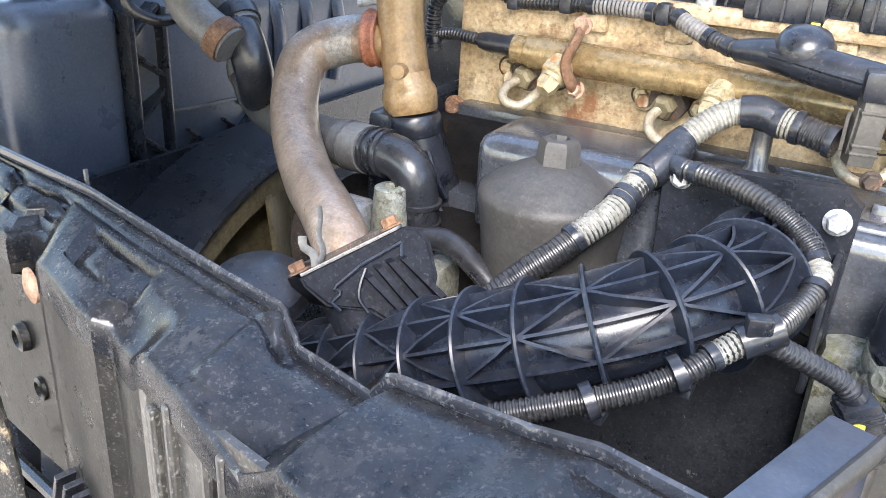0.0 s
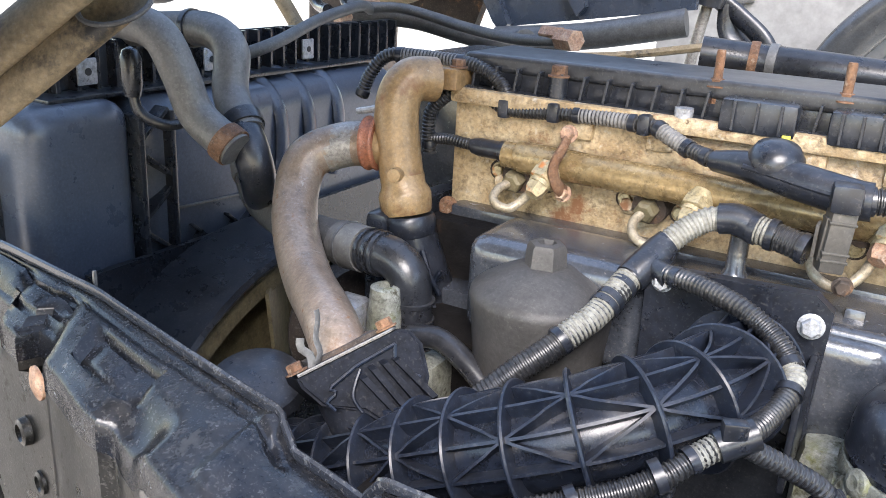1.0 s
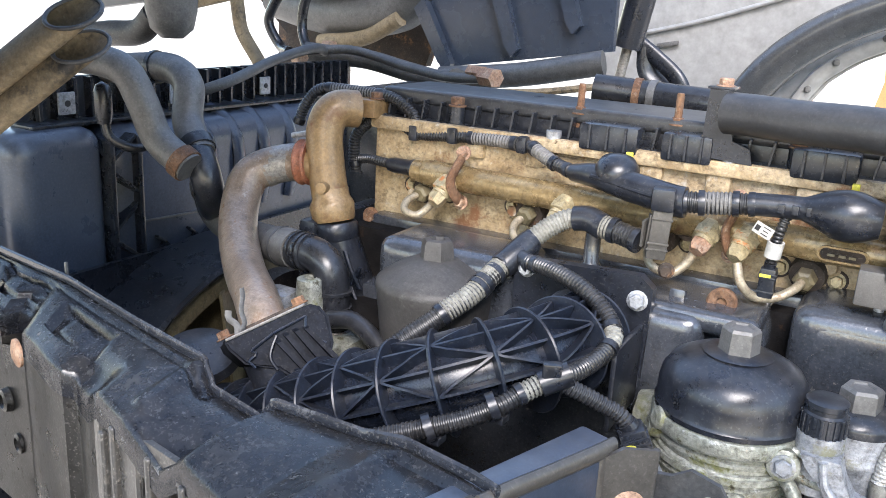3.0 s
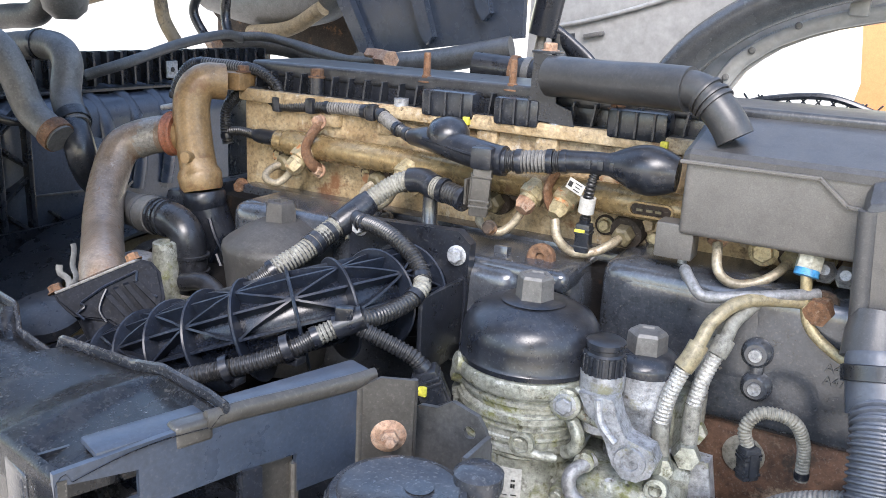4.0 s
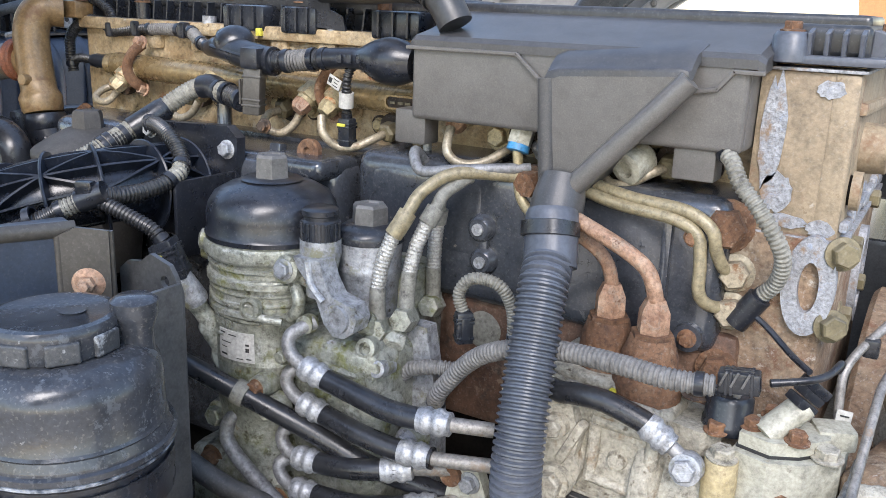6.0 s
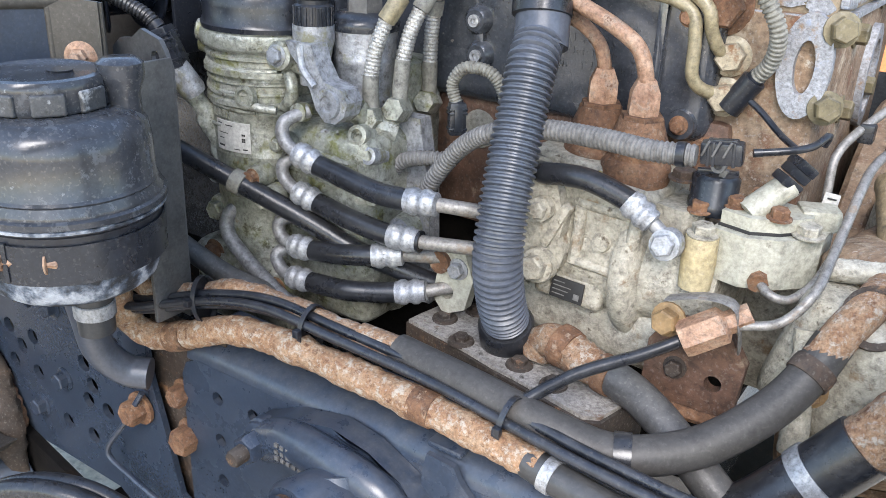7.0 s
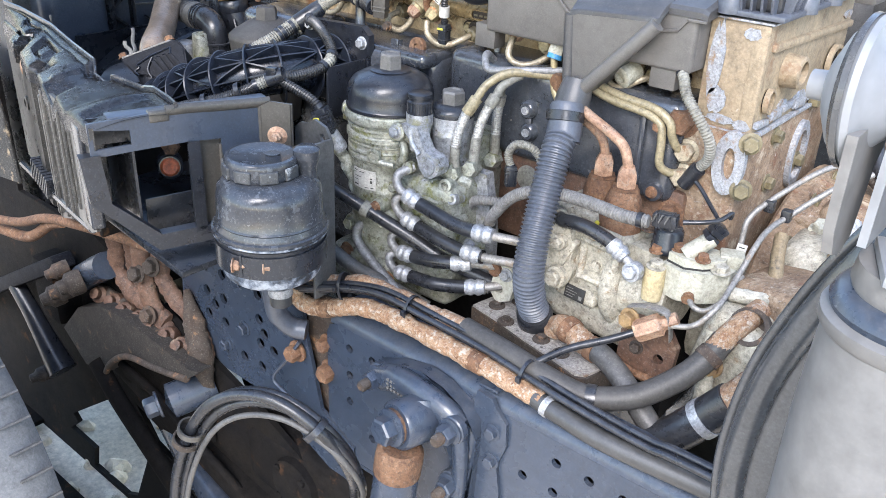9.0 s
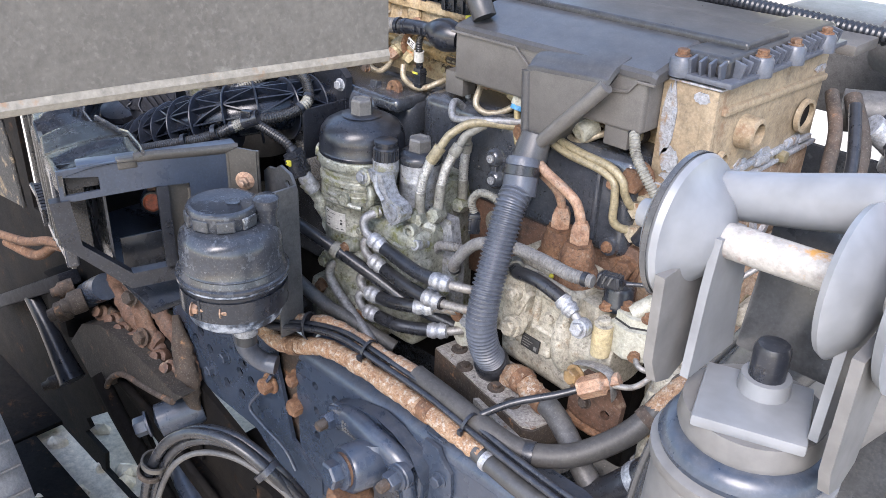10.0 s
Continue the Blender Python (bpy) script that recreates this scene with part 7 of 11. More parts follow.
for nm, c, r, mt, lb in (
    ("copper_fuel_pipe", [(0.463, 0.742, 1.190), (0.462, 0.740, 1.208), (0.456, 0.736, 1.226), (0.439, 0.731, 1.242), (0.415, 0.735, 1.248)], 0.0068, M_COPPER, "rusty copper-coloured fuel pipe rising behind the duct"),
    ("copper_fuel_pipe", [(0.513, 0.722, 1.190), (0.512, 0.719, 1.208), (0.503, 0.718, 1.229), (0.482, 0.716, 1.244), (0.450, 0.716, 1.258), (0.410, 0.73, 1.268)], 0.0075, M_COPPER, "flaking copper-coloured fuel pipe"),
    ("gold_fuel_pipe", [(0.40, 0.765, 1.292), (0.415, 0.762, 1.286), (0.453, 0.762, 1.276), (0.510, 0.761, 1.270), (0.534, 0.760, 1.258), (0.540, 0.758, 1.232), (0.542, 0.757, 1.205), (0.550, 0.765, 1.192), (0.562, 0.782, 1.186)], 0.0062, M_TANPIPE, "gold-painted steel fuel pipe with two bends"),
    ("gold_fuel_pipe", [(0.40, 0.772, 1.298), (0.425, 0.768, 1.291), (0.468, 0.766, 1.283), (0.520, 0.763, 1.279), (0.546, 0.762, 1.265), (0.552, 0.764, 1.245), (0.559, 0.772, 1.228), (0.566, 0.785, 1.222)], 0.0062, M_TANPIPE, "gold-painted steel fuel pipe with two bends"),
    ("orange_fuel_pipe", [(0.336, 0.776, 1.314), (0.339, 0.774, 1.296), (0.341, 0.772, 1.280), (0.349, 0.768, 1.262), (0.369, 0.760, 1.248), (0.40, 0.745, 1.238)], 0.0055, M_BRASS, "orange-rusted fuel pipe below a blue fitting"),
    ("grey_vent_pipe", [(0.222, 0.780, 1.285), (0.224, 0.755, 1.302), (0.236, 0.735, 1.296), (0.252, 0.726, 1.287), (0.29, 0.735, 1.292), (0.35, 0.78, 1.295)], 0.0058, M_GREYTUBE, "dull grey vent pipe bent over the cover"),
):
    t = thing(nm, c[2], lb, "fuel pipe")
    part("tube", sweep(c, r, 12, 0.004), mt, t)
t = thing("blue_ring_fitting", (0.334, 0.782, 1.31), "pale union fitting with a blue ring", "fitting")
part("nut", lathe([(0, 0), (0.013, 0), (0.013, 0.02), (0, 0.02)], along((0.338, 0.786, 1.337), (0.335, 0.776, 1.310)), 6), M_PALEGREEN, t, smooth=25)
part("blue_ring", lathe([(0.006, 0), (0.0118, 0), (0.0122, 0.007), (0.008, 0.008)], along((0.3362, 0.779, 1.3185), (0.335, 0.774, 1.305)), 18), M_BLUE, t, "blue plastic ring")
t = thing("rusty_banjo", (0.355, 0.775, 1.27), "rusty banjo union on the gold pipe", "fitting")
part("nut", lathe([(0, 0), (0.014, 0), (0.014, 0.03), (0, 0.03)], along((0.358, 0.792, 1.283), (0.352, 0.762, 1.280)), 6), M_RUST, t, smooth=25)
part("washer", lathe([(0, 0), (0.017, 0), (0.017, 0.005), (0, 0.005)], along((0.356, 0.784, 1.283), (0.352, 0.762, 1.280)), 18), M_DARKRUST, t)
t = thing("hex_plug", (0.455, 0.78, 1.30), "pale round plug with a hexagon socket", "plug")
part("plug", lathe([(0, 0), (0.017, 0), (0.017, 0.028), (0.013, 0.030), (0.009, 0.030), (0.009, 0.022), (0, 0.022)], along((0.462, 0.80, 1.318), (0.452, 0.77, 1.306)), 24), M_PALEGREEN, t)
BRAIDS = [
    [(0.247, 0.660, 1.130), (0.240, 0.664, 1.168), (0.247, 0.670, 1.215), (0.259, 0.681, 1.244), (0.267, 0.700, 1.270), (0.285, 0.722, 1.287), (0.318, 0.762, 1.292), (0.352, 0.785, 1.283)],
    [(0.266, 0.679, 1.140), (0.264, 0.688, 1.191), (0.271, 0.695, 1.226), (0.280, 0.705, 1.251), (0.287, 0.722, 1.274), (0.30, 0.75, 1.285)],
    [(0.258, 0.745, 1.135), (0.258, 0.745, 1.196), (0.262, 0.745, 1.239), (0.272, 0.742, 1.270), (0.292, 0.75, 1.282)],
]
for k, c in enumerate(BRAIDS):
    t = thing("braided_fuel_line", c[1], "gold fuel pipe ending in a braided steel hose and union nut", "fuel line", group="braided fuel lines")
    L = curve_points(c, 0.002)
    n = len(L)
    f0, f1 = (0.16, 0.36) if k == 0 else (0.28, 0.58)
    tube_m = M_TANPIPE if k == 0 else M_CONDUITPALE
    part("upper_tube", sweep([L[int(n * s)] for s in (f1, f1 + 0.1, f1 + 0.2, f1 + 0.35, 0.97)], 0.0068, 12), tube_m, t)
    part("lower_sleeve", sweep([L[0], L[int(n * f0 * 0.5)], L[int(n * f0)]], 0.0085, 14), M_CONDUITPALE, t)
    part("braid", sweep([L[int(n * f0)], L[int(n * (f0 + f1) / 2)], L[int(n * f1)]], 0.0082, 14, ridge=(0.004, 0.0007)), M_BRAID, t, "braided steel sleeve")
    part("collar", sweep([L[int(n * f1)], L[int(n * (f1 + 0.05))], L[int(n * (f1 + 0.10))]], 0.0098, 14), tube_m, t)
    p = Vector(c[0])
    part("union_nut", lathe([(0, -0.014), (0.014, -0.014), (0.0145, 0.0), (0.012, 0.012), (0, 0.012)], along(p + Vector((0, -0.004, 0)), p + Vector((0.25, -1, 0.2))), 6), M_ALU, t, smooth=25)

# steel lines at the rear
for c in ([(0.76, 0.92, 1.225), (0.727, 0.880, 1.209), (0.692, 0.825, 1.176), (0.674, 0.792, 1.150), (0.674, 0.779, 1.118), (0.679, 0.762, 1.055), (0.671, 0.738, 1.038), (0.635, 0.698, 1.049)],
          [(0.79, 0.91, 1.215), (0.755, 0.87, 1.195), (0.715, 0.815, 1.155), (0.706, 0.782, 1.145), (0.704, 0.750, 1.131), (0.701, 0.700, 1.089), (0.699, 0.660, 1.068), (0.682, 0.640, 1.044), (0.652, 0.632, 1.034)]):
    t = thing("steel_fuel_line", c[4], "bare steel fuel line clipped beside the pump", "fuel line", group="steel fuel lines")
    part("tube", sweep(c, 0.0042, 10, 0.004), M_STEEL, t)
t = thing("line_tag", (0.681, 0.766, 1.105), "small white tag wrapped on the fuel line", "tag")
part("tag", box((0.680, 0.768, 1.112), (0.014, 0.003, 0.013), 0.0008, pose(0, 0, 0, -10, 8, 20)), M_WHITE, t)
part("print_bar", box((0.681, 0.7662, 1.114), (0.008, 0.0006, 0.0014), 0, pose(0, 0, 0, -10, 8, 20)), M_INK, t, smooth=0)
for p in ((0.690, 0.818, 1.165), (0.715, 0.818, 1.158)):
    t = thing("line_clip", p, "black rubber clip holding the fuel lines", "clip", group="line clips")
    part("clip", box(p, (0.014, 0.014, 0.018), 0.003), M_RUBBER, t)

# coupling on the bracket below the pump
t = thing("copper_coupling", (0.635, 0.628, 1.01), "copper-coloured hexagon coupling in a bent steel bracket", "coupling")
a, b = Vector((0.612, 0.617, 1.014)), Vector((0.652, 0.636, 1.040))
part("coupling", lathe([(0, 0), (0.015, 0), (0.016, 0.004), (0.016, 0.036), (0.010, 0.040), (0.010, 0.06), (0, 0.06)], along(a, b), 6), M_COPPER, t, smooth=25)
br = part("bracket", sweep([(0.590, 0.634, 1.040), (0.62, 0.632, 1.052), (0.645, 0.632, 1.052), (0.652, 0.634, 1.035), (0.655, 0.638, 1.01)], 0.009, 8, flat=(0.16, 1.0)), M_STEEL, t)
bolt((0.596, 0.628, 1.024), (-0.1, -1, 0.1), 0.020, M_OCHRE, t, h=0.016)
c = [(0.618, 0.619, 1.018), (0.59, 0.592, 1.004), (0.55, 0.550, 0.990), (0.524, 0.510, 0.974), (0.51, 0.492, 0.962)]
t = thing("coupling_air_line", c[2], "thin black plastic line from coupling to the rail bundle", "air line")
part("tube", sweep(c, 0.0055, 10), M_RUBBER, t)


# engine mount below the duct
def engine_mount():
    t = thing("engine_mount", (0.45, 0.65, 0.85), "grey-brown crusted engine mount block beside the rail", "engine mount")
    top = [(0.319, 0.628), (0.332, 0.700), (0.470, 0.690), (0.580, 0.648), (0.564, 0.582), (0.550, 0.575), (0.440, 0.600)]
    part("block", plate(top, [], 0.060, Matrix.Translation((0, 0, 0.868))), M_DARKRUST, t, smooth=30)
    crust = plate([(x + (0.45 - x) * 0.02, y + (0.64 - y) * 0.06) for x, y in top], [], 0.004, Matrix.Translation((0, 0, 0.9285)))
    bmesh.ops.subdivide_edges(crust, edges=crust.edges[:], cuts=3, use_grid_fill=True)
    for v in crust.verts:
        v.co.z += 0.0016 * noise.noise(v.co * 60)
    part("top_crust", crust, M_CRUST, t, "grey crusted top face", smooth=50)
    part("front_ledge", plate([(0.440, 0.592), (0.560, 0.560), (0.575, 0.580), (0.460, 0.618)], [], 0.030, Matrix.Translation((0, 0, 0.884))), M_CRUST, t)
    part("pad", plate([(0.470, 0.580), (0.575, 0.550), (0.600, 0.640), (0.560, 0.66)], [], 0.040, Matrix.Translation((0, 0, 0.845))), M_RUBBER, t, "black rubber pad")
    for x, y in ((0.352, 0.652), (0.392, 0.622), (0.462, 0.618), (0.505, 0.606), (0.372, 0.688)):
        part("bolt_washer", lathe([(0, 0), (0.014, 0), (0.013, 0.003), (0, 0.003)], Matrix.Translation((x, y, 0.932)), 18), M_DARKRUST, t)
        bolt((x, y, 0.934), (0, 0, 1), 0.014, M_DARKRUST, t, h=0.007)
    part("rusty_elbow", sweep([(0.470, 0.642, 0.940), (0.478, 0.640, 0.956), (0.496, 0.632, 0.962), (0.520, 0.626, 0.958), (0.545, 0.622, 0.954)], 0.017, 16, scab=0.18), M_RUSTPIPE, t, "rust-scabbed pipe elbow")
    part("elbow_collar", lathe([(0, 0), (0.021, 0), (0.022, 0.008), (0.020, 0.018), (0, 0.018)], along((0.494, 0.633, 0.962), (0.53, 0.625, 0.958)), 10), M_RUST, t)


engine_mount()
t = thing("cross_hose", (0.57, 0.62, 0.93), "dusty dark rubber hose passing under the coupling", "hose")
c = [(0.540, 0.624, 0.954), (0.572, 0.616, 0.952), (0.61, 0.60, 0.943), (0.655, 0.58, 0.922), (0.70, 0.57, 0.89)]
part("hose", sweep(c, 0.0165, 16), M_GREYRUBBER, t)
band(c, 0.06, 0.014, 0.0185, M_RUST, t, "clamp_band", "rusty clamp band")
t = thing("rear_casting", (0.72, 0.70, 0.93), "pale crusted casting behind the coolant hose", "casting")
part("body", box((0.735, 0.72, 0.995), (0.10, 0.12, 0.13), 0.025, pose(0, 0, 0, 0, 15, -20), 3), M_PUMP, t)
part("upper", box((0.76, 0.76, 1.06), (0.12, 0.12, 0.07), 0.02, pose(0, 0, 0, 0, -10, -15), 3), M_HEADREAR, t)
part("port", lathe([(0.010, 0), (0.026, 0), (0.026, 0.03), (0.02, 0.03), (0.018, 0.01), (0, 0.01)], along((0.745, 0.685, 1.045), (0.748, 0.60, 1.10)), 20), M_DARKRUST, t)
part("port_rim", lathe([(0.020, 0), (0.030, 0), (0.030, 0.006), (0.020, 0.006), (0.020, 0)], along((0.745, 0.688, 1.040), (0.748, 0.60, 1.10)), 22), M_PUMP, t)
for p, q, r in (((0.700, 0.672, 1.03), (0.712, 0.640, 0.93), 0.012), ((0.765, 0.700, 1.05), (0.782, 0.650, 0.94), 0.014), ((0.70, 0.70, 1.075), (0.80, 0.72, 1.085), 0.010)):
    part("rib", sweep([p, (Vector(p) + Vector(q)) / 2, q], r, 12, scab=0.15), M_PUMP, t)
bolt((0.712, 0.655, 0.985), (0.1, -1, 0.2), 0.020, M_OCHRE, t)
t = thing("bell_housing", (0.95, 1.12, 0.80), "pale dirty cast bell housing behind the engine", "casting")
part("body", box((0.98, 1.17, 0.955), (0.56, 0.72, 0.31), 0.05, pose(0, 0, 0, 0, 2, 0), 4), M_PUMP, t)
part("shoulder", box((0.80, 1.18, 1.10), (0.16, 0.50, 0.07), 0.025, pose(0, 0, 0, 0, 10, 0), 3), M_HEADREAR, t)
for y in (0.98, 1.12, 1.28):
    part("cast_rib", box((0.99, y, 1.115), (0.44, 0.014, 0.022), 0.005), M_PUMP, t)
for p in ((0.745, 0.90, 1.115), (0.80, 0.875, 1.115), (0.90, 0.86, 1.112)):
    bolt(p, (0.1, -0.3, 1), 0.024, M_PALEGREEN, t)
t = thing("rear_black_hose", (0.80, 1.02, 1.2), "black rubber hose dropping behind the rear flange", "hose")
part("hose", sweep([(0.70, 1.16, 1.33), (0.735, 1.10, 1.27), (0.76, 1.04, 1.21), (0.80, 1.00, 1.165), (0.88, 0.98, 1.14)], 0.010, 12), M_RUBBER, t)
t = thing("rear_black_hose", (0.84, 1.06, 1.2), "black rubber hose running down to the bell housing", "hose")
part("hose", sweep([(0.72, 1.24, 1.32), (0.775, 1.16, 1.26), (0.82, 1.10, 1.20), (0.85, 1.06, 1.13)], 0.012, 12), M_RUBBER, t)
t = thing("bell_housing_rib", (0.76, 0.80, 1.02), "tan-stained ribs on the bell housing behind the lines", "casting", group="bell housing ribs")
part("rib", sweep([(0.716, 0.815, 1.125), (0.726, 0.785, 1.105), (0.742, 0.757, 1.07), (0.765, 0.745, 1.02), (0.79, 0.735, 0.97)], 0.014, 14, flat=(1.0, 0.7), scab=0.1), M_TAN, t)
t = thing("bell_housing_rib", (0.83, 0.85, 1.02), "tan-stained ribs on the bell housing behind the lines", "casting", group="bell housing ribs")
part("rib", sweep([(0.775, 0.86, 1.175), (0.785, 0.83, 1.145), (0.800, 0.80, 1.08), (0.83, 0.80, 1.0)], 0.013, 14, flat=(1.0, 0.7), scab=0.1), M_TAN, t)
part("paint_dab", sweep([(0.787, 0.868, 1.155), (0.792, 0.852, 1.14), (0.796, 0.838, 1.12)], 0.015, 12), M_FLAKE, t, "white paint dab")
c = [(0.655, 0.560, 0.87), (0.70, 0.575, 0.905), (0.735, 0.590, 0.945), (0.765, 0.60, 0.985), (0.80, 0.62, 1.03)]
t = thing("lower_coolant_hose", c[1], "thick black coolant hose with a bright clamp on a rusty pipe", "hose")
part("hose", sweep(c[:4], 0.026, 20), M_RUBBER, t)
band(c[:4], 0.72, 0.014, 0.0275, M_ZINC, t, "clamp_band", "bright clamp band")
part("rusty_pipe", sweep(c[2:], 0.023, 18, scab=0.06), M_RUSTPIPE, t)
t = thing("rust_shield", (0.61, 0.66, 0.97), "rusty sheet below the pump coupling", "sheet")
part("sheet", plate([(0.570, 0.930), (0.655, 0.925), (0.660, 0.985), (0.640, 1.015), (0.590, 1.012), (0.572, 0.985)], [circle(0.635, 0.960, 0.008)], 0.012, Matrix.Translation((0, 0.655, 0)) @ XZ), M_BROWN, t, smooth=30)
part("bent_lip", sweep([(0.572, 0.652, 0.930), (0.61, 0.648, 0.926), (0.655, 0.652, 0.926)], 0.006, 8, scab=0.2), M_RUST, t)
bolt((0.600, 0.655, 0.965), (0, -1, 0.1), 0.014, M_DARKRUST, t)


# ---- big corrugated duct ----
def duct():
    t = thing("breather_duct", (0.43, 0.62, 0.92), "blue-grey corrugated rubber breather duct", "duct")
    c = [(0.413, 0.704, 1.240), (0.420, 0.682, 1.225), (0.424, 0.665, 1.205), (0.430, 0.637, 1.147), (0.437, 0.610, 1.091), (0.440, 0.600, 1.044), (0.440, 0.612, 0.998), (0.436, 0.632, 0.968)]
    part("corrugated_hose", sweep(c, 0.0236, 26, ridge=(0.0062, 0.003)), M_DUCT, t)
    part("lower_sleeve", lathe([(0, 0), (0.026, 0), (0.028, 0.006), (0.028, 0.038), (0.025, 0.042), (0, 0.042)], along((0.429, 0.652, 0.930), (0.437, 0.630, 0.970)), 26), M_RUBBER, t)
    part("upper_sleeve", lathe([(0, 0), (0.0255, 0), (0.0255, 0.05), (0.0235, 0.055), (0, 0.055)], along((0.419, 0.690, 1.222), (0.408, 0.712, 1.275)), 26), M_DUCT, t)
    part("clamp_band", lathe([(0.025, 0), (0.0282, 0.001), (0.0282, 0.014), (0.025, 0.015)], along((0.4125, 0.700, 1.248), (0.406, 0.713, 1.285)), 26), M_RUBBER, t)


duct()


def grey_cover():
    t = thing("engine_noise_cover", (0.38, 0.86, 1.33), "dark grey plastic engine cover box with a moulded funnel", "engine cover")
    m = basis((0.209, 0.765, 0), (0.36, 0.008, 0), (0, 1, 0))
    # front wall with a stepped seam
    part("lower_front", box((0.385, 0.776, 1.376), (0.352, 0.022, 0.082), 0.006, seg=3), M_GREYPLASTIC, t)
    part("body", box((0.39, 0.845, 1.376), (0.345, 0.14, 0.080), 0.006), M_GREYPLASTIC, t)
    top = bmesh.new()
    prof = [(0.763, 1.411), (0.763, 1.419), (0.768, 1.424), (0.80, 1.431), (0.842, 1.445), (0.87, 1.450), (0.97, 1.449), (0.97, 1.440), (0.80, 1.415)]
    for x in (0.205, 0.212, 0.567, 0.573):
        for k, (y, z) in enumerate(prof):
            ins = 0.004 if x in (0.205, 0.573) else 0
            top.verts.new((x, y + ins, z - ins))
    top.verts.ensure_lookup_table()
    n = len(prof)
    for j in range(3):
        for k in range(n):
            top.faces.new([top.verts[j * n + k], top.verts[j * n + (k + 1) % n], top.verts[(j + 1) * n + (k + 1) % n], top.verts[(j + 1) * n + k]])
    top.faces.new([top.verts[k] for k in range(n)])
    top.faces.new([top.verts[3 * n + k] for k in range(n)])
    lid = part("lid", top, M_COVERSHADE, t, "sloping lid, its shade put into a darker grey", smooth=25)
    for pts in ([(0.205, 0.7625, 1.411), (0.335, 0.7625, 1.411), (0.362, 0.7625, 1.388), (0.385, 0.7625, 1.386)], [(0.50, 0.7625, 1.386), (0.535, 0.7625, 1.392), (0.548, 0.7625, 1.408), (0.573, 0.7625, 1.408)]):
        path = []
        for a, b in zip(pts, pts[1:]):
            a, b = Vector(a), Vector(b)
            part("seam_bead", box((a + b) / 2, ((b - a).length + 0.003, 0.004, 0.004), 0.001, pose(0, 0, 0, 0, -math.degrees(math.atan2(b.z - a.z, b.x - a.x)), 0)), M_GREYPLASTIC, lid, smooth=0)
    # funnel: a flat wedge that narrows to the duct
    wedge = [(0.387, 1.280), (0.379, 1.340), (0.376, 1.388), (0.381, 1.399), (0.392, 1.403), (0.450, 1.407), (0.508, 1.411), (0.517, 1.408), (0.519, 1.400), (0.47, 1.343), (0.424, 1.286)]
    cx, cz = 0.44, 1.36
    fb = bmesh.new()
    rings = []
    for grow, y, rise in ((0.93, 0.7335, 0.0), (0.98, 0.7355, 0.0), (1.0, 0.7400, 0.0), (1.0, 0.7460, 0.006), (1.0, 0.7560, 0.013), (1.0, 0.790, 0.022)):
        rings.append([fb.verts.new((cx + (x - cx) * grow, y, cz + (z - cz) * grow + (rise if z > 1.38 else 0))) for x, z in wedge])
    n = len(wedge)
    for a, b in zip(rings, rings[1:]):
        for k in range(n):
            fb.faces.new((a[k], a[(k + 1) % n], b[(k + 1) % n], b[k]))
    fb.faces.new(rings[0])
    fb.faces.new(rings[-1])
    # Funnel sides take the shaded grey, the front face the lighter lit one.
    fun = part("funnel", fb, M_COVERSHADE, t, "moulded funnel")
    face = bmesh.new()
    f0 = [face.verts.new((cx + (x - cx) * 0.925, 0.7330, cz - 0.004 + (z - cz) * 0.90)) for x, z in wedge]
    f1 = [face.verts.new(v.co + Vector((0, 0.003, 0))) for v in f0]
    face.faces.new(f0)
    for k in range(n):
        face.faces.new((f0[k], f0[(k + 1) % n], f1[(k + 1) % n], f1[k]))
    part("front_face", face, M_GREYPLASTIC, fun, "flat warm grey front face")
    # Lighter grey paints the highlight along this edge.
    part("funnel_fin", sweep([(0.412, 0.731, 1.285), (0.440, 0.731, 1.316), (0.480, 0.731, 1.358), (0.518, 0.735, 1.400)], 0.0105, 14), M_GREYPLASTIC, t, "raised round edge of the funnel")
    part("funnel_side", sweep([(0.391, 0.736, 1.275), (0.386, 0.737, 1.33), (0.381, 0.738, 1.392)], 0.009, 12), M_COVERSHADE, t)
    part("funnel_neck", lathe([(0.020, 0), (0.0265, 0.002), (0.0255, 0.025), (0.022, 0.045), (0, 0.05)], along((0.406, 0.722, 1.258), (0.404, 0.742, 1.30)), 26), M_COVERSHADE, t)
    for x in (0.205, 0.520):
        part("foot", box((x, 0.785, 1.325), (0.04, 0.03, 0.038), 0.003), M_GREYPLASTIC, t)
    part("foot_stud", lathe([(0, 1.268), (0.005, 1.268), (0.005, 1.31), (0, 1.31)], Matrix.Translation((0.21, 0.80, 0)), 10), M_ZINC, t)
    return t


grey_cover()

t = thing("grey_sleeve_hose", (0.10, 0.81, 1.45), "thick matt grey foam-sleeved breather hose with an elbow", "hose")
c = [(0.020, 0.850, 1.476), (0.05, 0.842, 1.477), (0.10, 0.826, 1.477), (0.160, 0.808, 1.479), (0.195, 0.799, 1.479)]
part("sleeve", sweep(c, 0.0235, 22), M_SLEEVE, t)
c2 = [(0.186, 0.800, 1.481), (0.207, 0.796, 1.478), (0.226, 0.791, 1.465), (0.240, 0.788, 1.450), (0.249, 0.787, 1.436)]
part("elbow", sweep(c2, 0.0190, 20), M_SLEEVE, t)
for s in (0.36, 0.44, 0.52):
    band(c2, s, 0.004, 0.0215, M_SLEEVE, t, "ridge")
t = thing("sleeve_bracket", (0.01, 0.85, 1.43), "black sheet steel bracket holding the sleeve", "bracket")
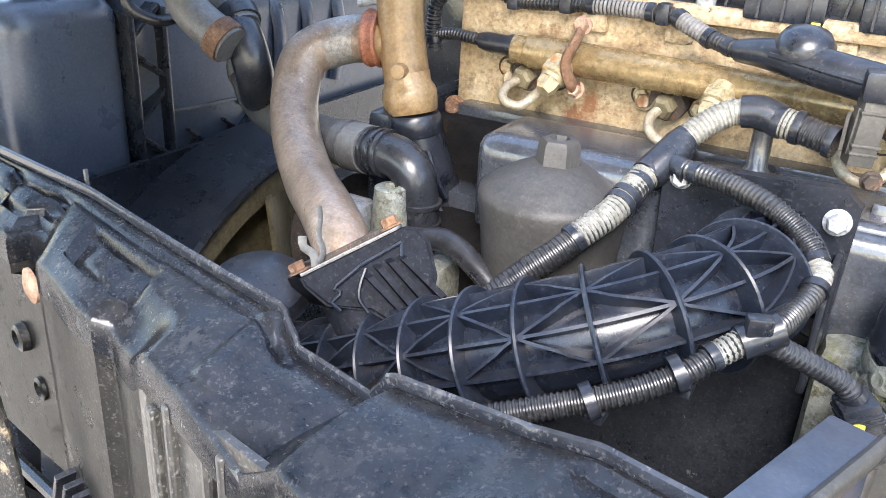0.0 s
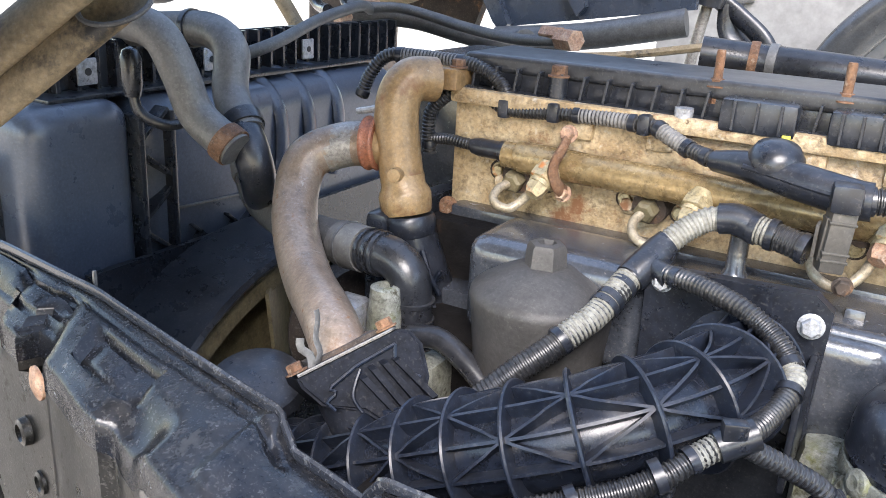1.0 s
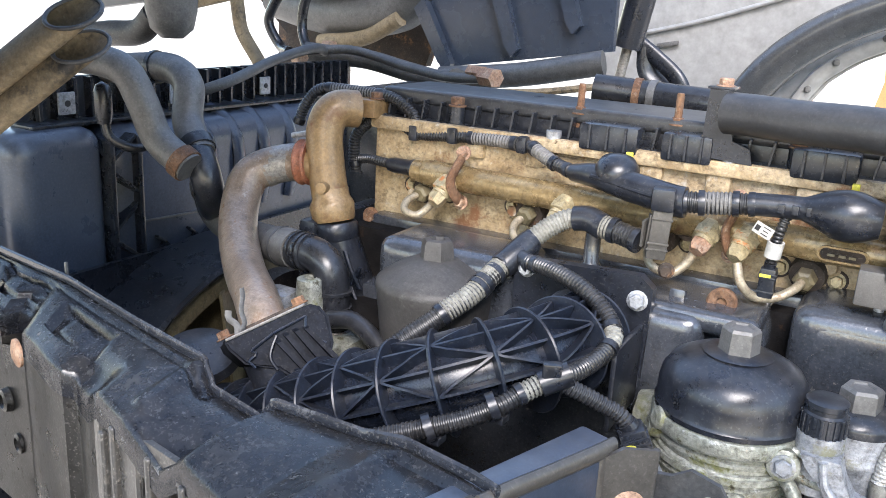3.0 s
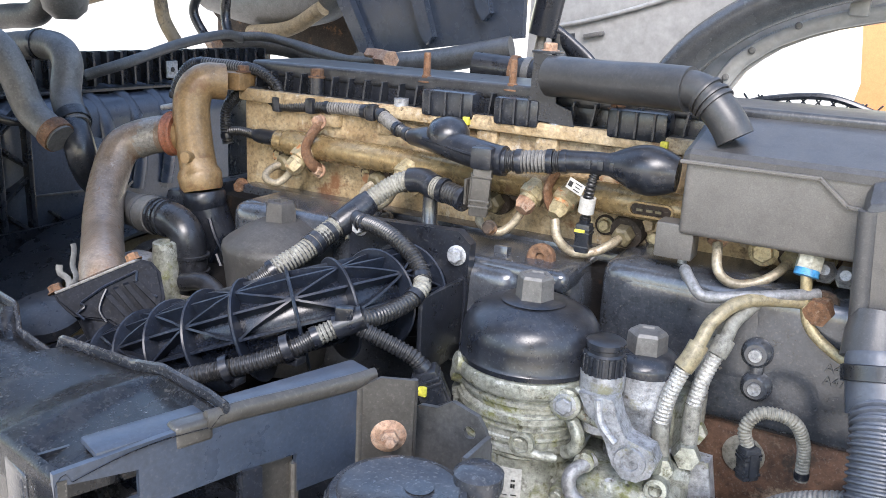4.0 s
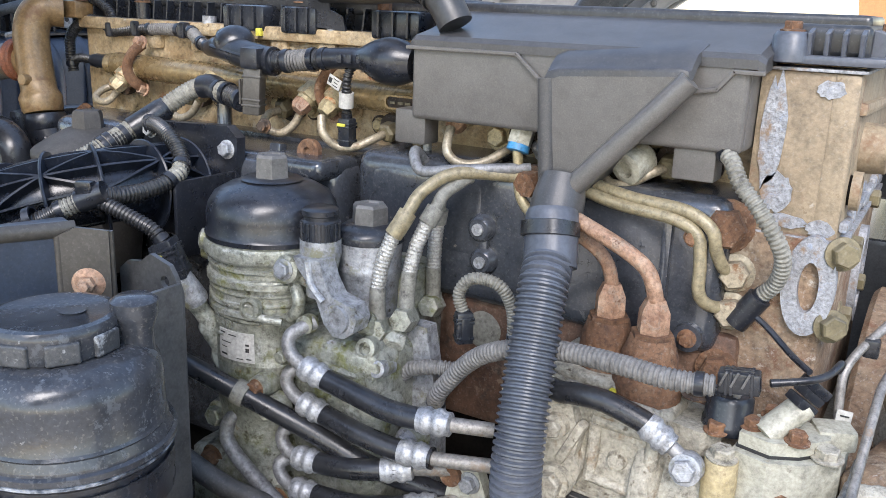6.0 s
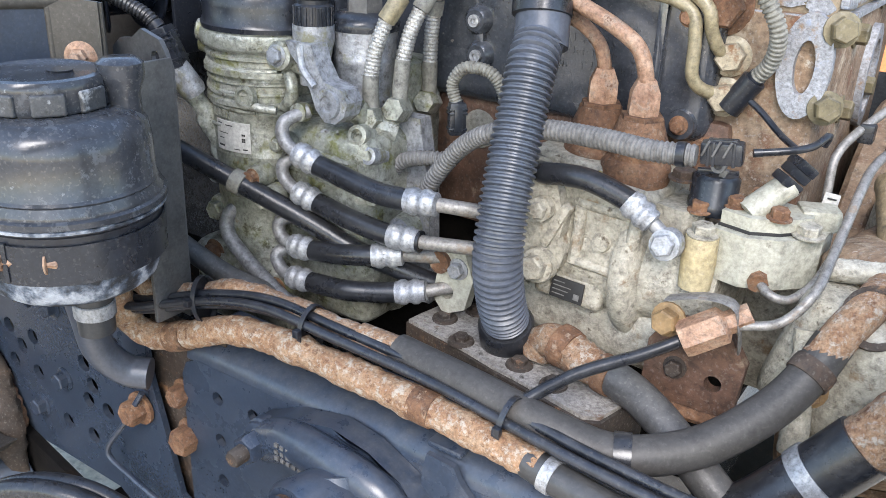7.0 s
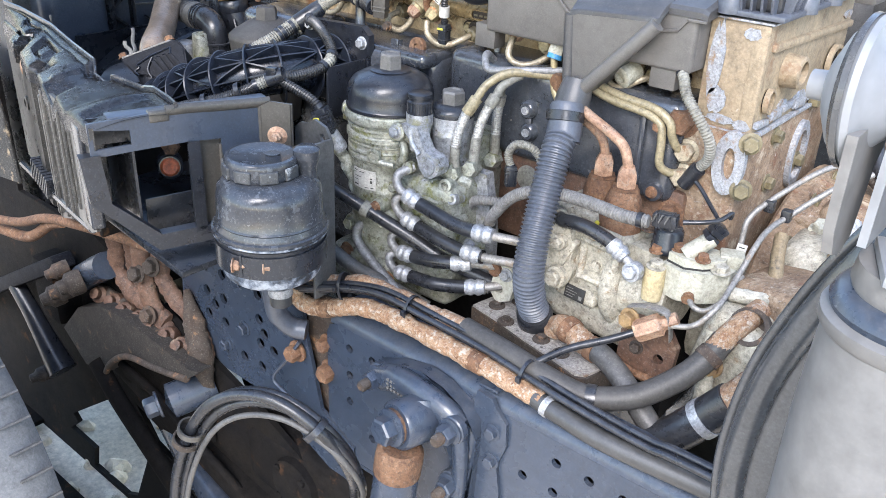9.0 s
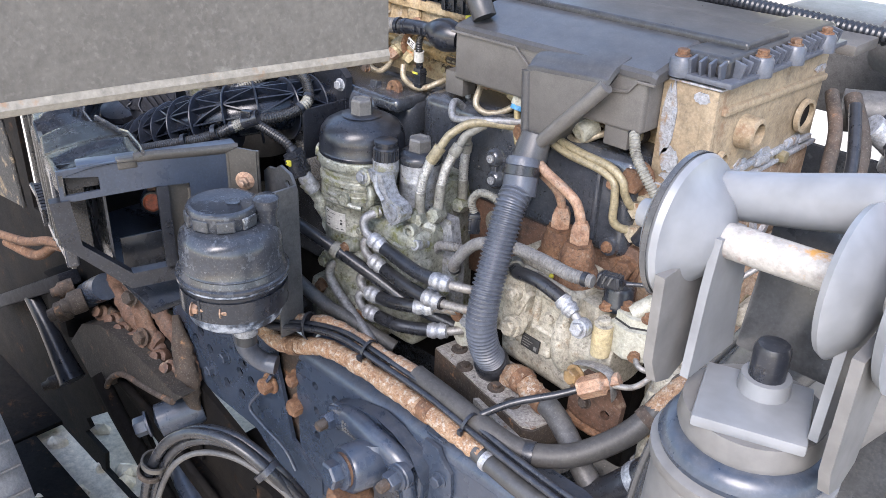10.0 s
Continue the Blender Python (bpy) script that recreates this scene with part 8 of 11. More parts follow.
part("leg", plate([(-0.018, 1.425), (0.055, 1.42), (0.05, 1.438), (0.03, 1.445), (0.024, 1.50), (-0.002, 1.502), (-0.004, 1.45)], [], 0.003, Matrix.Translation((0, 0.848, 0)) @ XZ), M_GLOSS, t, smooth=30)
part("top_tab", box((0.010, 0.862, 1.503), (0.03, 0.03, 0.003), 0.001), M_GLOSS, t)
bolt((0.012, 0.862, 1.504), (0, 0, 1), 0.014, M_COPPER, t)
t = thing("far_coolant_hose", (-0.17, 1.21, 1.42), "dark blue-black hose with a rusty clamp behind the engine", "hose")
c = [(-0.262, 1.20, 1.455), (-0.176, 1.215, 1.45), (-0.088, 1.21, 1.448), (0.06, 1.22, 1.44)]
part("hose", sweep(c, 0.024, 18), M_RUBBER, t)
band(c, 0.22, 0.012, 0.0262, M_RUST, t, "clamp_band", "rusty clamp")
band(c, 0.30, 0.012, 0.0262, M_CAPGREY, t, "clamp_band")


# ---- wiring ----
def conduit(pts, r, material, label, name="wiring_conduit", ridge=(0.0044, 0.0012), group="wiring conduits"):
    t = thing(name, pts[len(pts) // 2], label, "wiring", group=group)
    part("conduit", sweep(pts, r, 12, ridge=ridge), material, t)
    for s in (0.03, 0.97):
        band(pts, s, 0.007, r * 1.07, M_GLOSS, t, "tape_band", "black tape band")
    return t


BLK = "black corrugated wiring conduit clipped over the intake"
GRY = "faded grey corrugated wiring conduit"
C1 = [(-0.292, 0.565, 1.160), (-0.268, 0.582, 1.190), (-0.245, 0.600, 1.215), (-0.222, 0.622, 1.236), (-0.196, 0.660, 1.262), (-0.182, 0.705, 1.286), (-0.164, 0.750, 1.316)]
w = conduit(C1[:6], 0.0125, M_CONDUIT, BLK)
conduit([(-0.216, 0.630, 1.2425), (-0.205, 0.645, 1.2535), (-0.196, 0.660, 1.262), (-0.188, 0.684, 1.2755)], 0.0131, M_CONDUITPALE, "dusty pale stretch of conduit below the joint", group="")
w = conduit([(-0.192, 0.672, 1.268), (-0.186, 0.695, 1.281), (-0.180, 0.712, 1.291)], 0.0135, M_CONDUITPALE, "dusty pale conduit sleeve above the fuel filter", group="")
t = thing("conduit_y_joint", (-0.168, 0.735, 1.29), "black plastic Y joint of the wiring conduits", "wiring")
part("barrel", lathe([(0, 0), (0.0145, 0), (0.016, 0.006), (0.016, 0.046), (0.0145, 0.053), (0, 0.053)], along((-0.181, 0.708, 1.287), (-0.163, 0.748, 1.313)), 18), M_GLOSS, t)
part("branch", lathe([(0, 0), (0.010, 0), (0.011, 0.03), (0, 0.03)], along((-0.17, 0.727, 1.300), (-0.14, 0.708, 1.296)), 14), M_GLOSS, t)
conduit([(-0.164, 0.748, 1.314), (-0.148, 0.764, 1.330), (-0.130, 0.774, 1.341), (-0.112, 0.777, 1.343)], 0.0125, M_CONDUITPALE, "dusty pale corrugated conduit over the shelf")
t = thing("conduit_elbow", (-0.105, 0.776, 1.33), "black plastic elbow joining two conduits", "wiring")
part("elbow", sweep([(-0.122, 0.776, 1.343), (-0.105, 0.777, 1.345), (-0.088, 0.775, 1.340)], 0.015, 16), M_GLOSS, t)
conduit([(-0.092, 0.775, 1.341), (-0.065, 0.770, 1.337), (-0.040, 0.764, 1.333)], 0.0135, M_CONDUIT, "black corrugated conduit into a connector")
conduit([(-0.090, 0.7745, 1.3405), (-0.078, 0.772, 1.339), (-0.070, 0.771, 1.338)], 0.0141, M_CONDUITPALE, "dusty pale conduit end by the elbow")


def plug(p, d, w, h, depth, name, label, material=None):
    t = thing(name, p, label, "connector")
    m = along(p, Vector(p) + Vector(d))
    bm = box((0, 0, depth / 2), (w, h, depth), 0.003)
    bm.transform(m)
    part("shell", bm, material or M_PLASTIC, t)
    bm = box((0, h / 2, depth * 0.5), (w * 0.5, 0.004, depth * 0.7), 0.001)
    bm.transform(m)
    part("latch", bm, material or M_PLASTIC, t)
    for k in (0.2, 0.32, 0.8):
        bm = box((0, 0, depth * k), (w * 1.08, h * 1.08, 0.003), 0.001)
        bm.transform(m)
        part("ridge", bm, material or M_PLASTIC, t)
    return t


t = plug((-0.020, 0.762, 1.318), (0.05, 0.02, 1), 0.022, 0.022, 0.058, "grey_connector", "warm grey upright clip moulding under the wiring trunk", M_TAB)
part("clip_top", box((-0.017, 0.766, 1.386), (0.026, 0.036, 0.026), 0.005, pose(0, 0, 0, 0, 0, 8)), M_GLOSS, t, "black clip round the trunk")
for k in range(5):
    part("grip_rib", box((-0.034, 0.762 - 0.008 + k * 0.004, 1.345), (0.003, 0.002, 0.030), 0.0005), M_TAB, t, smooth=0)
t = thing("rail_screw", (0.012, 0.83, 1.315), "dark socket screw beside the sensor connector", "screw")
part("head", lathe([(0, 0), (0.014, 0), (0.014, 0.010), (0.010, 0.012), (0.006, 0.012), (0.006, 0.006), (0, 0.006)], along((0.000, 0.838, 1.338), (0.0, 0.70, 1.365)), 20), M_DARKRUST, t)
C2 = [(-0.148, 0.712, 1.299), (-0.112, 0.692, 1.302), (-0.070, 0.670, 1.298), (-0.040, 0.659, 1.283), (-0.021, 0.645, 1.266), (-0.020, 0.622, 1.254), (-0.028, 0.590, 1.247), (-0.034, 0.565, 1.247), (-0.044, 0.545, 1.247), (-0.064, 0.522, 1.235), (-0.083, 0.501, 1.222), (-0.116, 0.479, 1.207), (-0.167, 0.452, 1.190), (-0.24, 0.42, 1.165)]
conduit(C2, 0.0096, M_CONDUIT, BLK)
conduit([(-0.026, 0.650, 1.270), (-0.0195, 0.640, 1.263), (-0.0195, 0.624, 1.255)], 0.0101, M_CONDUITPALE, "dusty pale patch of conduit at the bend", group="")
conduit([(-0.050, 0.538, 1.244), (-0.058, 0.529, 1.239), (-0.068, 0.518, 1.233)], 0.0101, M_CONDUITPALE, "dusty pale conduit by the T joint", group="")
t = thing("conduit_t_joint", (-0.042, 0.545, 1.24), "black plastic T joint clipped to the intake", "wiring")
part("barrel", lathe([(0, 0), (0.0125, 0), (0.0125, 0.03), (0, 0.03)], along((-0.030, 0.549, 1.254), (-0.058, 0.530, 1.240)), 16), M_GLOSS, t)
part("saddle", box((-0.043, 0.535, 1.258), (0.018, 0.012, 0.016), 0.002, pose(0, 0, 0, 0, 0, 25)), M_GLOSS, t)
conduit([(-0.040, 0.543, 1.246), (-0.009, 0.558, 1.230), (0.015, 0.568, 1.217), (0.027, 0.573, 1.204)], 0.0085, M_CONDUIT, BLK)
t = plug((0.026, 0.572, 1.205), (0.16, 0.08, -0.42), 0.026, 0.026, 0.045, "module_sensor_plug", "black sensor plug with a yellow lock on the oil module")
part("lock", box((0.031, 0.560, 1.188), (0.012, 0.004, 0.010), 0.001), M_YELLOW, t, "yellow lock")
for p in ((-0.083, 0.497, 1.226), (-0.132, 0.466, 1.203)):
    t = thing("conduit_clip", p, "black plastic clip round the conduit on the intake", "clip", group="conduit clips")
    d = Vector((0.03, 0.022, 0.015)).normalized()
    part("ring", lathe([(0.0115, -0.004), (0.0135, -0.004), (0.0135, 0.004), (0.0115, 0.004), (0.0115, -0.004)], along(p, Vector(p) + d), 18), M_GLOSS, t)
    part("foot", box(Vector(p) + Vector((0.004, 0.008, -0.014)), (0.014, 0.016, 0.008), 0.002), M_GLOSS, t)
UC1 = [(-0.585, 0.84, 1.395), (-0.573, 0.842, 1.424), (-0.551, 0.850, 1.448), (-0.501, 0.860, 1.449), (-0.442, 0.864, 1.446), (-0.404, 0.862, 1.428), (-0.388, 0.857, 1.404)]
conduit(UC1, 0.0085, M_CONDUIT, "black corrugated wiring conduit along the head")
conduit([(-0.54, 0.852, 1.449), (-0.50, 0.860, 1.449), (-0.455, 0.8635, 1.447)], 0.0091, M_CONDUITGREY, GRY)
UC2 = [(-0.490, 0.853, 1.335), (-0.493, 0.852, 1.365), (-0.488, 0.853, 1.392), (-0.460, 0.858, 1.414), (-0.422, 0.858, 1.413), (-0.388, 0.856, 1.402), (-0.320, 0.852, 1.407), (-0.266, 0.850, 1.409), (-0.216, 0.845, 1.408), (-0.178, 0.829, 1.396), (-0.139, 0.810, 1.389)]
conduit(UC2, 0.0085, M_CONDUIT, "black corrugated wiring conduit along the head")
conduit([(-0.305, 0.8515, 1.4075), (-0.27, 0.850, 1.409), (-0.235, 0.847, 1.4085)], 0.0091, M_CONDUITGREY, GRY)
conduit([(-0.21, 0.843, 1.407), (-0.19, 0.834, 1.400), (-0.172, 0.826, 1.394)], 0.0091, M_CONDUITGREY, GRY)
for p in ((-0.393, 0.857, 1.403), (-0.33, 0.852, 1.407), (-0.225, 0.846, 1.409)):
    t = thing("conduit_clip", p, "black plastic clip on the head wiring", "clip", group="conduit clips")
    part("body", box(p, (0.014, 0.022, 0.022), 0.004), M_GLOSS, t)
conduit([(-0.490, 0.855, 1.353), (-0.465, 0.85, 1.357), (-0.445, 0.846, 1.357), (-0.42, 0.843, 1.356)], 0.007, M_CONDUIT, "short black conduit to the rail sensor", group="")
t = thing("wiring_moulding", (-0.06, 0.79, 1.38), "black moulded wiring trunk with a round branch over the rail", "wiring")
part("trunk", sweep([(-0.142, 0.811, 1.390), (-0.105, 0.795, 1.393), (-0.057, 0.785, 1.388), (-0.010, 0.776, 1.383), (0.004, 0.775, 1.383)], 0.0155, 18, rfun=lambda s: 0.0105 + 0.007 * math.sin(min(1, s * 1.6) * 1.57)), M_GLOSS, t)
part("dome", lathe([(0, 0), (0.026, 0), (0.026, 0.012), (0.020, 0.022), (0.008, 0.027), (0, 0.028)], along((-0.085, 0.800, 1.394), (-0.082, 0.79, 1.43)), 24), M_GLOSS, t)
part("trunk_seam", sweep([(-0.11, 0.782, 1.395), (-0.057, 0.7695, 1.389), (-0.01, 0.760, 1.384)], 0.003, 8), M_GLOSS, t)
conduit([(0.000, 0.775, 1.383), (0.03, 0.781, 1.385), (0.05, 0.785, 1.387), (0.075, 0.788, 1.390)], 0.0125, M_CONDUIT, "black corrugated conduit between two mouldings", group="")
conduit([(0.018, 0.7785, 1.384), (0.038, 0.783, 1.386), (0.057, 0.786, 1.388)], 0.0132, M_CONDUITGREY, GRY)
t = thing("wiring_boot", (0.14, 0.79, 1.37), "bulbous black rubber boot at the end of the wiring", "wiring")
part("boot", sweep([(0.072, 0.788, 1.390), (0.105, 0.79, 1.392), (0.140, 0.79, 1.393), (0.170, 0.790, 1.392), (0.196, 0.792, 1.391)], 0.02, 20, rfun=lambda s: 0.0125 + 0.0145 * max(0, math.sin((s - 0.40) * 4.4)) ** 1.2 if s > 0.40 else 0.0125), M_GLOSS, t)
for k in range(4):
    part("boot_mark", box((0.102 + k * 0.014, 0.776, 1.392 + k * 0.0004), (0.007, 0.004, 0.010), 0.001), M_PLASTIC, t)
t = plug((0.098, 0.796, 1.322), (0.0, 0.02, -1), 0.017, 0.016, 0.034, "injector_plug", "black injector plug with a yellow band")
part("yellow_band", box((0.096, 0.7872, 1.314), (0.012, 0.002, 0.0035), 0.0005), M_YELLOW, t, "yellow band", smooth=0)
conduit([(0.108, 0.792, 1.385), (0.104, 0.788, 1.368), (0.100, 0.792, 1.345), (0.098, 0.796, 1.320)], 0.006, M_CONDUIT, "thin black conduit with a tag to the injector", group="")
t = thing("cable_tag", (0.085, 0.785, 1.345), "small white printed cable tag", "tag")
part("ring", lathe([(0.0065, 0), (0.009, 0), (0.009, 0.018), (0.0065, 0.018), (0.0065, 0)], along((0.099, 0.793, 1.335), (0.102, 0.79, 1.36)), 14), M_WHITE, t)
fm = basis((0.098, 0.785, 1.362), (-0.90, 0.10, 0.38), (0.35, 0.0, 0.9))
flag = box((0.011, -0.003, 0), (0.021, 0.013, 0.0012), 0.0003)
flag.transform(fm)
flag = part("flag", flag, M_WHITE, t, "folded printed flag")
for k, (x, w) in enumerate(((0.008, 0.009), (0.008, 0.006), (0.008, 0.008))):
    bar = box((x, 0.001 - k * 0.0038, -0.0008), (w, 0.0009, 0.0006), 0)
    bar.transform(fm)
    part("print_bar", bar, M_INK, flag, smooth=0)
bar = box((0.0175, -0.003, -0.0008), (0.005, 0.006, 0.0006), 0)
bar.transform(fm)
part("print_block", bar, M_INK, flag, smooth=0)
conduit([(0.25, 0.69, 1.035), (0.256, 0.680, 1.060), (0.272, 0.676, 1.084), (0.300, 0.678, 1.094), (0.330, 0.690, 1.094)], 0.0085, M_CONDUITGREY, GRY)
conduit([(0.300, 0.690, 1.045), (0.312, 0.675, 1.070), (0.352, 0.668, 1.118), (0.394, 0.660, 1.143), (0.446, 0.658, 1.156), (0.509, 0.652, 1.160), (0.551, 0.648, 1.160), (0.589, 0.652, 1.162)], 0.0098, M_CONDUITGREY, GRY)
conduit([(0.318, 0.712, 1.143), (0.311, 0.710, 1.168), (0.324, 0.714, 1.186), (0.351, 0.720, 1.183), (0.364, 0.728, 1.158), (0.367, 0.730, 1.120)], 0.0068, M_CONDUITPALE, "thin pale conduit looped over a sensor plug", ridge=(0.0034, 0.0009))
plug((0.318, 0.710, 1.150), (0.05, -0.05, -1), 0.018, 0.016, 0.034, "loop_sensor_plug", "black and grey sensor plug by the cover")
conduit([(0.545, 0.775, 1.335), (0.556, 0.762, 1.330), (0.568, 0.751, 1.313), (0.590, 0.746, 1.290), (0.610, 0.756, 1.255), (0.607, 0.770, 1.225), (0.590, 0.780, 1.202)], 0.0078, M_CONDUITPALE, "pale dirty corrugated conduit curving down behind the pump", ridge=(0.0046, 0.0014))
t = thing("conduit_y_joint", (0.583, 0.78, 1.185), "black plastic wiring joint with two branches", "wiring")
part("barrel", lathe([(0, 0), (0.0115, 0), (0.0115, 0.035), (0, 0.035)], along((0.593, 0.778, 1.205), (0.575, 0.778, 1.176)), 16), M_GLOSS, t)
part("branch", sweep([(0.585, 0.778, 1.190), (0.605, 0.77, 1.180), (0.63, 0.755, 1.165), (0.650, 0.735, 1.16)], 0.0030, 10), M_GLOSS, t)
t = plug((0.588, 0.668, 1.162), (1, 0.12, 0.10), 0.017, 0.019, 0.034, "pump_plug", "black pump wiring plug with bright clips")
for k in range(3):
    part("bright_clip", box((0.594 + k * 0.009, 0.657, 1.168 + k * 0.001), (0.002, 0.003, 0.014), 0.0004, pose(0, 0, 0, 0, 20, 0)), M_CAPGREY, t, smooth=0)
conduit([(0.63, 0.672, 1.168), (0.655, 0.685, 1.172), (0.668, 0.70, 1.175), (0.675, 0.715, 1.182), (0.672, 0.72, 1.172)], 0.0032, M_RUBBER, "thin black cable to the pump head", ridge=None, group="")


# ---- cooler and fan at the front ----
def cooler():
    t = thing("radiator", (-0.98, 1.05, 0.45), "large black plastic radiator and charge cooler tank", "radiator")
    part("core", box((-1.00, 1.10, 0.85), (0.16, 1.15, 0.92), 0.01), M_PLASTIC, t)
    part("tank_end", box((-0.955, 0.645, 1.06), (0.19, 0.16, 0.62), 0.040, seg=7), M_TANK, t)
    part("tank_main", box((-0.945, 1.05, 1.06), (0.17, 0.64, 0.61), 0.06, seg=7), M_TANK, t)
    for y in (0.722, 0.775):
        part("frame_upright", box((-0.862, y, 1.12), (0.03, 0.010, 0.46), 0.003), M_PLASTIC, t)
    for k in range(8):
        part("lattice_bar", box((-0.862, 0.7485, 0.95 + k * 0.055), (0.024, 0.058, 0.006), 0.001, pose(0, 0, 0, 38 if k % 2 else -38, 0, 0)), M_PLASTIC, t, smooth=0)
    for k, y in enumerate((0.93, 1.00, 1.07, 1.15)):
        part("tank_ridge", sweep([(-0.955, y, 1.372), (-0.905, y + 0.003, 1.364), (-0.872, y + 0.008, 1.338), (-0.858, y + 0.010, 1.300), (-0.856, y + 0.008, 1.24), (-0.859, y, 1.19)], 0.012, 12, flat=(0.8, 1.3)), M_TANK, t)
    part("pale_seam", box((-0.858, 0.86, 1.205), (0.004, 0.17, 0.004), 0.001, pose(0, 0, 0, -3, 0, 0)), M_CAPGREY, t)
    for k in range(6):
        part("web_rib", box((-0.858, 0.80 + k * 0.035, 1.145 + (k % 2) * 0.012), (0.014, 0.07, 0.004), 0.001, pose(0, 0, 0, (40, -40)[k % 2], 0, 0)), M_PLASTIC, t, smooth=0)
    part("diagonal_rib", box((-0.857, 0.90, 1.15), (0.016, 0.20, 0.006), 0.001, pose(0, 0, 0, 35, 0, 0)), M_PLASTIC, t)
    part("top_rail", box((-0.915, 1.00, 1.372), (0.05, 0.76, 0.006), 0.002), M_PLASTIC, t)
    part("upper_wall", box((-0.945, 1.05, 1.385), (0.012, 0.84, 0.105), 0.002), M_PLASTIC, t)
    for k in range(26):
        part("upper_fin", box((-0.932, 0.66 + k * 0.031, 1.405), (0.020, 0.006, 0.064), 0.001), M_PLASTIC, t, smooth=0)
    for y in (0.70, 0.92, 1.15):
        c = part("speed_clip", box((-0.917, y, 1.400), (0.004, 0.030, 0.034), 0.002), M_ALUGREY, t, "pale metal speed clip")
        part("clip_hole", lathe([(0, 0), (0.005, 0), (0.005, 0.001), (0, 0.001)], along((-0.9145, y, 1.400), (0, y, 1.400)), 10), M_INK, c)
    return t


cooler()


def fan():
    t = thing("cooling_fan", (-0.72, 0.90, 0.37), "olive-tan plastic cooling fan inside a black shroud", "fan")
    ax = along((-0.74, 0.90, 0.77), (0, 0.90, 0.77))
    part("shroud", lathe([(0.380, -0.10), (0.400, -0.10), (0.396, -0.02), (0.396, 0.03), (0.390, 0.035), (0.382, 0.03), (0.380, -0.02), (0.380, -0.10)], ax, 64), M_PLASTIC, t, "black fan shroud")
    part("shroud_wall", plate([(0.62, 0.45), (1.5, 0.45), (1.5, 1.16), (0.62, 1.16)], [circle(0.90, 0.77, 0.385, 48)], 0.01, Matrix.Translation((-0.85, 0, 0)) @ YZ), M_PLASTIC, t)
    part("rim", lathe([(0.345, -0.03), (0.372, -0.03), (0.375, 0.02), (0.345, 0.022), (0.345, -0.03)], ax, 64), M_OLIVE, t)
    part("hub", lathe([(0, -0.03), (0.14, -0.03), (0.15, 0.0), (0.14, 0.03), (0.06, 0.05), (0, 0.05)], ax, 36), M_PLASTIC, t)
    for k in range(9):
        a = 40 * k + 8
        bl = box((0, 0.235, 0), (0.115, 0.23, 0.006), 0.002, pose(0, 0, 0, 0, 30, 0))
        bl.transform(ax @ pose(0, 0, 0, 0, 0, a))
        part("blade", bl, M_OLIVE, t)


fan()
t = thing("belt_drive", (-0.6, 0.80, 0.9), "dark pulley and belt cover in front of the engine", "pulley")
part("pulley", lathe([(0, 0), (0.075, 0), (0.078, 0.006), (0.070, 0.016), (0.070, 0.03), (0.078, 0.04), (0.05, 0.045), (0, 0.045)], along((-0.60, 0.80, 1.10), (-0.3, 0.76, 1.12)), 36), M_DARKRUST, t)
part("belt_guard", box((-0.50, 0.88, 1.10), (0.03, 0.26, 0.36), 0.01), M_PLASTIC, t)
part("bracket", box((-0.52, 0.78, 1.02), (0.12, 0.05, 0.08), 0.015), M_DARKRUST, t)
t = thing("black_drain_tube", (-0.30, 0.63, 1.17), "short black rubber tube beside the inlet flange", "hose")
part("tube", sweep([(-0.395, 0.665, 1.185), (-0.36, 0.668, 1.19), (-0.32, 0.66, 1.175), (-0.28, 0.65, 1.15)], 0.012, 14), M_RUBBER, t)
t = thing("black_round_cap", (-0.47, 0.52, 1.13), "glossy black round plastic cap behind the front panel", "cap")
part("cap", lathe([(0, 0), (0.045, 0), (0.05, 0.006), (0.046, 0.016), (0.02, 0.024), (0, 0.025)], along((-0.485, 0.53, 1.150), (-0.47, 0.50, 1.25)), 32), M_GLOSS, t)


# ---- front corner panel ----
FAR = [(-0.90, 0.50, 1.236), (-0.80, 0.490, 1.238), (-0.62, 0.460, 1.240), (-0.47, 0.424, 1.236), (-0.338, 0.390, 1.238), (-0.310, 0.374, 1.222), (-0.240, 0.360, 1.218), (-0.222, 0.357, 1.240), (-0.13, 0.354, 1.242), (-0.085, 0.346, 1.252), (-0.02, 0.330, 1.254), (0.004, 0.322, 1.254)]
NEAR = [(-0.90, 0.47, 1.205), (-0.79, 0.440, 1.212), (-0.60, 0.388, 1.212), (-0.47, 0.356, 1.216), (-0.405, 0.326, 1.222), (-0.335, 0.300, 1.224), (-0.275, 0.284, 1.204), (-0.240, 0.275, 1.230), (-0.16, 0.246, 1.228), (-0.13, 0.237, 1.238), (-0.06, 0.220, 1.244), (-0.034, 0.216, 1.244)]


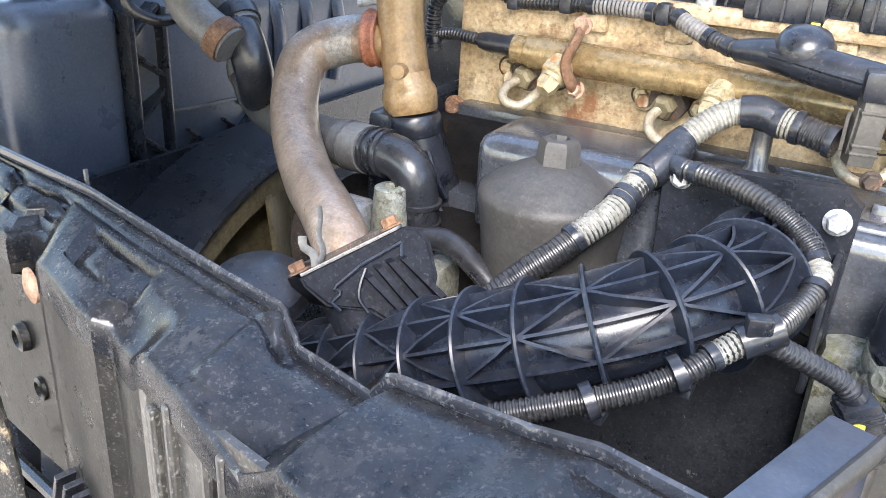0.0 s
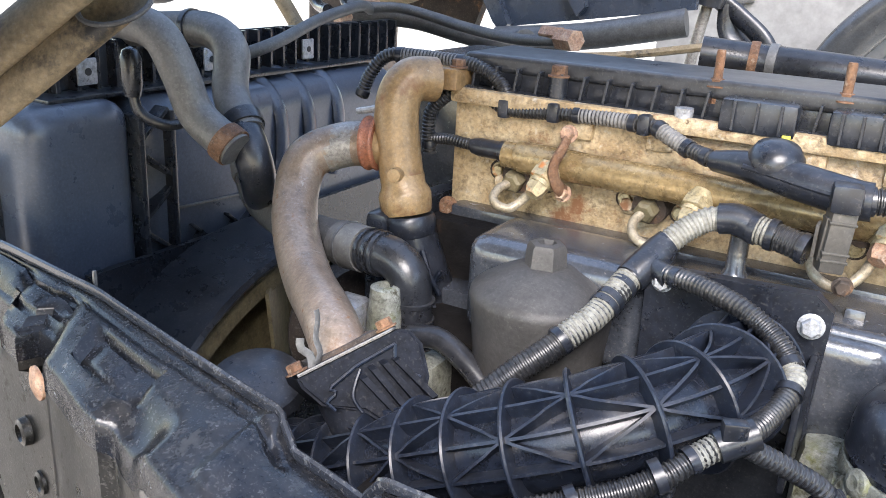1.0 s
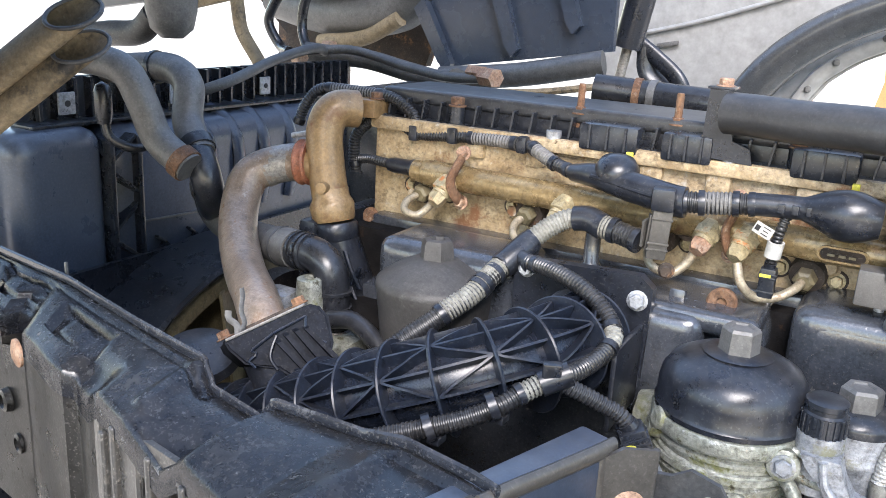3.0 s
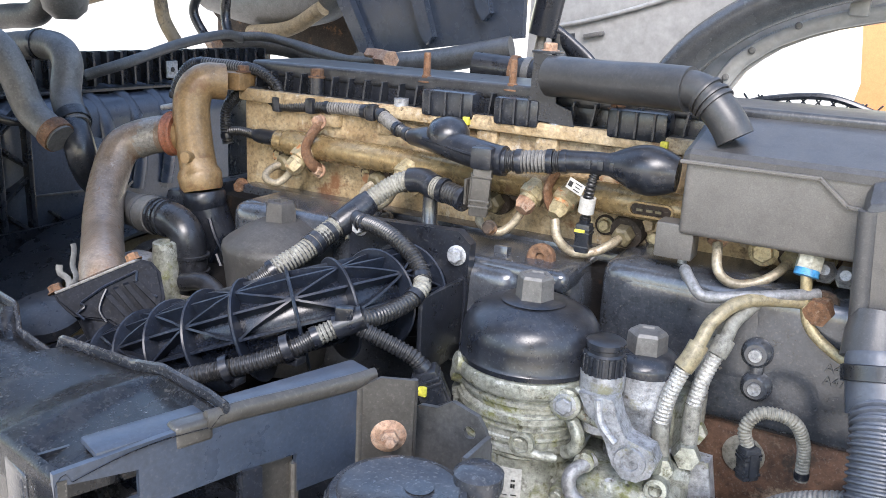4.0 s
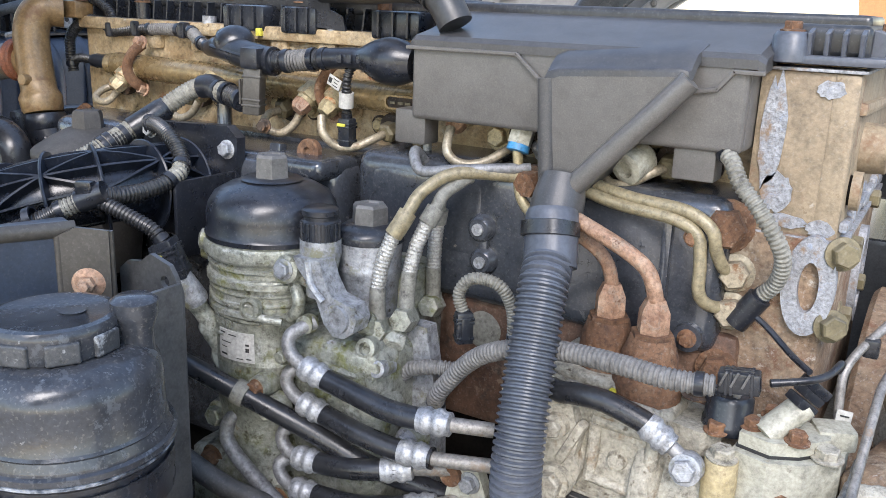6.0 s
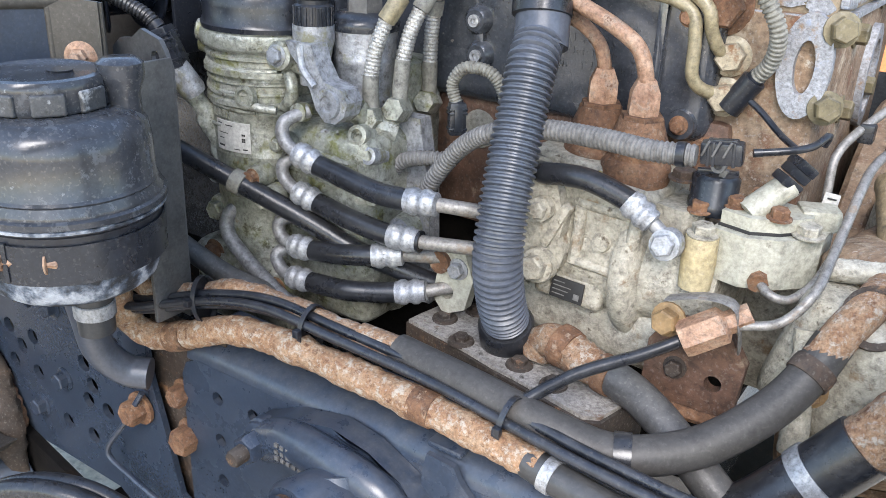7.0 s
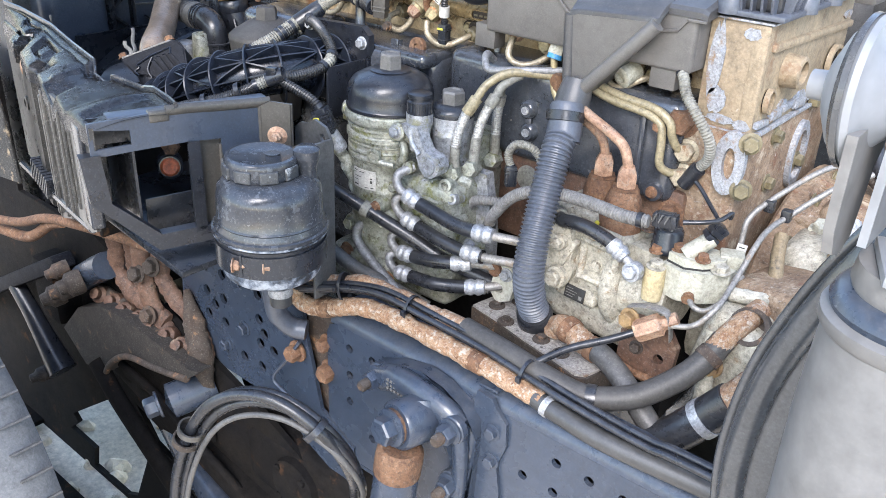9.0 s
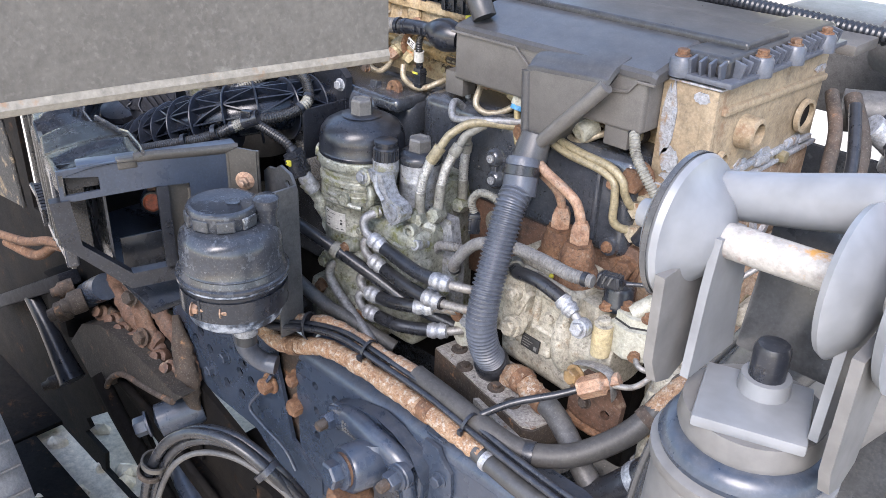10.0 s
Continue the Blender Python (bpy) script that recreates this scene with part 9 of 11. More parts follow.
def front_panel():
    t = thing("front_corner_panel", (-0.45, 0.35, 1.0), "dusty black moulded plastic front corner panel with ribs and slots", "body panel")
    def step(v, lo, hi):
        f = min(1.0, max(0.0, (v - lo) / (hi - lo)))
        return f * f * (3 - 2 * f)

    def hollow(x, q, x0, x1, q0, q1, ex, eq):
        return step(x, x0, x0 + ex) * (1 - step(x, x1 - ex, x1)) * step(q, q0, q0 + eq) * (1 - step(q, q1 - eq, q1))

    def relief(x, q):
        z = -0.012 * hollow(x, q, -0.575, -0.462, 0.30, 0.82, 0.006, 0.05)
        z += 0.005 * hollow(x, q, -0.560, -0.500, 0.36, 0.70, 0.005, 0.05)
        z -= 0.010 * hollow(x, q, -0.745, -0.635, 0.18, 0.80, 0.006, 0.05)
        z += 0.006 * hollow(x, q, -0.725, -0.650, 0.32, 0.66, 0.005, 0.05)
        z -= 0.014 * hollow(x, q, -0.480, -0.395, 0.55, 1.4, 0.030, 0.40)
        z -= 0.004 * hollow(x, q, -0.90, -0.30, 0.10, 0.24, 0.02, 0.06)
        z += 0.0045 * hollow(x, q, -0.352, -0.326, -0.2, 0.93, 0.006, 0.1)
        z -= 0.008 * step(x, -0.104, -0.084) * step(q, 0.03, 0.10) * (1 - step(q, 0.97, 1.0))
        return z

    bm = bmesh.new()
    far, near = poly(FAR, 14), poly(NEAR, 14)
    grid, skin = [], []
    for f, n in zip(far, near):
        row = []
        out = (n - f)
        out.z = 0
        out.normalize()
        x = n.x
        block = 0.024 * step(x, -0.715, -0.708) * (1 - step(x, -0.668, -0.660))
        n = n + out * (-0.026 * (1 - step(x, -0.616, -0.606)) + block + 0.012 * step(x, -0.60, -0.50) * (1 - step(x, -0.482, -0.462)))
        for k in range(33):
            q = k / 32
            p = f.lerp(n, q)
            p.z += 0.006 * math.sin(q * 3.14159) + relief(p.x, q) + 0.0006 * noise.noise(p * 18)
            row.append(bm.verts.new(p))
        p = row[-1].co.copy()
        for dx, dz in ((0.003, -0.001), (0.006, -0.004), (0.0075, -0.008), (0.008, -0.016), (0.008, -0.030)):
            row.append(bm.verts.new(p + out * dx + Vector((0, 0, dz))))
        grid.append(row)
        if p.x < -0.375:
            skin.append([p + out * (0.0075 + 0.0007 * noise.noise(Vector((p.x * 25, dz * 25, 0)))) - out * (block * step(-dz, 0.040, 0.048)) + Vector((0, 0, dz)) for dz in (-0.029, -0.040, -0.048, -0.07, -0.11, -0.15, -0.19, -0.23, -0.27, -0.31 + 0.06 * step(p.x, -0.9, -0.4))])
    for r0, r1 in zip(grid, grid[1:]):
        for k in range(len(r0) - 1):
            bm.faces.new((r0[k], r0[k + 1], r1[k + 1], r1[k]))
    bmesh.ops.solidify(bm, geom=bm.faces[:], thickness=0.004)
    top = part("top_deck", bm, M_PANEL, t, smooth=38)
    bm = bmesh.new()
    rows = [[bm.verts.new(p) for p in r] for r in skin]
    for r0, r1 in zip(rows, rows[1:]):
        for k in range(len(r0) - 1):
            bm.faces.new((r0[k], r0[k + 1], r1[k + 1], r1[k]))
    bmesh.ops.solidify(bm, geom=bm.faces[:], thickness=0.004)
    part("stepped_wall", bm, M_WALL, t, "dust-browned stepped wall below the deck", smooth=38)
    part("far_lip", sweep(poly([(x, y + 0.001, z + 0.005) for x, y, z in FAR]), 0.005, 8, flat=(1.1, 0.6)), M_PANEL, t, "raised edge lip")
    # near wall, hung from the near edge
    o = Vector((-0.90, 0.468, 0))
    u = Vector((-0.034, 0.216, 0)) - o
    L = u.length
    m = basis(o, u, (0, 0, 1)) @ pose(0, 0, 0)
    slots = []
    for s0, s1, z0, z1 in ((0.612, 0.650, 1.00, 1.192), (0.664, 0.698, 1.025, 1.196), (0.712, 0.742, 1.055, 1.200)):
        slots.append([(s0, z0), (s1, z0 + 0.01), (s1, z1 - 0.004), (s1 - 0.008, z1), (s0, z1 - 0.004)])
    holes = slots
    wall = [(0.515, 0.955), (0.548, 0.962), (0.70, 1.022), (0.80, 1.04), (0.845, 1.06), (L - 0.035, 1.12), (L - 0.004, 1.16), (L, 1.24), (0.60, 1.212), (0.545, 1.205), (0.515, 1.19)]
    w = part("near_wall", plate(wall, holes, 0.006, m), M_WALL, t, "dust-browned near wall", smooth=24)
    part("inner_wall", plate([(0.42, 1.19), (0.42, 0.95), (L - 0.02, 1.05), (L - 0.02, 1.20)], [], 0.004, m @ pose(0, 0, -0.055)), M_PLASTIC, t, smooth=24)
    for q in (0.552, 0.592, 0.628, 0.656, 0.686, 0.714, 0.745, 0.775):
        b = box((q, 1.10 + 0.03 * q, -0.020), (0.004, 0.16, 0.034), 0.001)
        b.transform(m)
        part("slot_fin", b, M_PANEL, t, smooth=0)

    def wbox(s, z, d, size, bev=0.003, mt=None, nm="wall_rib", tilt=0):
        b = box((s, z, d * 0.6), (size[0] * 1.5, size[1], size[2] * 0.6), bev, pose(0, 0, 0, 0, 0, tilt))
        b.transform(m)
        return part(nm, b, mt or M_PANEL, t)

    def wstep(s0, s1, z0, z1, d, bev, mt):
        b = box(((s0 + s1) / 2, (z0 + z1) / 2, d / 2 - 0.002), (s1 - s0, z1 - z0, d + 0.008), bev, None, 3)
        b.transform(m)
        part("wall_step", b, mt, t)

    for q0, q1, z0, z1 in ((0.606, 0.656, 0.995, 1.199), (0.659, 0.703, 1.02, 1.203), (0.707, 0.747, 1.05, 1.207)):
        rim = [m @ Vector((x, z, 0.005)) for x, z in ((q0, z0), (q0, z1 - 0.012), (q0 + 0.004, z1 - 0.002), (q0 + 0.012, z1), (q1 - 0.010, z1), (q1, z1 - 0.008), (q1, z0 + 0.01))]
        part("slot_frame", sweep(poly(rim, 3), 0.0045, 8), M_WALL, t)
    # the wall steps outward towards the rear
    wstep(0.535, 0.545, 0.97, 1.19, 0.010, 0.003, M_WALL)
    for q, wd, z0, z1 in ((0.560, 0.008, 0.98, 1.205), (0.628, 0.008, 1.0, 1.205), (0.686, 0.008, 1.03, 1.206)):
        wstep(q, q + wd, z0, z1, 0.010, 0.003, M_WALL)
    wstep(0.820, 0.862, 1.07, 1.23, 0.012, 0.005, M_PANEL)
    for q, r in (((-0.720, 0.433, 1.072), 0.016), ((-0.696, 0.432, 1.020), 0.014)):
        bm = lathe([(r * 0.4, -0.004), (r, -0.004), (r * 0.92, 0.004), (r * 0.62, 0.006), (r * 0.4, 0.000), (0, 0.000)], Matrix.Translation(q) @ along((0, 0, 0), (-0.28, -0.96, 0)), 18)
        part("screw_boss", bm, M_WALL, t)
    nrm = (m.to_3x3() @ Vector((0, 0, 1)))
    part("rusty_washer", lathe([(0, 0), (0.017, 0), (0.017, 0.003), (0.009, 0.006), (0, 0.006)], along(Vector((-0.638, 0.4065, 1.168)) + nrm * 0.004, Vector((-0.638, 0.4065, 1.168)) + nrm), 18), M_COPPER, t, "rusty washer")
    bolt(Vector((-0.638, 0.4065, 1.168)) + nrm * 0.004, nrm, 0.012, M_COPPER, t, h=0.005)
    part("clip_pin", box((-0.635, 0.470, 1.252), (0.003, 0.003, 0.018), 0), M_CAPGREY, t)
    # rear arm to the bracket plate
    a, b = Vector((-0.042, 0.210, 0)), Vector((0.050, 0.486, 0))
    ma = basis(a, b - a, (0, 0, 1))
    LA = (b - a).length
    arm = [(0, 1.246), (0.10, 1.251), (LA - 0.03, 1.244), (LA - 0.03, 1.165), (0.184, 1.165), (0.184, 1.199), (0.135, 1.201), (0.065, 1.199), (0.02, 1.197), (0, 1.20)]
    part("arm", plate(arm, [[(0.006, 1.207), (0.056, 1.209), (0.056, 1.230), (0.006, 1.236)]], 0.005, ma), M_ARM, t, smooth=24)
    part("arm_back", plate([(0.0, 1.20), (0.09, 1.20), (0.09, 1.24), (0.0, 1.24)], [], 0.003, ma @ pose(0, 0, -0.04)), M_PLASTIC, t, smooth=24)
    lip = [ma @ Vector((s0, z0, 0.003)) for s0, z0 in ((0.108, 1.251), (0.14, 1.2505), (0.18, 1.248), (0.235, 1.2455), (0.262, 1.245))]
    part("arm_lip", sweep(lip, 0.006, 12, flat=(1.3, 0.8)), M_TAB, t, "lighter rolled top edge")
    bm = box((LA * 0.5, 1.247, -0.014), (LA * 0.8, 0.006, 0.03), 0.003)
    bm.transform(ma)
    part("arm_top", bm, M_ARM, t)
    bm = box((0.098, 1.244, -0.002), (0.030, 0.018, 0.016), 0.004, None, 3)
    bm.transform(ma)
    part("deck_end", bm, M_TAB, t)
    # folded tab with the fixing bolt
    tm = basis((0.0385, 0.4425, 0), (0.80, 0.60, 0), (0, 0, 1))
    part("fixing_tab", plate([(0, 1.160), (0.046, 1.155), (0.047, 1.246), (0.018, 1.249), (0.0, 1.240)], [], 0.004, tm), M_TAB, t, "warm grey folded tab", smooth=24)
    part("tab_fold", sweep([tm @ Vector((0.001, z, 0.001)) for z in (1.160, 1.20, 1.240)], 0.004, 10), M_TAB, t)
    part("tab_edge", sweep([tm @ Vector((0.047, z, -0.001)) for z in (1.156, 1.20, 1.245)], 0.003, 8), M_TAB, t)
    q = tm @ Vector((0.026, 1.196, 0.002))
    d = Vector((0.60, -0.80, 0.04))
    part("rusty_washer", lathe([(0, 0), (0.0155, 0), (0.0155, 0.002), (0.009, 0.006), (0, 0.006)], along(q, q + d), 22), M_COPPER, t, "rusty washer")
    part("rusty_nut", lathe([(0, 0.004), (0.0085, 0.004), (0.008, 0.012), (0.0045, 0.013), (0.0045, 0.019), (0, 0.020)], along(q, q + d), 6), M_COPPER, t, "rusty nut on a stud", smooth=25)
    # open frame below the arm
    fr = [(-0.016, 1.20), (0.012, 1.20), (0.018, 1.126), (0.082, 1.064), (0.29, 1.066), (0.29, 1.042), (0.077, 1.038), (-0.010, 1.130)]
    part("lower_frame", plate(fr, [], 0.020, ma @ pose(0, 0, -0.012)), M_GLOSS, t, smooth=24)
    part("upright_side", plate([(0.134, 1.055), (0.151, 1.055), (0.151, 1.200), (0.134, 1.202)], [], 0.010, ma @ pose(0, 0, -0.002)), M_GLOSS, t, smooth=24)
    part("upright", plate([(0.151, 1.055), (0.184, 1.055), (0.184, 1.198), (0.151, 1.200)], [], 0.004, ma @ pose(0, 0, -0.006)), M_TAB, t, "warm grey inner face", smooth=24)
    part("upright_fold", sweep([ma @ Vector((0.184, z, 0.001)) for z in (1.06, 1.12, 1.19)], 0.004, 8), M_TAB, t)
    part("inner_box", box((-0.14, 0.535, 1.02), (0.34, 0.012, 0.16), 0.004), M_PLASTIC, t)
    # Near-black colour stands for the shade inside the opening.
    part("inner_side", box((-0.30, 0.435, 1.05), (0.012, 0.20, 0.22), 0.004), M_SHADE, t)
    part("inner_floor", box((-0.14, 0.41, 1.015), (0.30, 0.22, 0.012), 0.003, pose(0, 0, 0, 0, 8, 0)), M_PLASTIC, t)
    part("inner_fin", box((-0.06, 0.36, 1.065), (0.004, 0.12, 0.06), 0.001, pose(0, 0, 0, 0, 0, -15)), M_PLASTIC, t)
    for k in range(9):
        part("grille_slat", box((-0.42 - k * 0.020, 0.36 + k * 0.006, 1.00 - 0.002 * k), (0.006, 0.10, 0.05), 0.001, pose(0, 0, 0, 0, 25, -15)), M_PLASTIC, t, smooth=0)
    part("lower_edge", sweep([(-0.75, 0.41, 0.935), (-0.55, 0.36, 0.96), (-0.35, 0.30, 1.005), (-0.24, 0.272, 1.022), (-0.15, 0.25, 1.036)], 0.007, 8), M_PANEL, t)
    return t


front_panel()
t = thing("mud_caked_plate", (-0.72, 0.335, 0.95), "black plate crusted with tan mud beside the front panel", "plate")
bm = plate([(-0.80, 0.93), (-0.600, 0.955), (-0.612, 1.06), (-0.632, 1.15), (-0.652, 1.195), (-0.80, 1.22)], [], 0.006, Matrix.Translation((0, 0.335, 0)) @ XZ)
part("plate", bm, M_MUD, t, smooth=24)
part("rolled_edge", sweep([(-0.600, 0.336, 0.955), (-0.612, 0.336, 1.06), (-0.632, 0.336, 1.15), (-0.652, 0.336, 1.195)], 0.005, 8, scab=0.25), M_MUD, t)
t = thing("red_plug_sensor", (-0.18, 0.43, 1.07), "round black sensor with an orange-red face", "sensor")
d = Vector((0.83, -0.52, 0.2))
p = Vector((-0.18, 0.415, 1.088))
part("barrel", lathe([(0, -0.05), (0.022, -0.05), (0.022, 0.0), (0.018, 0.004), (0, 0.004)], along(p, p + d), 22), M_PLASTIC, t)
part("face", lathe([(0, 0), (0.015, 0), (0.016, 0.006), (0.012, 0.009), (0, 0.008)], along(p, p + d), 22), M_RED, t, "orange-red face")
part("rust_nut", lathe([(0, 0), (0.014, 0), (0.014, 0.02), (0, 0.02)], along((-0.19, 0.43, 1.118), (-0.16, 0.40, 1.13)), 6), M_RUST, t)


# ---- front axle and suspension in the shade below ----
def suspension():
    t = thing("front_suspension", (-0.4, 0.43, 0.3), "rusty and black front suspension link with a row of bolts", "suspension")
    part("bolt_rail", sweep([(-0.58, 0.45, 0.665), (-0.50, 0.45, 0.665), (-0.40, 0.45, 0.655), (-0.30, 0.45, 0.645), (-0.24, 0.452, 0.635)], 0.030, 14, flat=(0.9, 0.6), scab=0.1), M_DARKRUST, t)
    for k in range(7):
        f = k / 6
        p = Vector((-0.548 + f * 0.300, 0.438 + 0.004 * (k % 2), 0.676 + 0.004 * f))
        part("rust_knuckle", lathe([(0, -0.012), (0.020, -0.012), (0.023, -0.002), (0.019, 0.010), (0.012, 0.014), (0.012, 0.026), (0, 0.028)], along(p, p + Vector((0.2, -0.7, 0.55))), 9), M_BROWN, t, "rust-caked bolt")
    for c, r in (([(-0.475, 0.450, 0.86), (-0.482, 0.450, 0.80), (-0.478, 0.450, 0.754), (-0.439, 0.450, 0.724), (-0.368, 0.450, 0.718), (-0.314, 0.450, 0.705)], 0.017),
                 ([(-0.425, 0.455, 0.86), (-0.43, 0.455, 0.80), (-0.415, 0.455, 0.76), (-0.37, 0.455, 0.74)], 0.013),
                 ([(-0.374, 0.445, 0.88), (-0.374, 0.445, 0.836), (-0.370, 0.445, 0.781), (-0.352, 0.445, 0.728), (-0.314, 0.445, 0.684), (-0.256, 0.447, 0.656)], 0.019),
                 ([(-0.323, 0.455, 0.90), (-0.323, 0.455, 0.854), (-0.319, 0.455, 0.804), (-0.284, 0.456, 0.767), (-0.234, 0.458, 0.744), (-0.205, 0.459, 0.70), (-0.20, 0.46, 0.64)], 0.017)):
        part("hanger", sweep(c, r, 12, flat=(1.0, 0.5), scab=0.22), M_BROWN, t, "rusted hanger")
    for p in ((-0.372, 0.432, 0.80), (-0.345, 0.430, 0.715), (-0.325, 0.440, 0.83), (-0.30, 0.43, 0.675)):
        bolt(p, (0.2, -1, 0.3), 0.026, M_DARKRUST, t, h=0.016)
    part("black_shackle", sweep([(-0.25, 0.462, 0.80), (-0.225, 0.455, 0.74), (-0.20, 0.446, 0.69), (-0.185, 0.442, 0.64), (-0.18, 0.452, 0.59)], 0.020, 14, flat=(1.0, 0.6), scab=0.15, rfun=lambda q: 0.006 + 0.018 * math.sin(3.1416 * min(1, max(0, q)))), M_DARKRUST, t)
    arm = [(-0.68, 0.553), (-0.591, 0.643), (-0.487, 0.690), (-0.386, 0.700), (-0.264, 0.692), (-0.175, 0.680), (-0.140, 0.690), (-0.180, 0.655), (-0.307, 0.625), (-0.397, 0.605), (-0.470, 0.556), (-0.505, 0.512), (-0.60, 0.49)]
    part("leaf_arm", plate(arm, [], 0.03, Matrix.Translation((0, 0.400, 0)) @ XZ), M_GRIT, t, "dark crusted arched arm", smooth=40)
    part("arch_lip", sweep([(-0.515, 0.398, 0.500), (-0.472, 0.398, 0.556), (-0.40, 0.398, 0.605), (-0.307, 0.398, 0.625), (-0.24, 0.398, 0.640), (-0.18, 0.398, 0.656)], 0.007, 10), M_DARKRUST, t)
    # Dark sheet added as the shade under the arch.
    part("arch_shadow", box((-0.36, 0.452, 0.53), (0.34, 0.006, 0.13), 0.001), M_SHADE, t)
    part("pivot", lathe([(0, 0), (0.034, 0), (0.036, 0.01), (0.036, 0.09), (0, 0.10)], along((-0.20, 0.47, 0.60), (-0.245, 0.36, 0.575)), 22), M_PAINT, t)
    bolt((-0.245, 0.372, 0.578), (-0.38, -0.9, -0.2), 0.036, M_PAINT, t, h=0.03)
    part("black_arm", sweep([(-0.545, 0.40, 0.525), (-0.473, 0.40, 0.455), (-0.384, 0.40, 0.393), (-0.297, 0.40, 0.336), (-0.20, 0.40, 0.28)], 0.026, 14, flat=(1.0, 0.7)), M_SHADE, t)
    part("thin_arm", sweep([(-0.472, 0.42, 0.542), (-0.349, 0.42, 0.525), (-0.252, 0.42, 0.489), (-0.10, 0.43, 0.42), (0.10, 0.46, 0.30)], 0.009, 10), M_SHADE, t)
    part("upper_bar", box((-0.99, 0.418, 0.545), (0.76, 0.05, 0.036), 0.008, pose(0, 0, 0, 0, -29, 0)), M_DULL, t)
    part("drop_link", sweep([(-0.925, 0.41, 0.565), (-0.87, 0.41, 0.515), (-0.83, 0.41, 0.470), (-0.79, 0.41, 0.425), (-0.755, 0.41, 0.39)], 0.022, 16, rfun=lambda q: 0.020 + 0.014 * q * q), M_GLOSS, t)
    for p, r in (((-0.80, 0.40, 0.375), 0.018), ((-0.655, 0.405, 0.655), 0.024), ((-0.605, 0.405, 0.690), 0.022), ((-0.555, 0.405, 0.725), 0.026), ((-0.62, 0.41, 0.73), 0.018)):
        part("rusty_bush", lathe([(0, 0), (r, 0), (r * 1.08, 0.008), (r * 1.05, 0.03), (r * 0.7, 0.036), (r * 0.6, 0.05), (0, 0.052)], along(p, (p[0] - 0.03, p[1] - 0.1, p[2] - 0.02)), 10), M_DARKRUST, t)
    part("black_tube", sweep([(-0.60, 0.43, 0.705), (-0.54, 0.43, 0.745), (-0.49, 0.43, 0.775)], 0.030, 16), M_PAINT, t)
    return t


suspension()
# Added dark backing for the shade behind the suspension; the gap shows ground.
t = thing("shade_sheet", (-1.0, 0.47, 0.02), "near-black sheet added as the shade behind the front suspension", "splash guard")
gap = [(-0.80, 0.03), (-0.78, 0.10), (-0.90, 0.105), (-0.85, 0.150), (-0.87, 0.170), (-0.650, 0.330), (-0.618, 0.322), (-0.505, 0.225), (-0.585, 0.06), (-0.64, 0.03)]
# Flat dark feet hide bright ground, as shade in front of the sheet.
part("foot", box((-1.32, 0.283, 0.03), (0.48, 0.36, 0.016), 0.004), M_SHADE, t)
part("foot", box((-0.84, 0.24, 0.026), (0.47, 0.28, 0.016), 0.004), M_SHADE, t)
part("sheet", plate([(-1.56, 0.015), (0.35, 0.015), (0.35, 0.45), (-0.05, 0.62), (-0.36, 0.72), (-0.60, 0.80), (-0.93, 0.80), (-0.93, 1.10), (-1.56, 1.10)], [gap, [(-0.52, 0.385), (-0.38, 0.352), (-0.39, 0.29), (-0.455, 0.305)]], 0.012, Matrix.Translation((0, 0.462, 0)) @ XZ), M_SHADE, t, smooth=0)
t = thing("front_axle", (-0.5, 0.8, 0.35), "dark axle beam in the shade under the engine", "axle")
# Most parts here carry the under-engine shade in their near-black colour.
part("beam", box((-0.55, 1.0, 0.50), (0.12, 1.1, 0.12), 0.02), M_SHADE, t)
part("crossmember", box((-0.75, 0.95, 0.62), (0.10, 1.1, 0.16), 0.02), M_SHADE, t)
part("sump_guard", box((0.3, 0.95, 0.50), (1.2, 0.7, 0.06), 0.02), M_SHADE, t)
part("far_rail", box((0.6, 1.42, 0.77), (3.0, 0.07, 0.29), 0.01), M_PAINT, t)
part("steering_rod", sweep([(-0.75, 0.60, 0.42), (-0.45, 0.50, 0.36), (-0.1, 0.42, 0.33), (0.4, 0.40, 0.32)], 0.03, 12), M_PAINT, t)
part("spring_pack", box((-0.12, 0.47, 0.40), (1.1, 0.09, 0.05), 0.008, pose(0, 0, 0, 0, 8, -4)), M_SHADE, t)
t = thing("far_mudguard", (1.15, 1.75, 0.7), "blue-grey plastic mudguard on the far side", "mudguard")
part("skin", sweep([(0.72, 1.72, 0.75), (0.74, 1.72, 1.0), (0.82, 1.72, 1.22), (0.98, 1.72, 1.36), (1.25, 1.72, 1.44), (1.6, 1.72, 1.44), (1.9, 1.72, 1.30)], 0.10, 16, flat=(0.5, 2.2)), M_FENDER, t)
part("inner_panel", box((1.3, 1.66, 1.02), (1.1, 0.02, 0.72), 0.02), M_FENDER, t)
part("lower_skin", box((0.56, 1.66, 0.86), (0.40, 0.02, 0.44), 0.01), M_FENDER, t)
t = thing("steering_box", (-0.02, 0.45, 0.35), "dark cast steering gear low beside the frame", "steering gear")
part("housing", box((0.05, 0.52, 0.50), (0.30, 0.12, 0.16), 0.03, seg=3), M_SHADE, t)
# Added cover and bolts, coloured near-black to sink into the shade.
part("end_cover", lathe([(0, 0), (0.06, 0), (0.058, 0.016), (0.03, 0.026), (0, 0.027)], along((0.06, 0.462, 0.50), (0.06, 0.2, 0.50)), 24), M_SHADE, t, "round end cover in near-black shade colour")
for a in range(4):
    bolt((0.06 + 0.047 * math.cos(a * 1.571 + 0.8), 0.448, 0.50 + 0.047 * math.sin(a * 1.571 + 0.8)), (0, -1, 0), 0.014, M_SHADE, t)
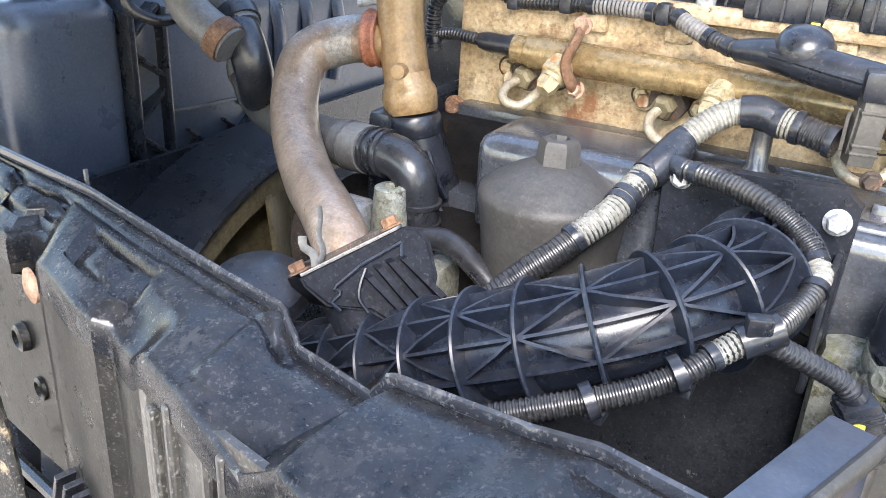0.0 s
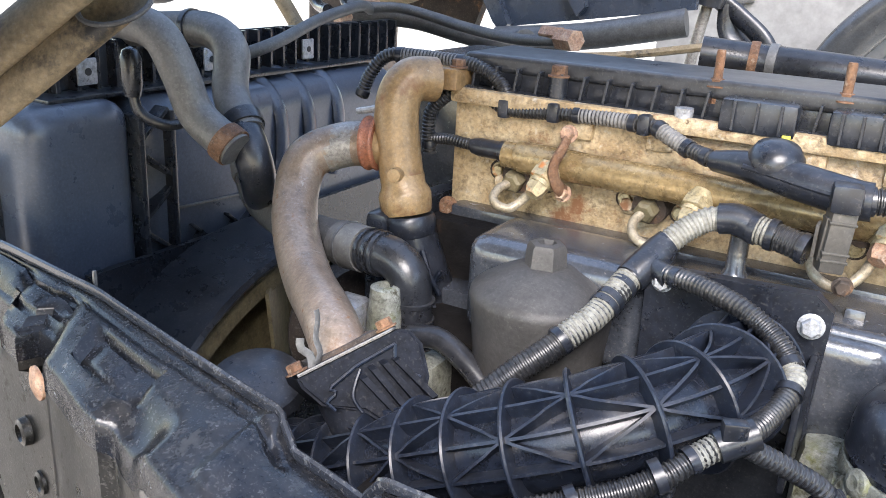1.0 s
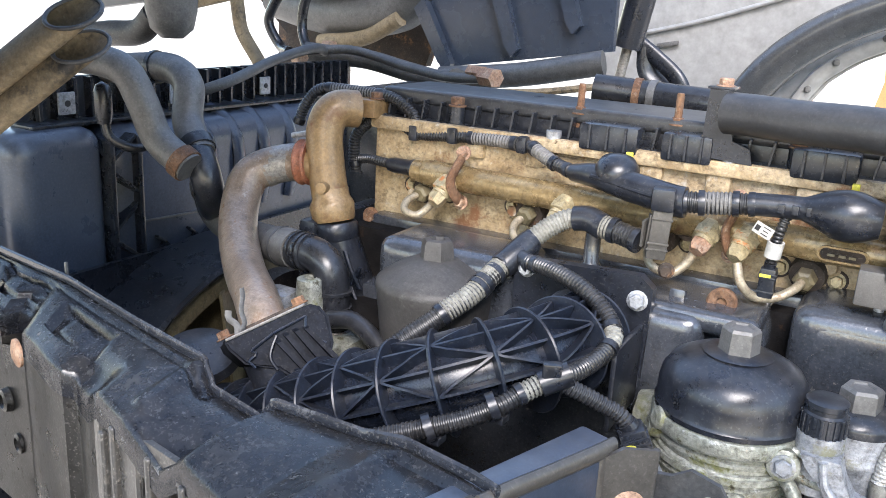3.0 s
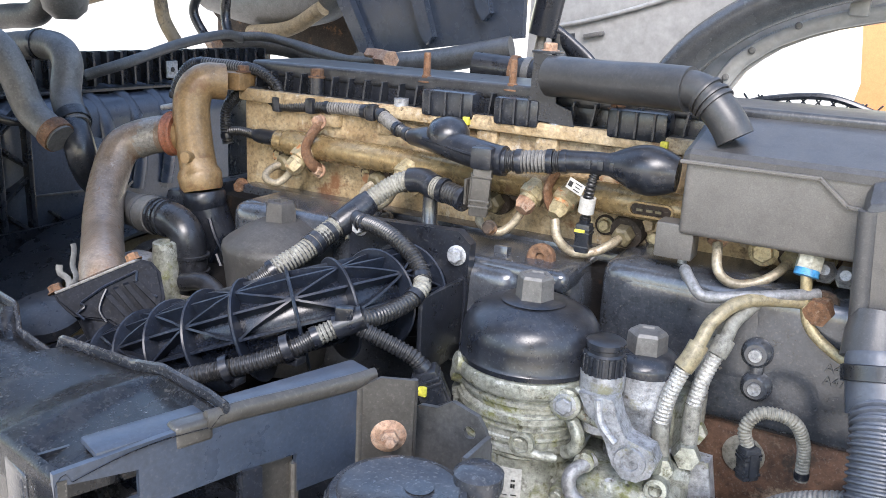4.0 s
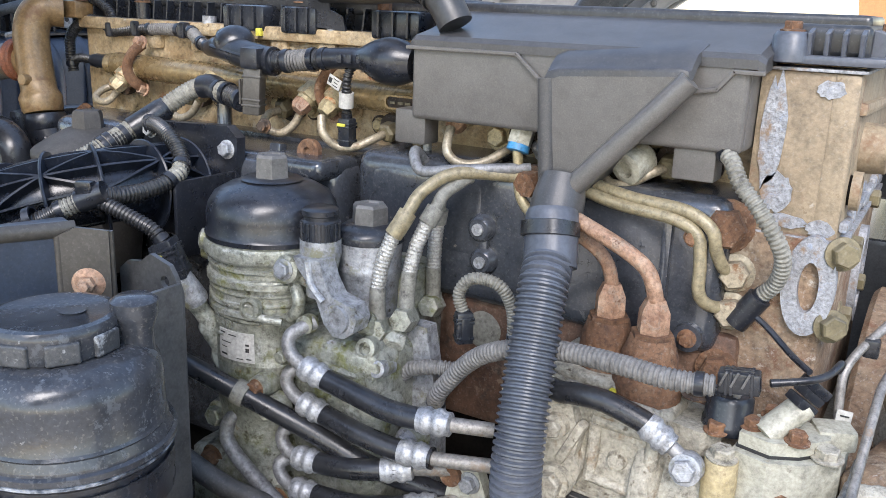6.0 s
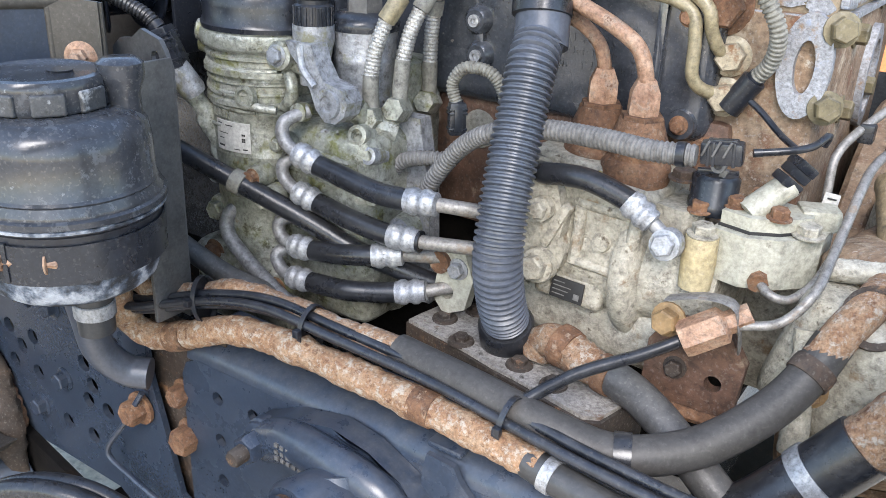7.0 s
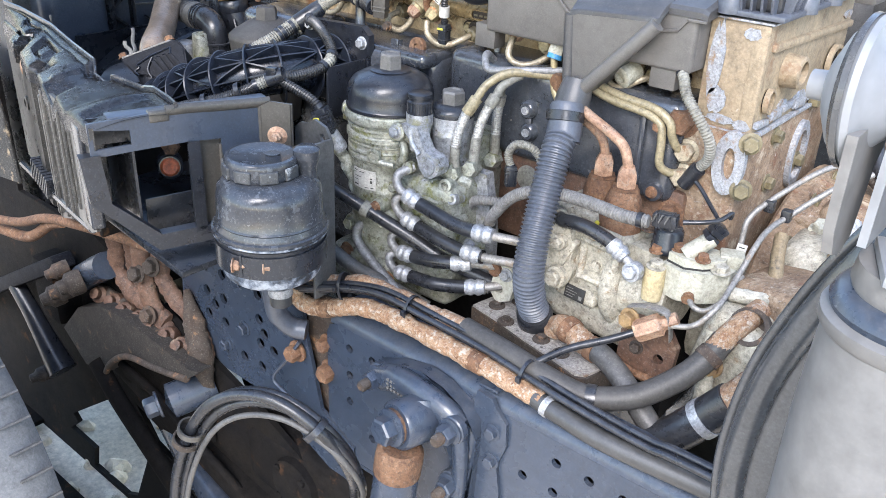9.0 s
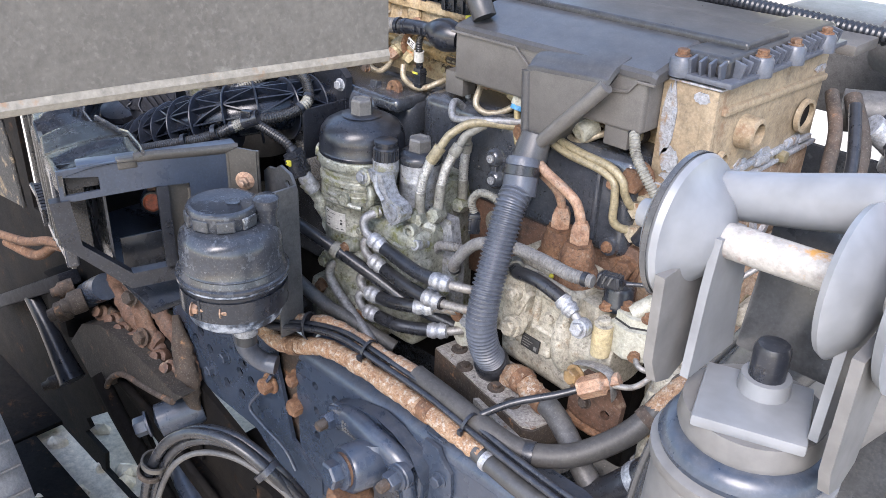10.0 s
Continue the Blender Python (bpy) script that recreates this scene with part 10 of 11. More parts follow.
LOOP = [(0.075, 0.20, 0.58), (0.079, 0.20, 0.668), (0.111, 0.205, 0.772), (0.150, 0.220, 0.855), (0.193, 0.245, 0.893), (0.254, 0.270, 0.902), (0.310, 0.296, 0.868), (0.335, 0.322, 0.812), (0.328, 0.350, 0.745), (0.30, 0.38, 0.68)]
for k, (dx, dy, dz, r) in enumerate(((0, 0, 0, 0.0085), (0.010, 0.010, -0.014, 0.0075), (0.022, 0.006, -0.030, 0.0045), (-0.006, 0.016, -0.004, 0.007))):
    t = thing("brake_hose", (0.2, 0.25, 0.6), "black rubber brake hose arching over the suspension", "hose", group="arched brake hoses")
    part("hose", sweep([(x + dx * (1 - 0.5 * i / 9), y + dy, z + dz * math.sin(3.1416 * i / 9)) for i, (x, y, z) in enumerate(LOOP)], r, 12, 0.008), M_RUBBER if k != 2 else M_GREYRUBBER, t)
for p, d, mt in (((0.128, 0.213, 0.815), (0.3, 0.1, 0.9), M_TAB), ((0.306, 0.299, 0.862), (0.6, 0.25, -0.55), M_GLOSS), ((0.115, 0.210, 0.79), (0.3, 0.1, 0.9), M_DARKRUST)):
    t = thing("hose_clip", p, "clip strap bundling the brake hoses", "clip", group="brake hose clips")
    part("strap", lathe([(0.018, -0.005), (0.021, -0.005), (0.021, 0.005), (0.018, 0.005), (0.018, -0.005)], along(p, Vector(p) + Vector(d)), 20), mt, t)


def wheel():
    t = thing("road_wheel", (-0.52, -0.06, 0.0), "dusty grey tyre of the front wheel on the ground", "wheel")
    ax = along((-0.52, -0.06, 0.50), (-0.52, 1, 0.50))
    prof = [(0.29, -0.13), (0.33, -0.155), (0.42, -0.16), (0.475, -0.150), (0.495, -0.125), (0.500, -0.06), (0.500, 0.06), (0.495, 0.125), (0.475, 0.150), (0.42, 0.16), (0.33, 0.155), (0.29, 0.13)]
    ty = part("tyre", lathe(prof, ax, 96), M_TYRE, t, "dusty grey rubber tyre")
    for k in range(72):
        a = 5 * k
        b = box((0, 0.499, 0.118), (0.004, 0.006, 0.05), 0.001)
        b.transform(ax @ pose(0, 0, 0, 0, 0, a))
        part("tread_sipe", b, M_GREYRUBBER, ty, smooth=0)
    part("rim", lathe([(0, 0.02), (0.24, 0.02), (0.28, 0.10), (0.295, 0.13), (0.295, -0.13), (0.26, -0.10), (0, -0.06)], ax, 48), M_GREYPAINT, t)


wheel()
t = thing("rust_wire_run", (-0.3, 0.40, 0.88), "rusty brake pipe running under the corner panel", "pipe")
part("pipe", sweep([(-0.85, 0.34, 0.80), (-0.70, 0.355, 0.83), (-0.56, 0.355, 0.885), (-0.43, 0.36, 0.912), (-0.331, 0.395, 0.905), (-0.255, 0.415, 0.905), (-0.18, 0.44, 0.925), (-0.097, 0.455, 0.952), (0.0, 0.46, 0.985)], 0.010, 10), M_RUST, t)
part("second_pipe", sweep([(-0.85, 0.36, 0.77), (-0.70, 0.37, 0.79), (-0.58, 0.37, 0.86), (-0.50, 0.36, 0.895)], 0.012, 10), M_RUST, t)


# ---- cab mount beside the camera's end, shield and fender ----
def cab_mount():
    t = thing("cab_mount", (0.96, 0.25, 1.0), "worn light grey cab mount with bush washers on bellows", "cab mount")
    Y, Z = 0.262, 1.488
    ax = along((0.885, Y, Z), (1.2, Y, Z + 0.012))
    part("bush_washer", lathe([(0.011, 0.0), (0.022, -0.004), (0.038, 0.004), (0.048, 0.014), (0.050, 0.018), (0.048, 0.022), (0.036, 0.026), (0.022, 0.040), (0.011, 0.044)], ax, 48), M_GREYPAINT, t)
    part("washer_rim", lathe([(0.044, 0.008), (0.0505, 0.012), (0.0505, 0.016), (0.044, 0.014), (0.044, 0.008)], ax, 48), M_FENDER, t)
    part("washer_tip", lathe([(0, -0.018), (0.010, -0.018), (0.011, 0.0), (0, 0.0)], ax, 16), M_GREYPAINT, t)
    part("pin", lathe([(0, 0.0), (0.0115, 0.0), (0.0115, 0.16), (0, 0.16)], ax, 24), M_PIN, t, "chipped rusty white pin")
    part("bush_washer", lathe([(0.011, 0.130), (0.032, 0.128), (0.046, 0.120), (0.048, 0.124), (0.034, 0.138), (0.011, 0.144)], ax, 48), M_GREYPAINT, t)
    part("bush_washer", lathe([(0.011, 0.152), (0.050, 0.154), (0.054, 0.160), (0.011, 0.164)], ax, 40), M_GREYPAINT, t)
    for x, drop in ((0.908, 0.034), (1.030, 0.050)):
        flap = [(Y - 0.046, Z - 0.015), (Y - 0.044, Z - 0.045 - drop), (Y - 0.034, Z - 0.066 - drop), (Y - 0.016, Z - 0.072 - drop), (Y + 0.004, Z - 0.064 - drop), (Y + 0.018, Z - 0.050), (Y + 0.034, Z - 0.034), (Y + 0.010, Z - 0.012)]
        part("rubber_flap", plate(flap, [], 0.007, Matrix.Translation((x, 0, 0)) @ YZ), M_BELLOWS, t, "grey torn rubber flap", smooth=30)
    part("upper_arm", sweep([(0.905, 0.288, 1.506), (0.95, 0.290, 1.516), (1.0, 0.292, 1.529), (1.06, 0.295, 1.542), (1.14, 0.30, 1.556)], 0.019, 18, flat=(1.0, 0.8), rfun=lambda q: 0.016 + 0.008 * q), M_GREYPAINT, t)
    for x in (0.926, 1.014):
        part("cheek", plate([(0.238, 1.395), (0.300, 1.395), (0.290, 1.47), (0.280, 1.495), (0.248, 1.495), (0.243, 1.46)], [], 0.006, Matrix.Translation((x, 0, 0)) @ YZ), M_GREYPAINT, t, smooth=30)
    part("web", box((0.972, 0.318, 1.445), (0.080, 0.007, 0.11), 0.003, pose(0, 0, 0, -12, 0, 0)), M_FENDER, t, "dark inner web")
    part("base", box((0.974, 0.250, 1.390), (0.070, 0.066, 0.009), 0.003, pose(0, 0, 0, 0, 0, 20)), M_GREYPAINT, t, "grey base plate")
    part("black_cap", lathe([(0, 1.402), (0.0118, 1.402), (0.0118, 1.426), (0.010, 1.430), (0, 1.431)], Matrix.Translation((0.972, 0.266, 0)), 20), M_GLOSS, t, "glossy black cap")
    part("cap_seat", lathe([(0, 1.394), (0.017, 1.394), (0.016, 1.406), (0, 1.406)], Matrix.Translation((0.972, 0.266, 0)), 20), M_GREYPAINT, t)
    m = Matrix.Translation((0.972, 0.258, 0))
    part("top_pad", lathe([(0, 1.366), (0.046, 1.366), (0.048, 1.372), (0.046, 1.386), (0, 1.3865)], m, 40), M_BELLOWS, t)
    part("bellows_ring", lathe([(0.044, 1.348), (0.056, 1.350), (0.058, 1.356), (0.056, 1.361), (0.052, 1.366), (0.044, 1.368)], m, 48), M_PAINT, t, "dark ring on the bellows")
    part("bellows", lathe([(0, 1.02), (0.058, 1.02), (0.061, 1.10), (0.0615, 1.26), (0.059, 1.315), (0.058, 1.335), (0.062, 1.340), (0.062, 1.348), (0.055, 1.352), (0, 1.352)], m, 48), M_BELLOWS, t, "matt grey rubber bellows")
    return t


cab_mount()
t = thing("mount_bracket_post", (0.98, 0.34, 0.6), "dark steel post carrying the cab mount from the rail", "bracket")
part("post", box((0.985, 0.36, 0.86), (0.09, 0.12, 0.34), 0.012), M_PAINT, t)
part("foot", box((0.985, 0.44, 0.80), (0.14, 0.07, 0.18), 0.01), M_PAINT, t)
t = thing("rear_mudguard", (1.24, 0.45, 0.9), "dark grey plastic mudguard behind the cab mount", "mudguard")
part("skin", box((1.24, 0.45, 0.98), (0.56, 0.014, 0.64), 0.006), M_FENDER, t)
part("rib", box((1.20, 0.440, 0.98), (0.012, 0.012, 0.58), 0.003), M_FENDER, t)



def fender():
    t = thing("mudguard_edge", (0.84, 0.42, 0.9), "dark grey curved mudguard edge with a glossy bead", "mudguard")
    c = [(0.97, 0.43, 1.42), (0.915, 0.420, 1.365), (0.884, 0.410, 1.315), (0.856, 0.405, 1.248), (0.834, 0.402, 1.172), (0.824, 0.400, 1.080), (0.830, 0.398, 1.00), (0.85, 0.398, 0.90)]
    part("bead", sweep(c, 0.005, 12), M_FENDER, t)
    part("lip", sweep([(x + 0.018, y + 0.002, z - 0.006) for x, y, z in c], 0.016, 16, flat=(1.0, 1.1)), M_FENDER, t)
    part("skin", sweep([(x + 0.045, y + 0.014, z - 0.014) for x, y, z in c], 0.030, 18, flat=(0.9, 0.7)), M_FENDER, t)
    part("inner_skin", sweep([(x + 0.090, y + 0.02, z - 0.03) for x, y, z in c], 0.034, 18, flat=(1.1, 0.6)), M_BELLOWS, t)
    return t


fender()
# ---- raised cab and far side of the truck ----
CAB = thing("raised_cab", (-0.2, 1.2, 0.02), "raised pale grey truck cab with a dirty dark underside", "truck cab")
m = basis((0.742, 0.142, 0), (-0.052, -0.29, 0.0), (0, 0, 1))
sh = [(0, 1.590), (0.30, 1.590), (0.9, 1.575), (1.4, 1.56), (1.4, 2.2), (0, 2.2)]
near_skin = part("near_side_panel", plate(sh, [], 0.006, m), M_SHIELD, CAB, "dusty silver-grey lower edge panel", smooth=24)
part("hem", sweep([m @ Vector((s, z - 0.001, 0.003)) for s, z in sh[:4]], 0.005, 8), M_HEM, near_skin, "chipped pale hem")
part("rear_crossbeam", box((0.85, 1.0, 2.16), (0.10, 2.5, 0.10), 0.02), M_CAB, CAB)
part("hinge_post", box((-1.45, 1.95, 0.85), (0.12, 0.12, 1.7), 0.02), M_DARKRUST, CAB)
part("hinge_beam", box((-1.25, 1.9, 1.70), (0.55, 0.6, 0.10), 0.02), M_DARKRUST, CAB)
def far_cab():
    arch = [(-0.075, 1.30), (-0.04, 1.375), (-0.007, 1.427), (0.03, 1.460), (0.070, 1.489), (0.13, 1.518), (0.197, 1.542), (0.319, 1.571), (0.42, 1.588), (0.60, 1.60), (0.8, 1.59), (1.0, 1.55), (1.15, 1.48), (1.25, 1.40), (1.30, 1.30)]
    lip_o = [(x - 0.035 * (1 - 0.4 * min(1, max(0, x))), z + 0.045) for x, z in arch]
    out = [(-0.62, 1.20), (-0.10, 1.20)] + arch + [(1.9, 1.30), (1.9, 2.3), (-0.62, 2.3)]
    t = part("far_side_panel", plate(out, [], 0.02, Matrix.Translation((0, 2.22, 0)) @ XZ), M_CAB, CAB, smooth=24)
    part("arch_lip", sweep([(x - 0.02, 2.20, z + 0.018) for x, z in arch], 0.022, 10, flat=(1.0, 0.8)), M_CAB, t, "pale arch lip")
    part("arch_liner", sweep([(-0.235, 2.12, 1.25), (-0.20, 2.12, 1.34), (-0.15, 2.12, 1.43), (-0.075, 2.12, 1.51), (0.03, 2.12, 1.58), (0.18, 2.12, 1.64), (0.40, 2.12, 1.69), (0.7, 2.12, 1.72)], 0.062, 16, flat=(0.85, 0.6)), M_FENDER, t, "dark grey arch liner")
    for k, (x, z) in enumerate(((0.02, 1.47), (0.12, 1.535), (0.25, 1.575), (-0.035, 1.40))):
        part("rivet", lathe([(0, 0), (0.009, 0), (0.006, 0.005), (0, 0.006)], along((x - 0.012, 2.178, z + 0.012), (x, 1, z)), 12), M_CAPGREY, t)
    part("bracket", box((0.235, 2.185, 1.60), (0.045, 0.03, 0.05), 0.008), M_CAB, t)
    part("crease", sweep([(-0.60, 2.212, 1.50), (-0.45, 2.212, 1.53), (-0.28, 2.212, 1.58), (0.0, 2.212, 1.68)], 0.006, 8), M_CAB, t)
    part("handle_slot", box((-0.42, 2.212, 1.495), (0.06, 0.012, 0.012), 0.004, pose(0, 0, 0, 0, -12, 0)), M_CAPGREY, t)
    return t


far_cab()


def tunnel_cover():
    t = part("floor_panel", plate([(-0.93, 1.60), (-0.80, 1.425), (-0.40, 1.490), (-0.405, 1.80), (-0.93, 1.80)], [], 0.02, Matrix.Translation((0, 1.69, 0)) @ XZ), M_PAINT, CAB, "dark ribbed floor panel", smooth=24)
    for p, q in (((-0.905, 1.60), (-0.80, 1.425)), ((-0.70, 1.66), (-0.63, 1.475)), ((-0.545, 1.70), (-0.485, 1.535))):
        p, q = Vector((p[0], 1.665, p[1])), Vector((q[0], 1.665, q[1]))
        rib = plate([(-0.016, 0), (0.016, 0), (0.020, 0.03), (0.014, (q - p).length), (-0.008, (q - p).length + 0.012), (-0.016, (q - p).length * 0.9)], [], 0.034, basis(p, (q - p).cross(Vector((0, 1, 0))), q - p))
        part("rib", rib, M_PAINT, t, smooth=24)
    part("lower_beam", sweep([(-0.80, 1.64, 1.40), (-0.60, 1.64, 1.425), (-0.40, 1.64, 1.468)], 0.034, 12, flat=(0.8, 0.5)), M_BRACKET, t)
    part("edge_trim", sweep([(-0.79, 1.62, 1.372), (-0.55, 1.62, 1.392), (-0.345, 1.62, 1.43)], 0.008, 8), M_TAN, t)
    return t


tunnel_cover()
t = part("strut_rod", sweep([(-0.432, 1.83, 1.36), (-0.425, 1.83, 1.411), (-0.410, 1.83, 1.505)], 0.012, 14), M_STEEL, CAB, "bright steel strut rod")
part("tube", sweep([(-0.412, 1.83, 1.495), (-0.404, 1.83, 1.54), (-0.374, 1.83, 1.70)], 0.034, 18), M_GLOSS, t)
part("boot", sweep([(-0.39, 1.85, 1.505), (-0.345, 1.85, 1.475), (-0.290, 1.85, 1.43), (-0.26, 1.85, 1.37)], 0.016, 12, flat=(1.2, 0.6)), M_GLOSS, t)
part("boot_back", sweep([(-0.37, 1.86, 1.50), (-0.36, 1.86, 1.44), (-0.30, 1.86, 1.39)], 0.03, 12, flat=(1.0, 0.5)), M_PLASTIC, t)
t = thing("grille_step", (0.25, 1.5, 1.38), "black lattice guard on the far side of the engine", "guard")
part("frame", sweep([(0.10, 1.5, 1.398), (0.16, 1.5, 1.42), (0.256, 1.5, 1.433), (0.333, 1.5, 1.414), (0.36, 1.5, 1.395)], 0.006, 8), M_PLASTIC, t)
for k in range(9):
    part("bar", box((0.14 + k * 0.024, 1.5, 1.408), (0.003, 0.004, 0.05), 0, pose(0, 0, 0, 0, 40, 0)), M_PLASTIC, t, smooth=0)
    part("bar", box((0.14 + k * 0.024, 1.502, 1.408), (0.003, 0.004, 0.05), 0, pose(0, 0, 0, 0, -40, 0)), M_PLASTIC, t, smooth=0)
t = thing("far_fairing", (0.3, 1.32, 1.3), "dark flat panel behind the engine cover", "panel")
part("panel", box((0.35, 1.27, 1.395), (0.62, 0.10, 0.02), 0.006), M_GREYPLASTIC, t)
part("bellows", sweep([(0.30, 1.34, 1.41), (0.36, 1.34, 1.415), (0.46, 1.34, 1.41), (0.7, 1.34, 1.40)], 0.016, 14, ridge=(0.010, 0.002)), M_RUBBER, t)
t = thing("far_exhaust", (0.9, 1.5, 1.2), "pale grey pipes and fittings beyond the rear of the engine", "exhaust")
part("pipe", sweep([(0.62, 1.55, 1.36), (0.75, 1.5, 1.33), (0.9, 1.5, 1.25), (1.0, 1.5, 1.0)], 0.07, 18), M_CAPGREY, t)
part("box", box((0.55, 1.8, 1.25), (0.5, 0.3, 0.2), 0.03), M_CAPGREY, t)
t = thing("bell_housing", (0.78, 1.02, 0.92), "brown dusty cast bell housing behind the engine", "gearbox")
bm = lathe([(0, 0), (0.232, 0), (0.238, 0.006), (0.238, 0.030), (0.230, 0.036), (0.222, 0.06), (0.205, 0.14), (0.190, 0.24), (0.186, 0.60), (0, 0.60)], along((0.672, 1.03, 0.92), (2.0, 1.03, 0.92)), 48)
bell = part("case", bm, M_HEADREAR, t, smooth=30)
for k in range(16):
    a = radians(k * 22.5 + 8)
    part("case_rib", sweep([(0.700, 1.03 + 0.232 * math.cos(a), 0.92 + 0.232 * math.sin(a)), (0.76, 1.03 + 0.218 * math.cos(a), 0.92 + 0.218 * math.sin(a)), (0.83, 1.03 + 0.203 * math.cos(a), 0.92 + 0.203 * math.sin(a))], 0.008, 8, scab=0.1), M_HEADREAR, bell)
    a += radians(11)
    bolt((0.708, 1.03 + 0.228 * math.cos(a), 0.92 + 0.228 * math.sin(a)), (1, 0, 0), 0.016, M_OLIVE, bell)
for c, r in (([(0.66, 1.16, 1.34), (0.70, 1.10, 1.30), (0.725, 1.04, 1.24), (0.76, 1.02, 1.18), (0.84, 1.02, 1.13)], 0.011), ([(0.68, 1.20, 1.33), (0.73, 1.14, 1.28), (0.755, 1.09, 1.22), (0.80, 1.06, 1.16), (0.90, 1.05, 1.12)], 0.014)):
    t = thing("rear_wiring_hose", c[2], "dark brown-black hose dropping behind the head onto the bell housing", "hose", group="hoses behind the head")
    part("hose", sweep(c, r, 12), M_DARKRUST, t)
t = thing("far_air_tank", (1.25, 1.95, 0.5), "dark painted air tank slung on the far rail", "air tank")
part("shell", lathe([(0, 0), (0.10, 0.01), (0.17, 0.05), (0.19, 0.10), (0.19, 1.05), (0.17, 1.10), (0.10, 1.14), (0, 1.15)], along((0.66, 1.86, 0.95), (2.0, 1.86, 0.95)), 32), M_FENDER, t)
for x in (0.92, 1.5):
    part("strap", lathe([(0.188, -0.02), (0.194, -0.02), (0.194, 0.02), (0.188, 0.02), (0.188, -0.02)], along((x, 1.86, 0.95), (2.0, 1.86, 0.95)), 32), M_PLASTIC, t)
t = thing("far_hose", (0.80, 1.40, 1.15), "grey rubber hose looping behind the engine", "hose")
part("hose", sweep([(0.66, 1.22, 1.30), (0.76, 1.26, 1.30), (0.86, 1.34, 1.24), (0.92, 1.42, 1.14), (0.98, 1.46, 1.00)], 0.035, 16), M_GREYRUBBER, t)
part("clamp_band", lathe([(0.034, 0), (0.038, 0.001), (0.038, 0.014), (0.034, 0.015)], along((0.76, 1.26, 1.30), (0.80, 1.285, 1.285)), 20), M_ALUGREY, t)
t = thing("white_fitting", (0.78, 1.30, 1.20), "pale cast fitting behind the rear flange", "fitting")
part("body", box((0.78, 1.22, 1.245), (0.07, 0.06, 0.06), 0.014, pose(0, 0, 0, 10, 20, 15), 3), M_ALUGREY, t)
part("neck", lathe([(0, 0), (0.018, 0), (0.018, 0.05), (0.022, 0.052), (0.022, 0.06), (0, 0.06)], along((0.76, 1.20, 1.265), (0.72, 1.16, 1.31)), 18), M_ALUGREY, t)

# lines crossing to the far side
for nm, c, r, mt, lb in (
    ("crossing_hose", [(-0.90, 0.93, 1.398), (-0.861, 1.000, 1.424), (-0.889, 1.150, 1.452), (-0.914, 1.300, 1.468), (-0.96, 1.40, 1.455)], 0.010, M_GREYRUBBER, "thin dusty grey hose crossing above the cooler"),
    ("far_fuel_hose", [(-1.03, 1.42, 1.450), (-0.985, 1.44, 1.446), (-0.90, 1.48, 1.440), (-0.80, 1.50, 1.420), (-0.70, 1.48, 1.41), (-0.60, 1.35, 1.43)], 0.022, M_GREYRUBBER, "grey rubber hose with an orange fitting behind the engine"),
    ("far_thin_line", [(-0.99, 1.36, 1.456), (-0.90, 1.42, 1.462), (-0.75, 1.40, 1.44), (-0.60, 1.32, 1.436), (-0.49, 1.285, 1.445)], 0.010, M_GREYRUBBER, "thin grey line to a rusty union behind the cover"),
    ("cab_coolant_pipe", [(-1.22, 1.40, 1.60), (-1.212, 1.40, 1.53), (-1.20, 1.40, 1.482), (-1.16, 1.40, 1.43), (-1.12, 1.40, 1.38)], 0.016, M_TAN, "tan dirty pipe hanging from the raised cab"),
    ("cab_cable_loop", [(-1.13, 1.50, 1.62), (-1.19, 1.50, 1.545), (-1.205, 1.50, 1.50), (-1.17, 1.50, 1.45), (-1.11, 1.46, 1.442)], 0.012, M_RUBBER, "black cable loop hanging from the raised cab"),
    ("cab_cable_loop", [(-1.07, 1.52, 1.64), (-1.11, 1.52, 1.56), (-1.12, 1.52, 1.50), (-1.09, 1.50, 1.455), (-1.04, 1.46, 1.445)], 0.012, M_RUBBER, "black cable loop hanging from the raised cab"),
):
    t = thing(nm, c[2], lb, "hose")
    part("tube", sweep(c, r, 12), mt, t)
for p, r in (((-0.985, 1.34, 1.443), 0.014), ((-1.09, 1.59, 1.452), 0.016), ((-0.495, 1.284, 1.447), 0.018), ((-0.53, 1.30, 1.452), 0.014)):
    t = thing("rusty_union", p, "rusty orange pipe union behind the engine", "fitting", group="rusty unions")
    part("nut", lathe([(0, -0.02), (r, -0.02), (r, 0.02), (0, 0.02)], along(p, (p[0] + 0.1, p[1] - 0.05, p[2])), 6), M_COPPER, t, smooth=25)

# raised cab underside over the front
t = part("underside_gear", sweep([(-1.40, 1.78, 1.56), (-1.20, 1.75, 1.53), (-0.98, 1.72, 1.55), (-0.90, 1.7, 1.62)], 0.085, 16, flat=(0.7, 0.8)), M_CAPGREY, CAB, "dusty grey underside gear")
part("cab_floor", plate([(-1.53, 1.55), (-1.45, 1.480), (-1.39, 1.425), (-1.30, 1.405), (-1.18, 1.412), (-1.08, 1.398), (-0.96, 1.405), (-0.90, 1.57), (-0.85, 1.95), (-1.60, 1.95)], [], 0.03, Matrix.Translation((0, 1.84, 0)) @ XZ), M_DARKRUST, CAB, "dark dirty underside of the cab")
part("lower_edge", sweep([(-1.20, 1.70, 1.455), (-1.05, 1.68, 1.475), (-0.93, 1.66, 1.53)], 0.02, 10), M_TAN, t)
part("crossbeam", box((-1.25, 1.1, 1.66), (0.12, 1.5, 0.12), 0.02), M_DARKRUST, t)
part("mesh_step", box((-1.19, 1.28, 1.565), (0.34, 0.02, 0.05), 0.004, pose(0, 0, 0, 0, -12, 0)), M_TAN, t)
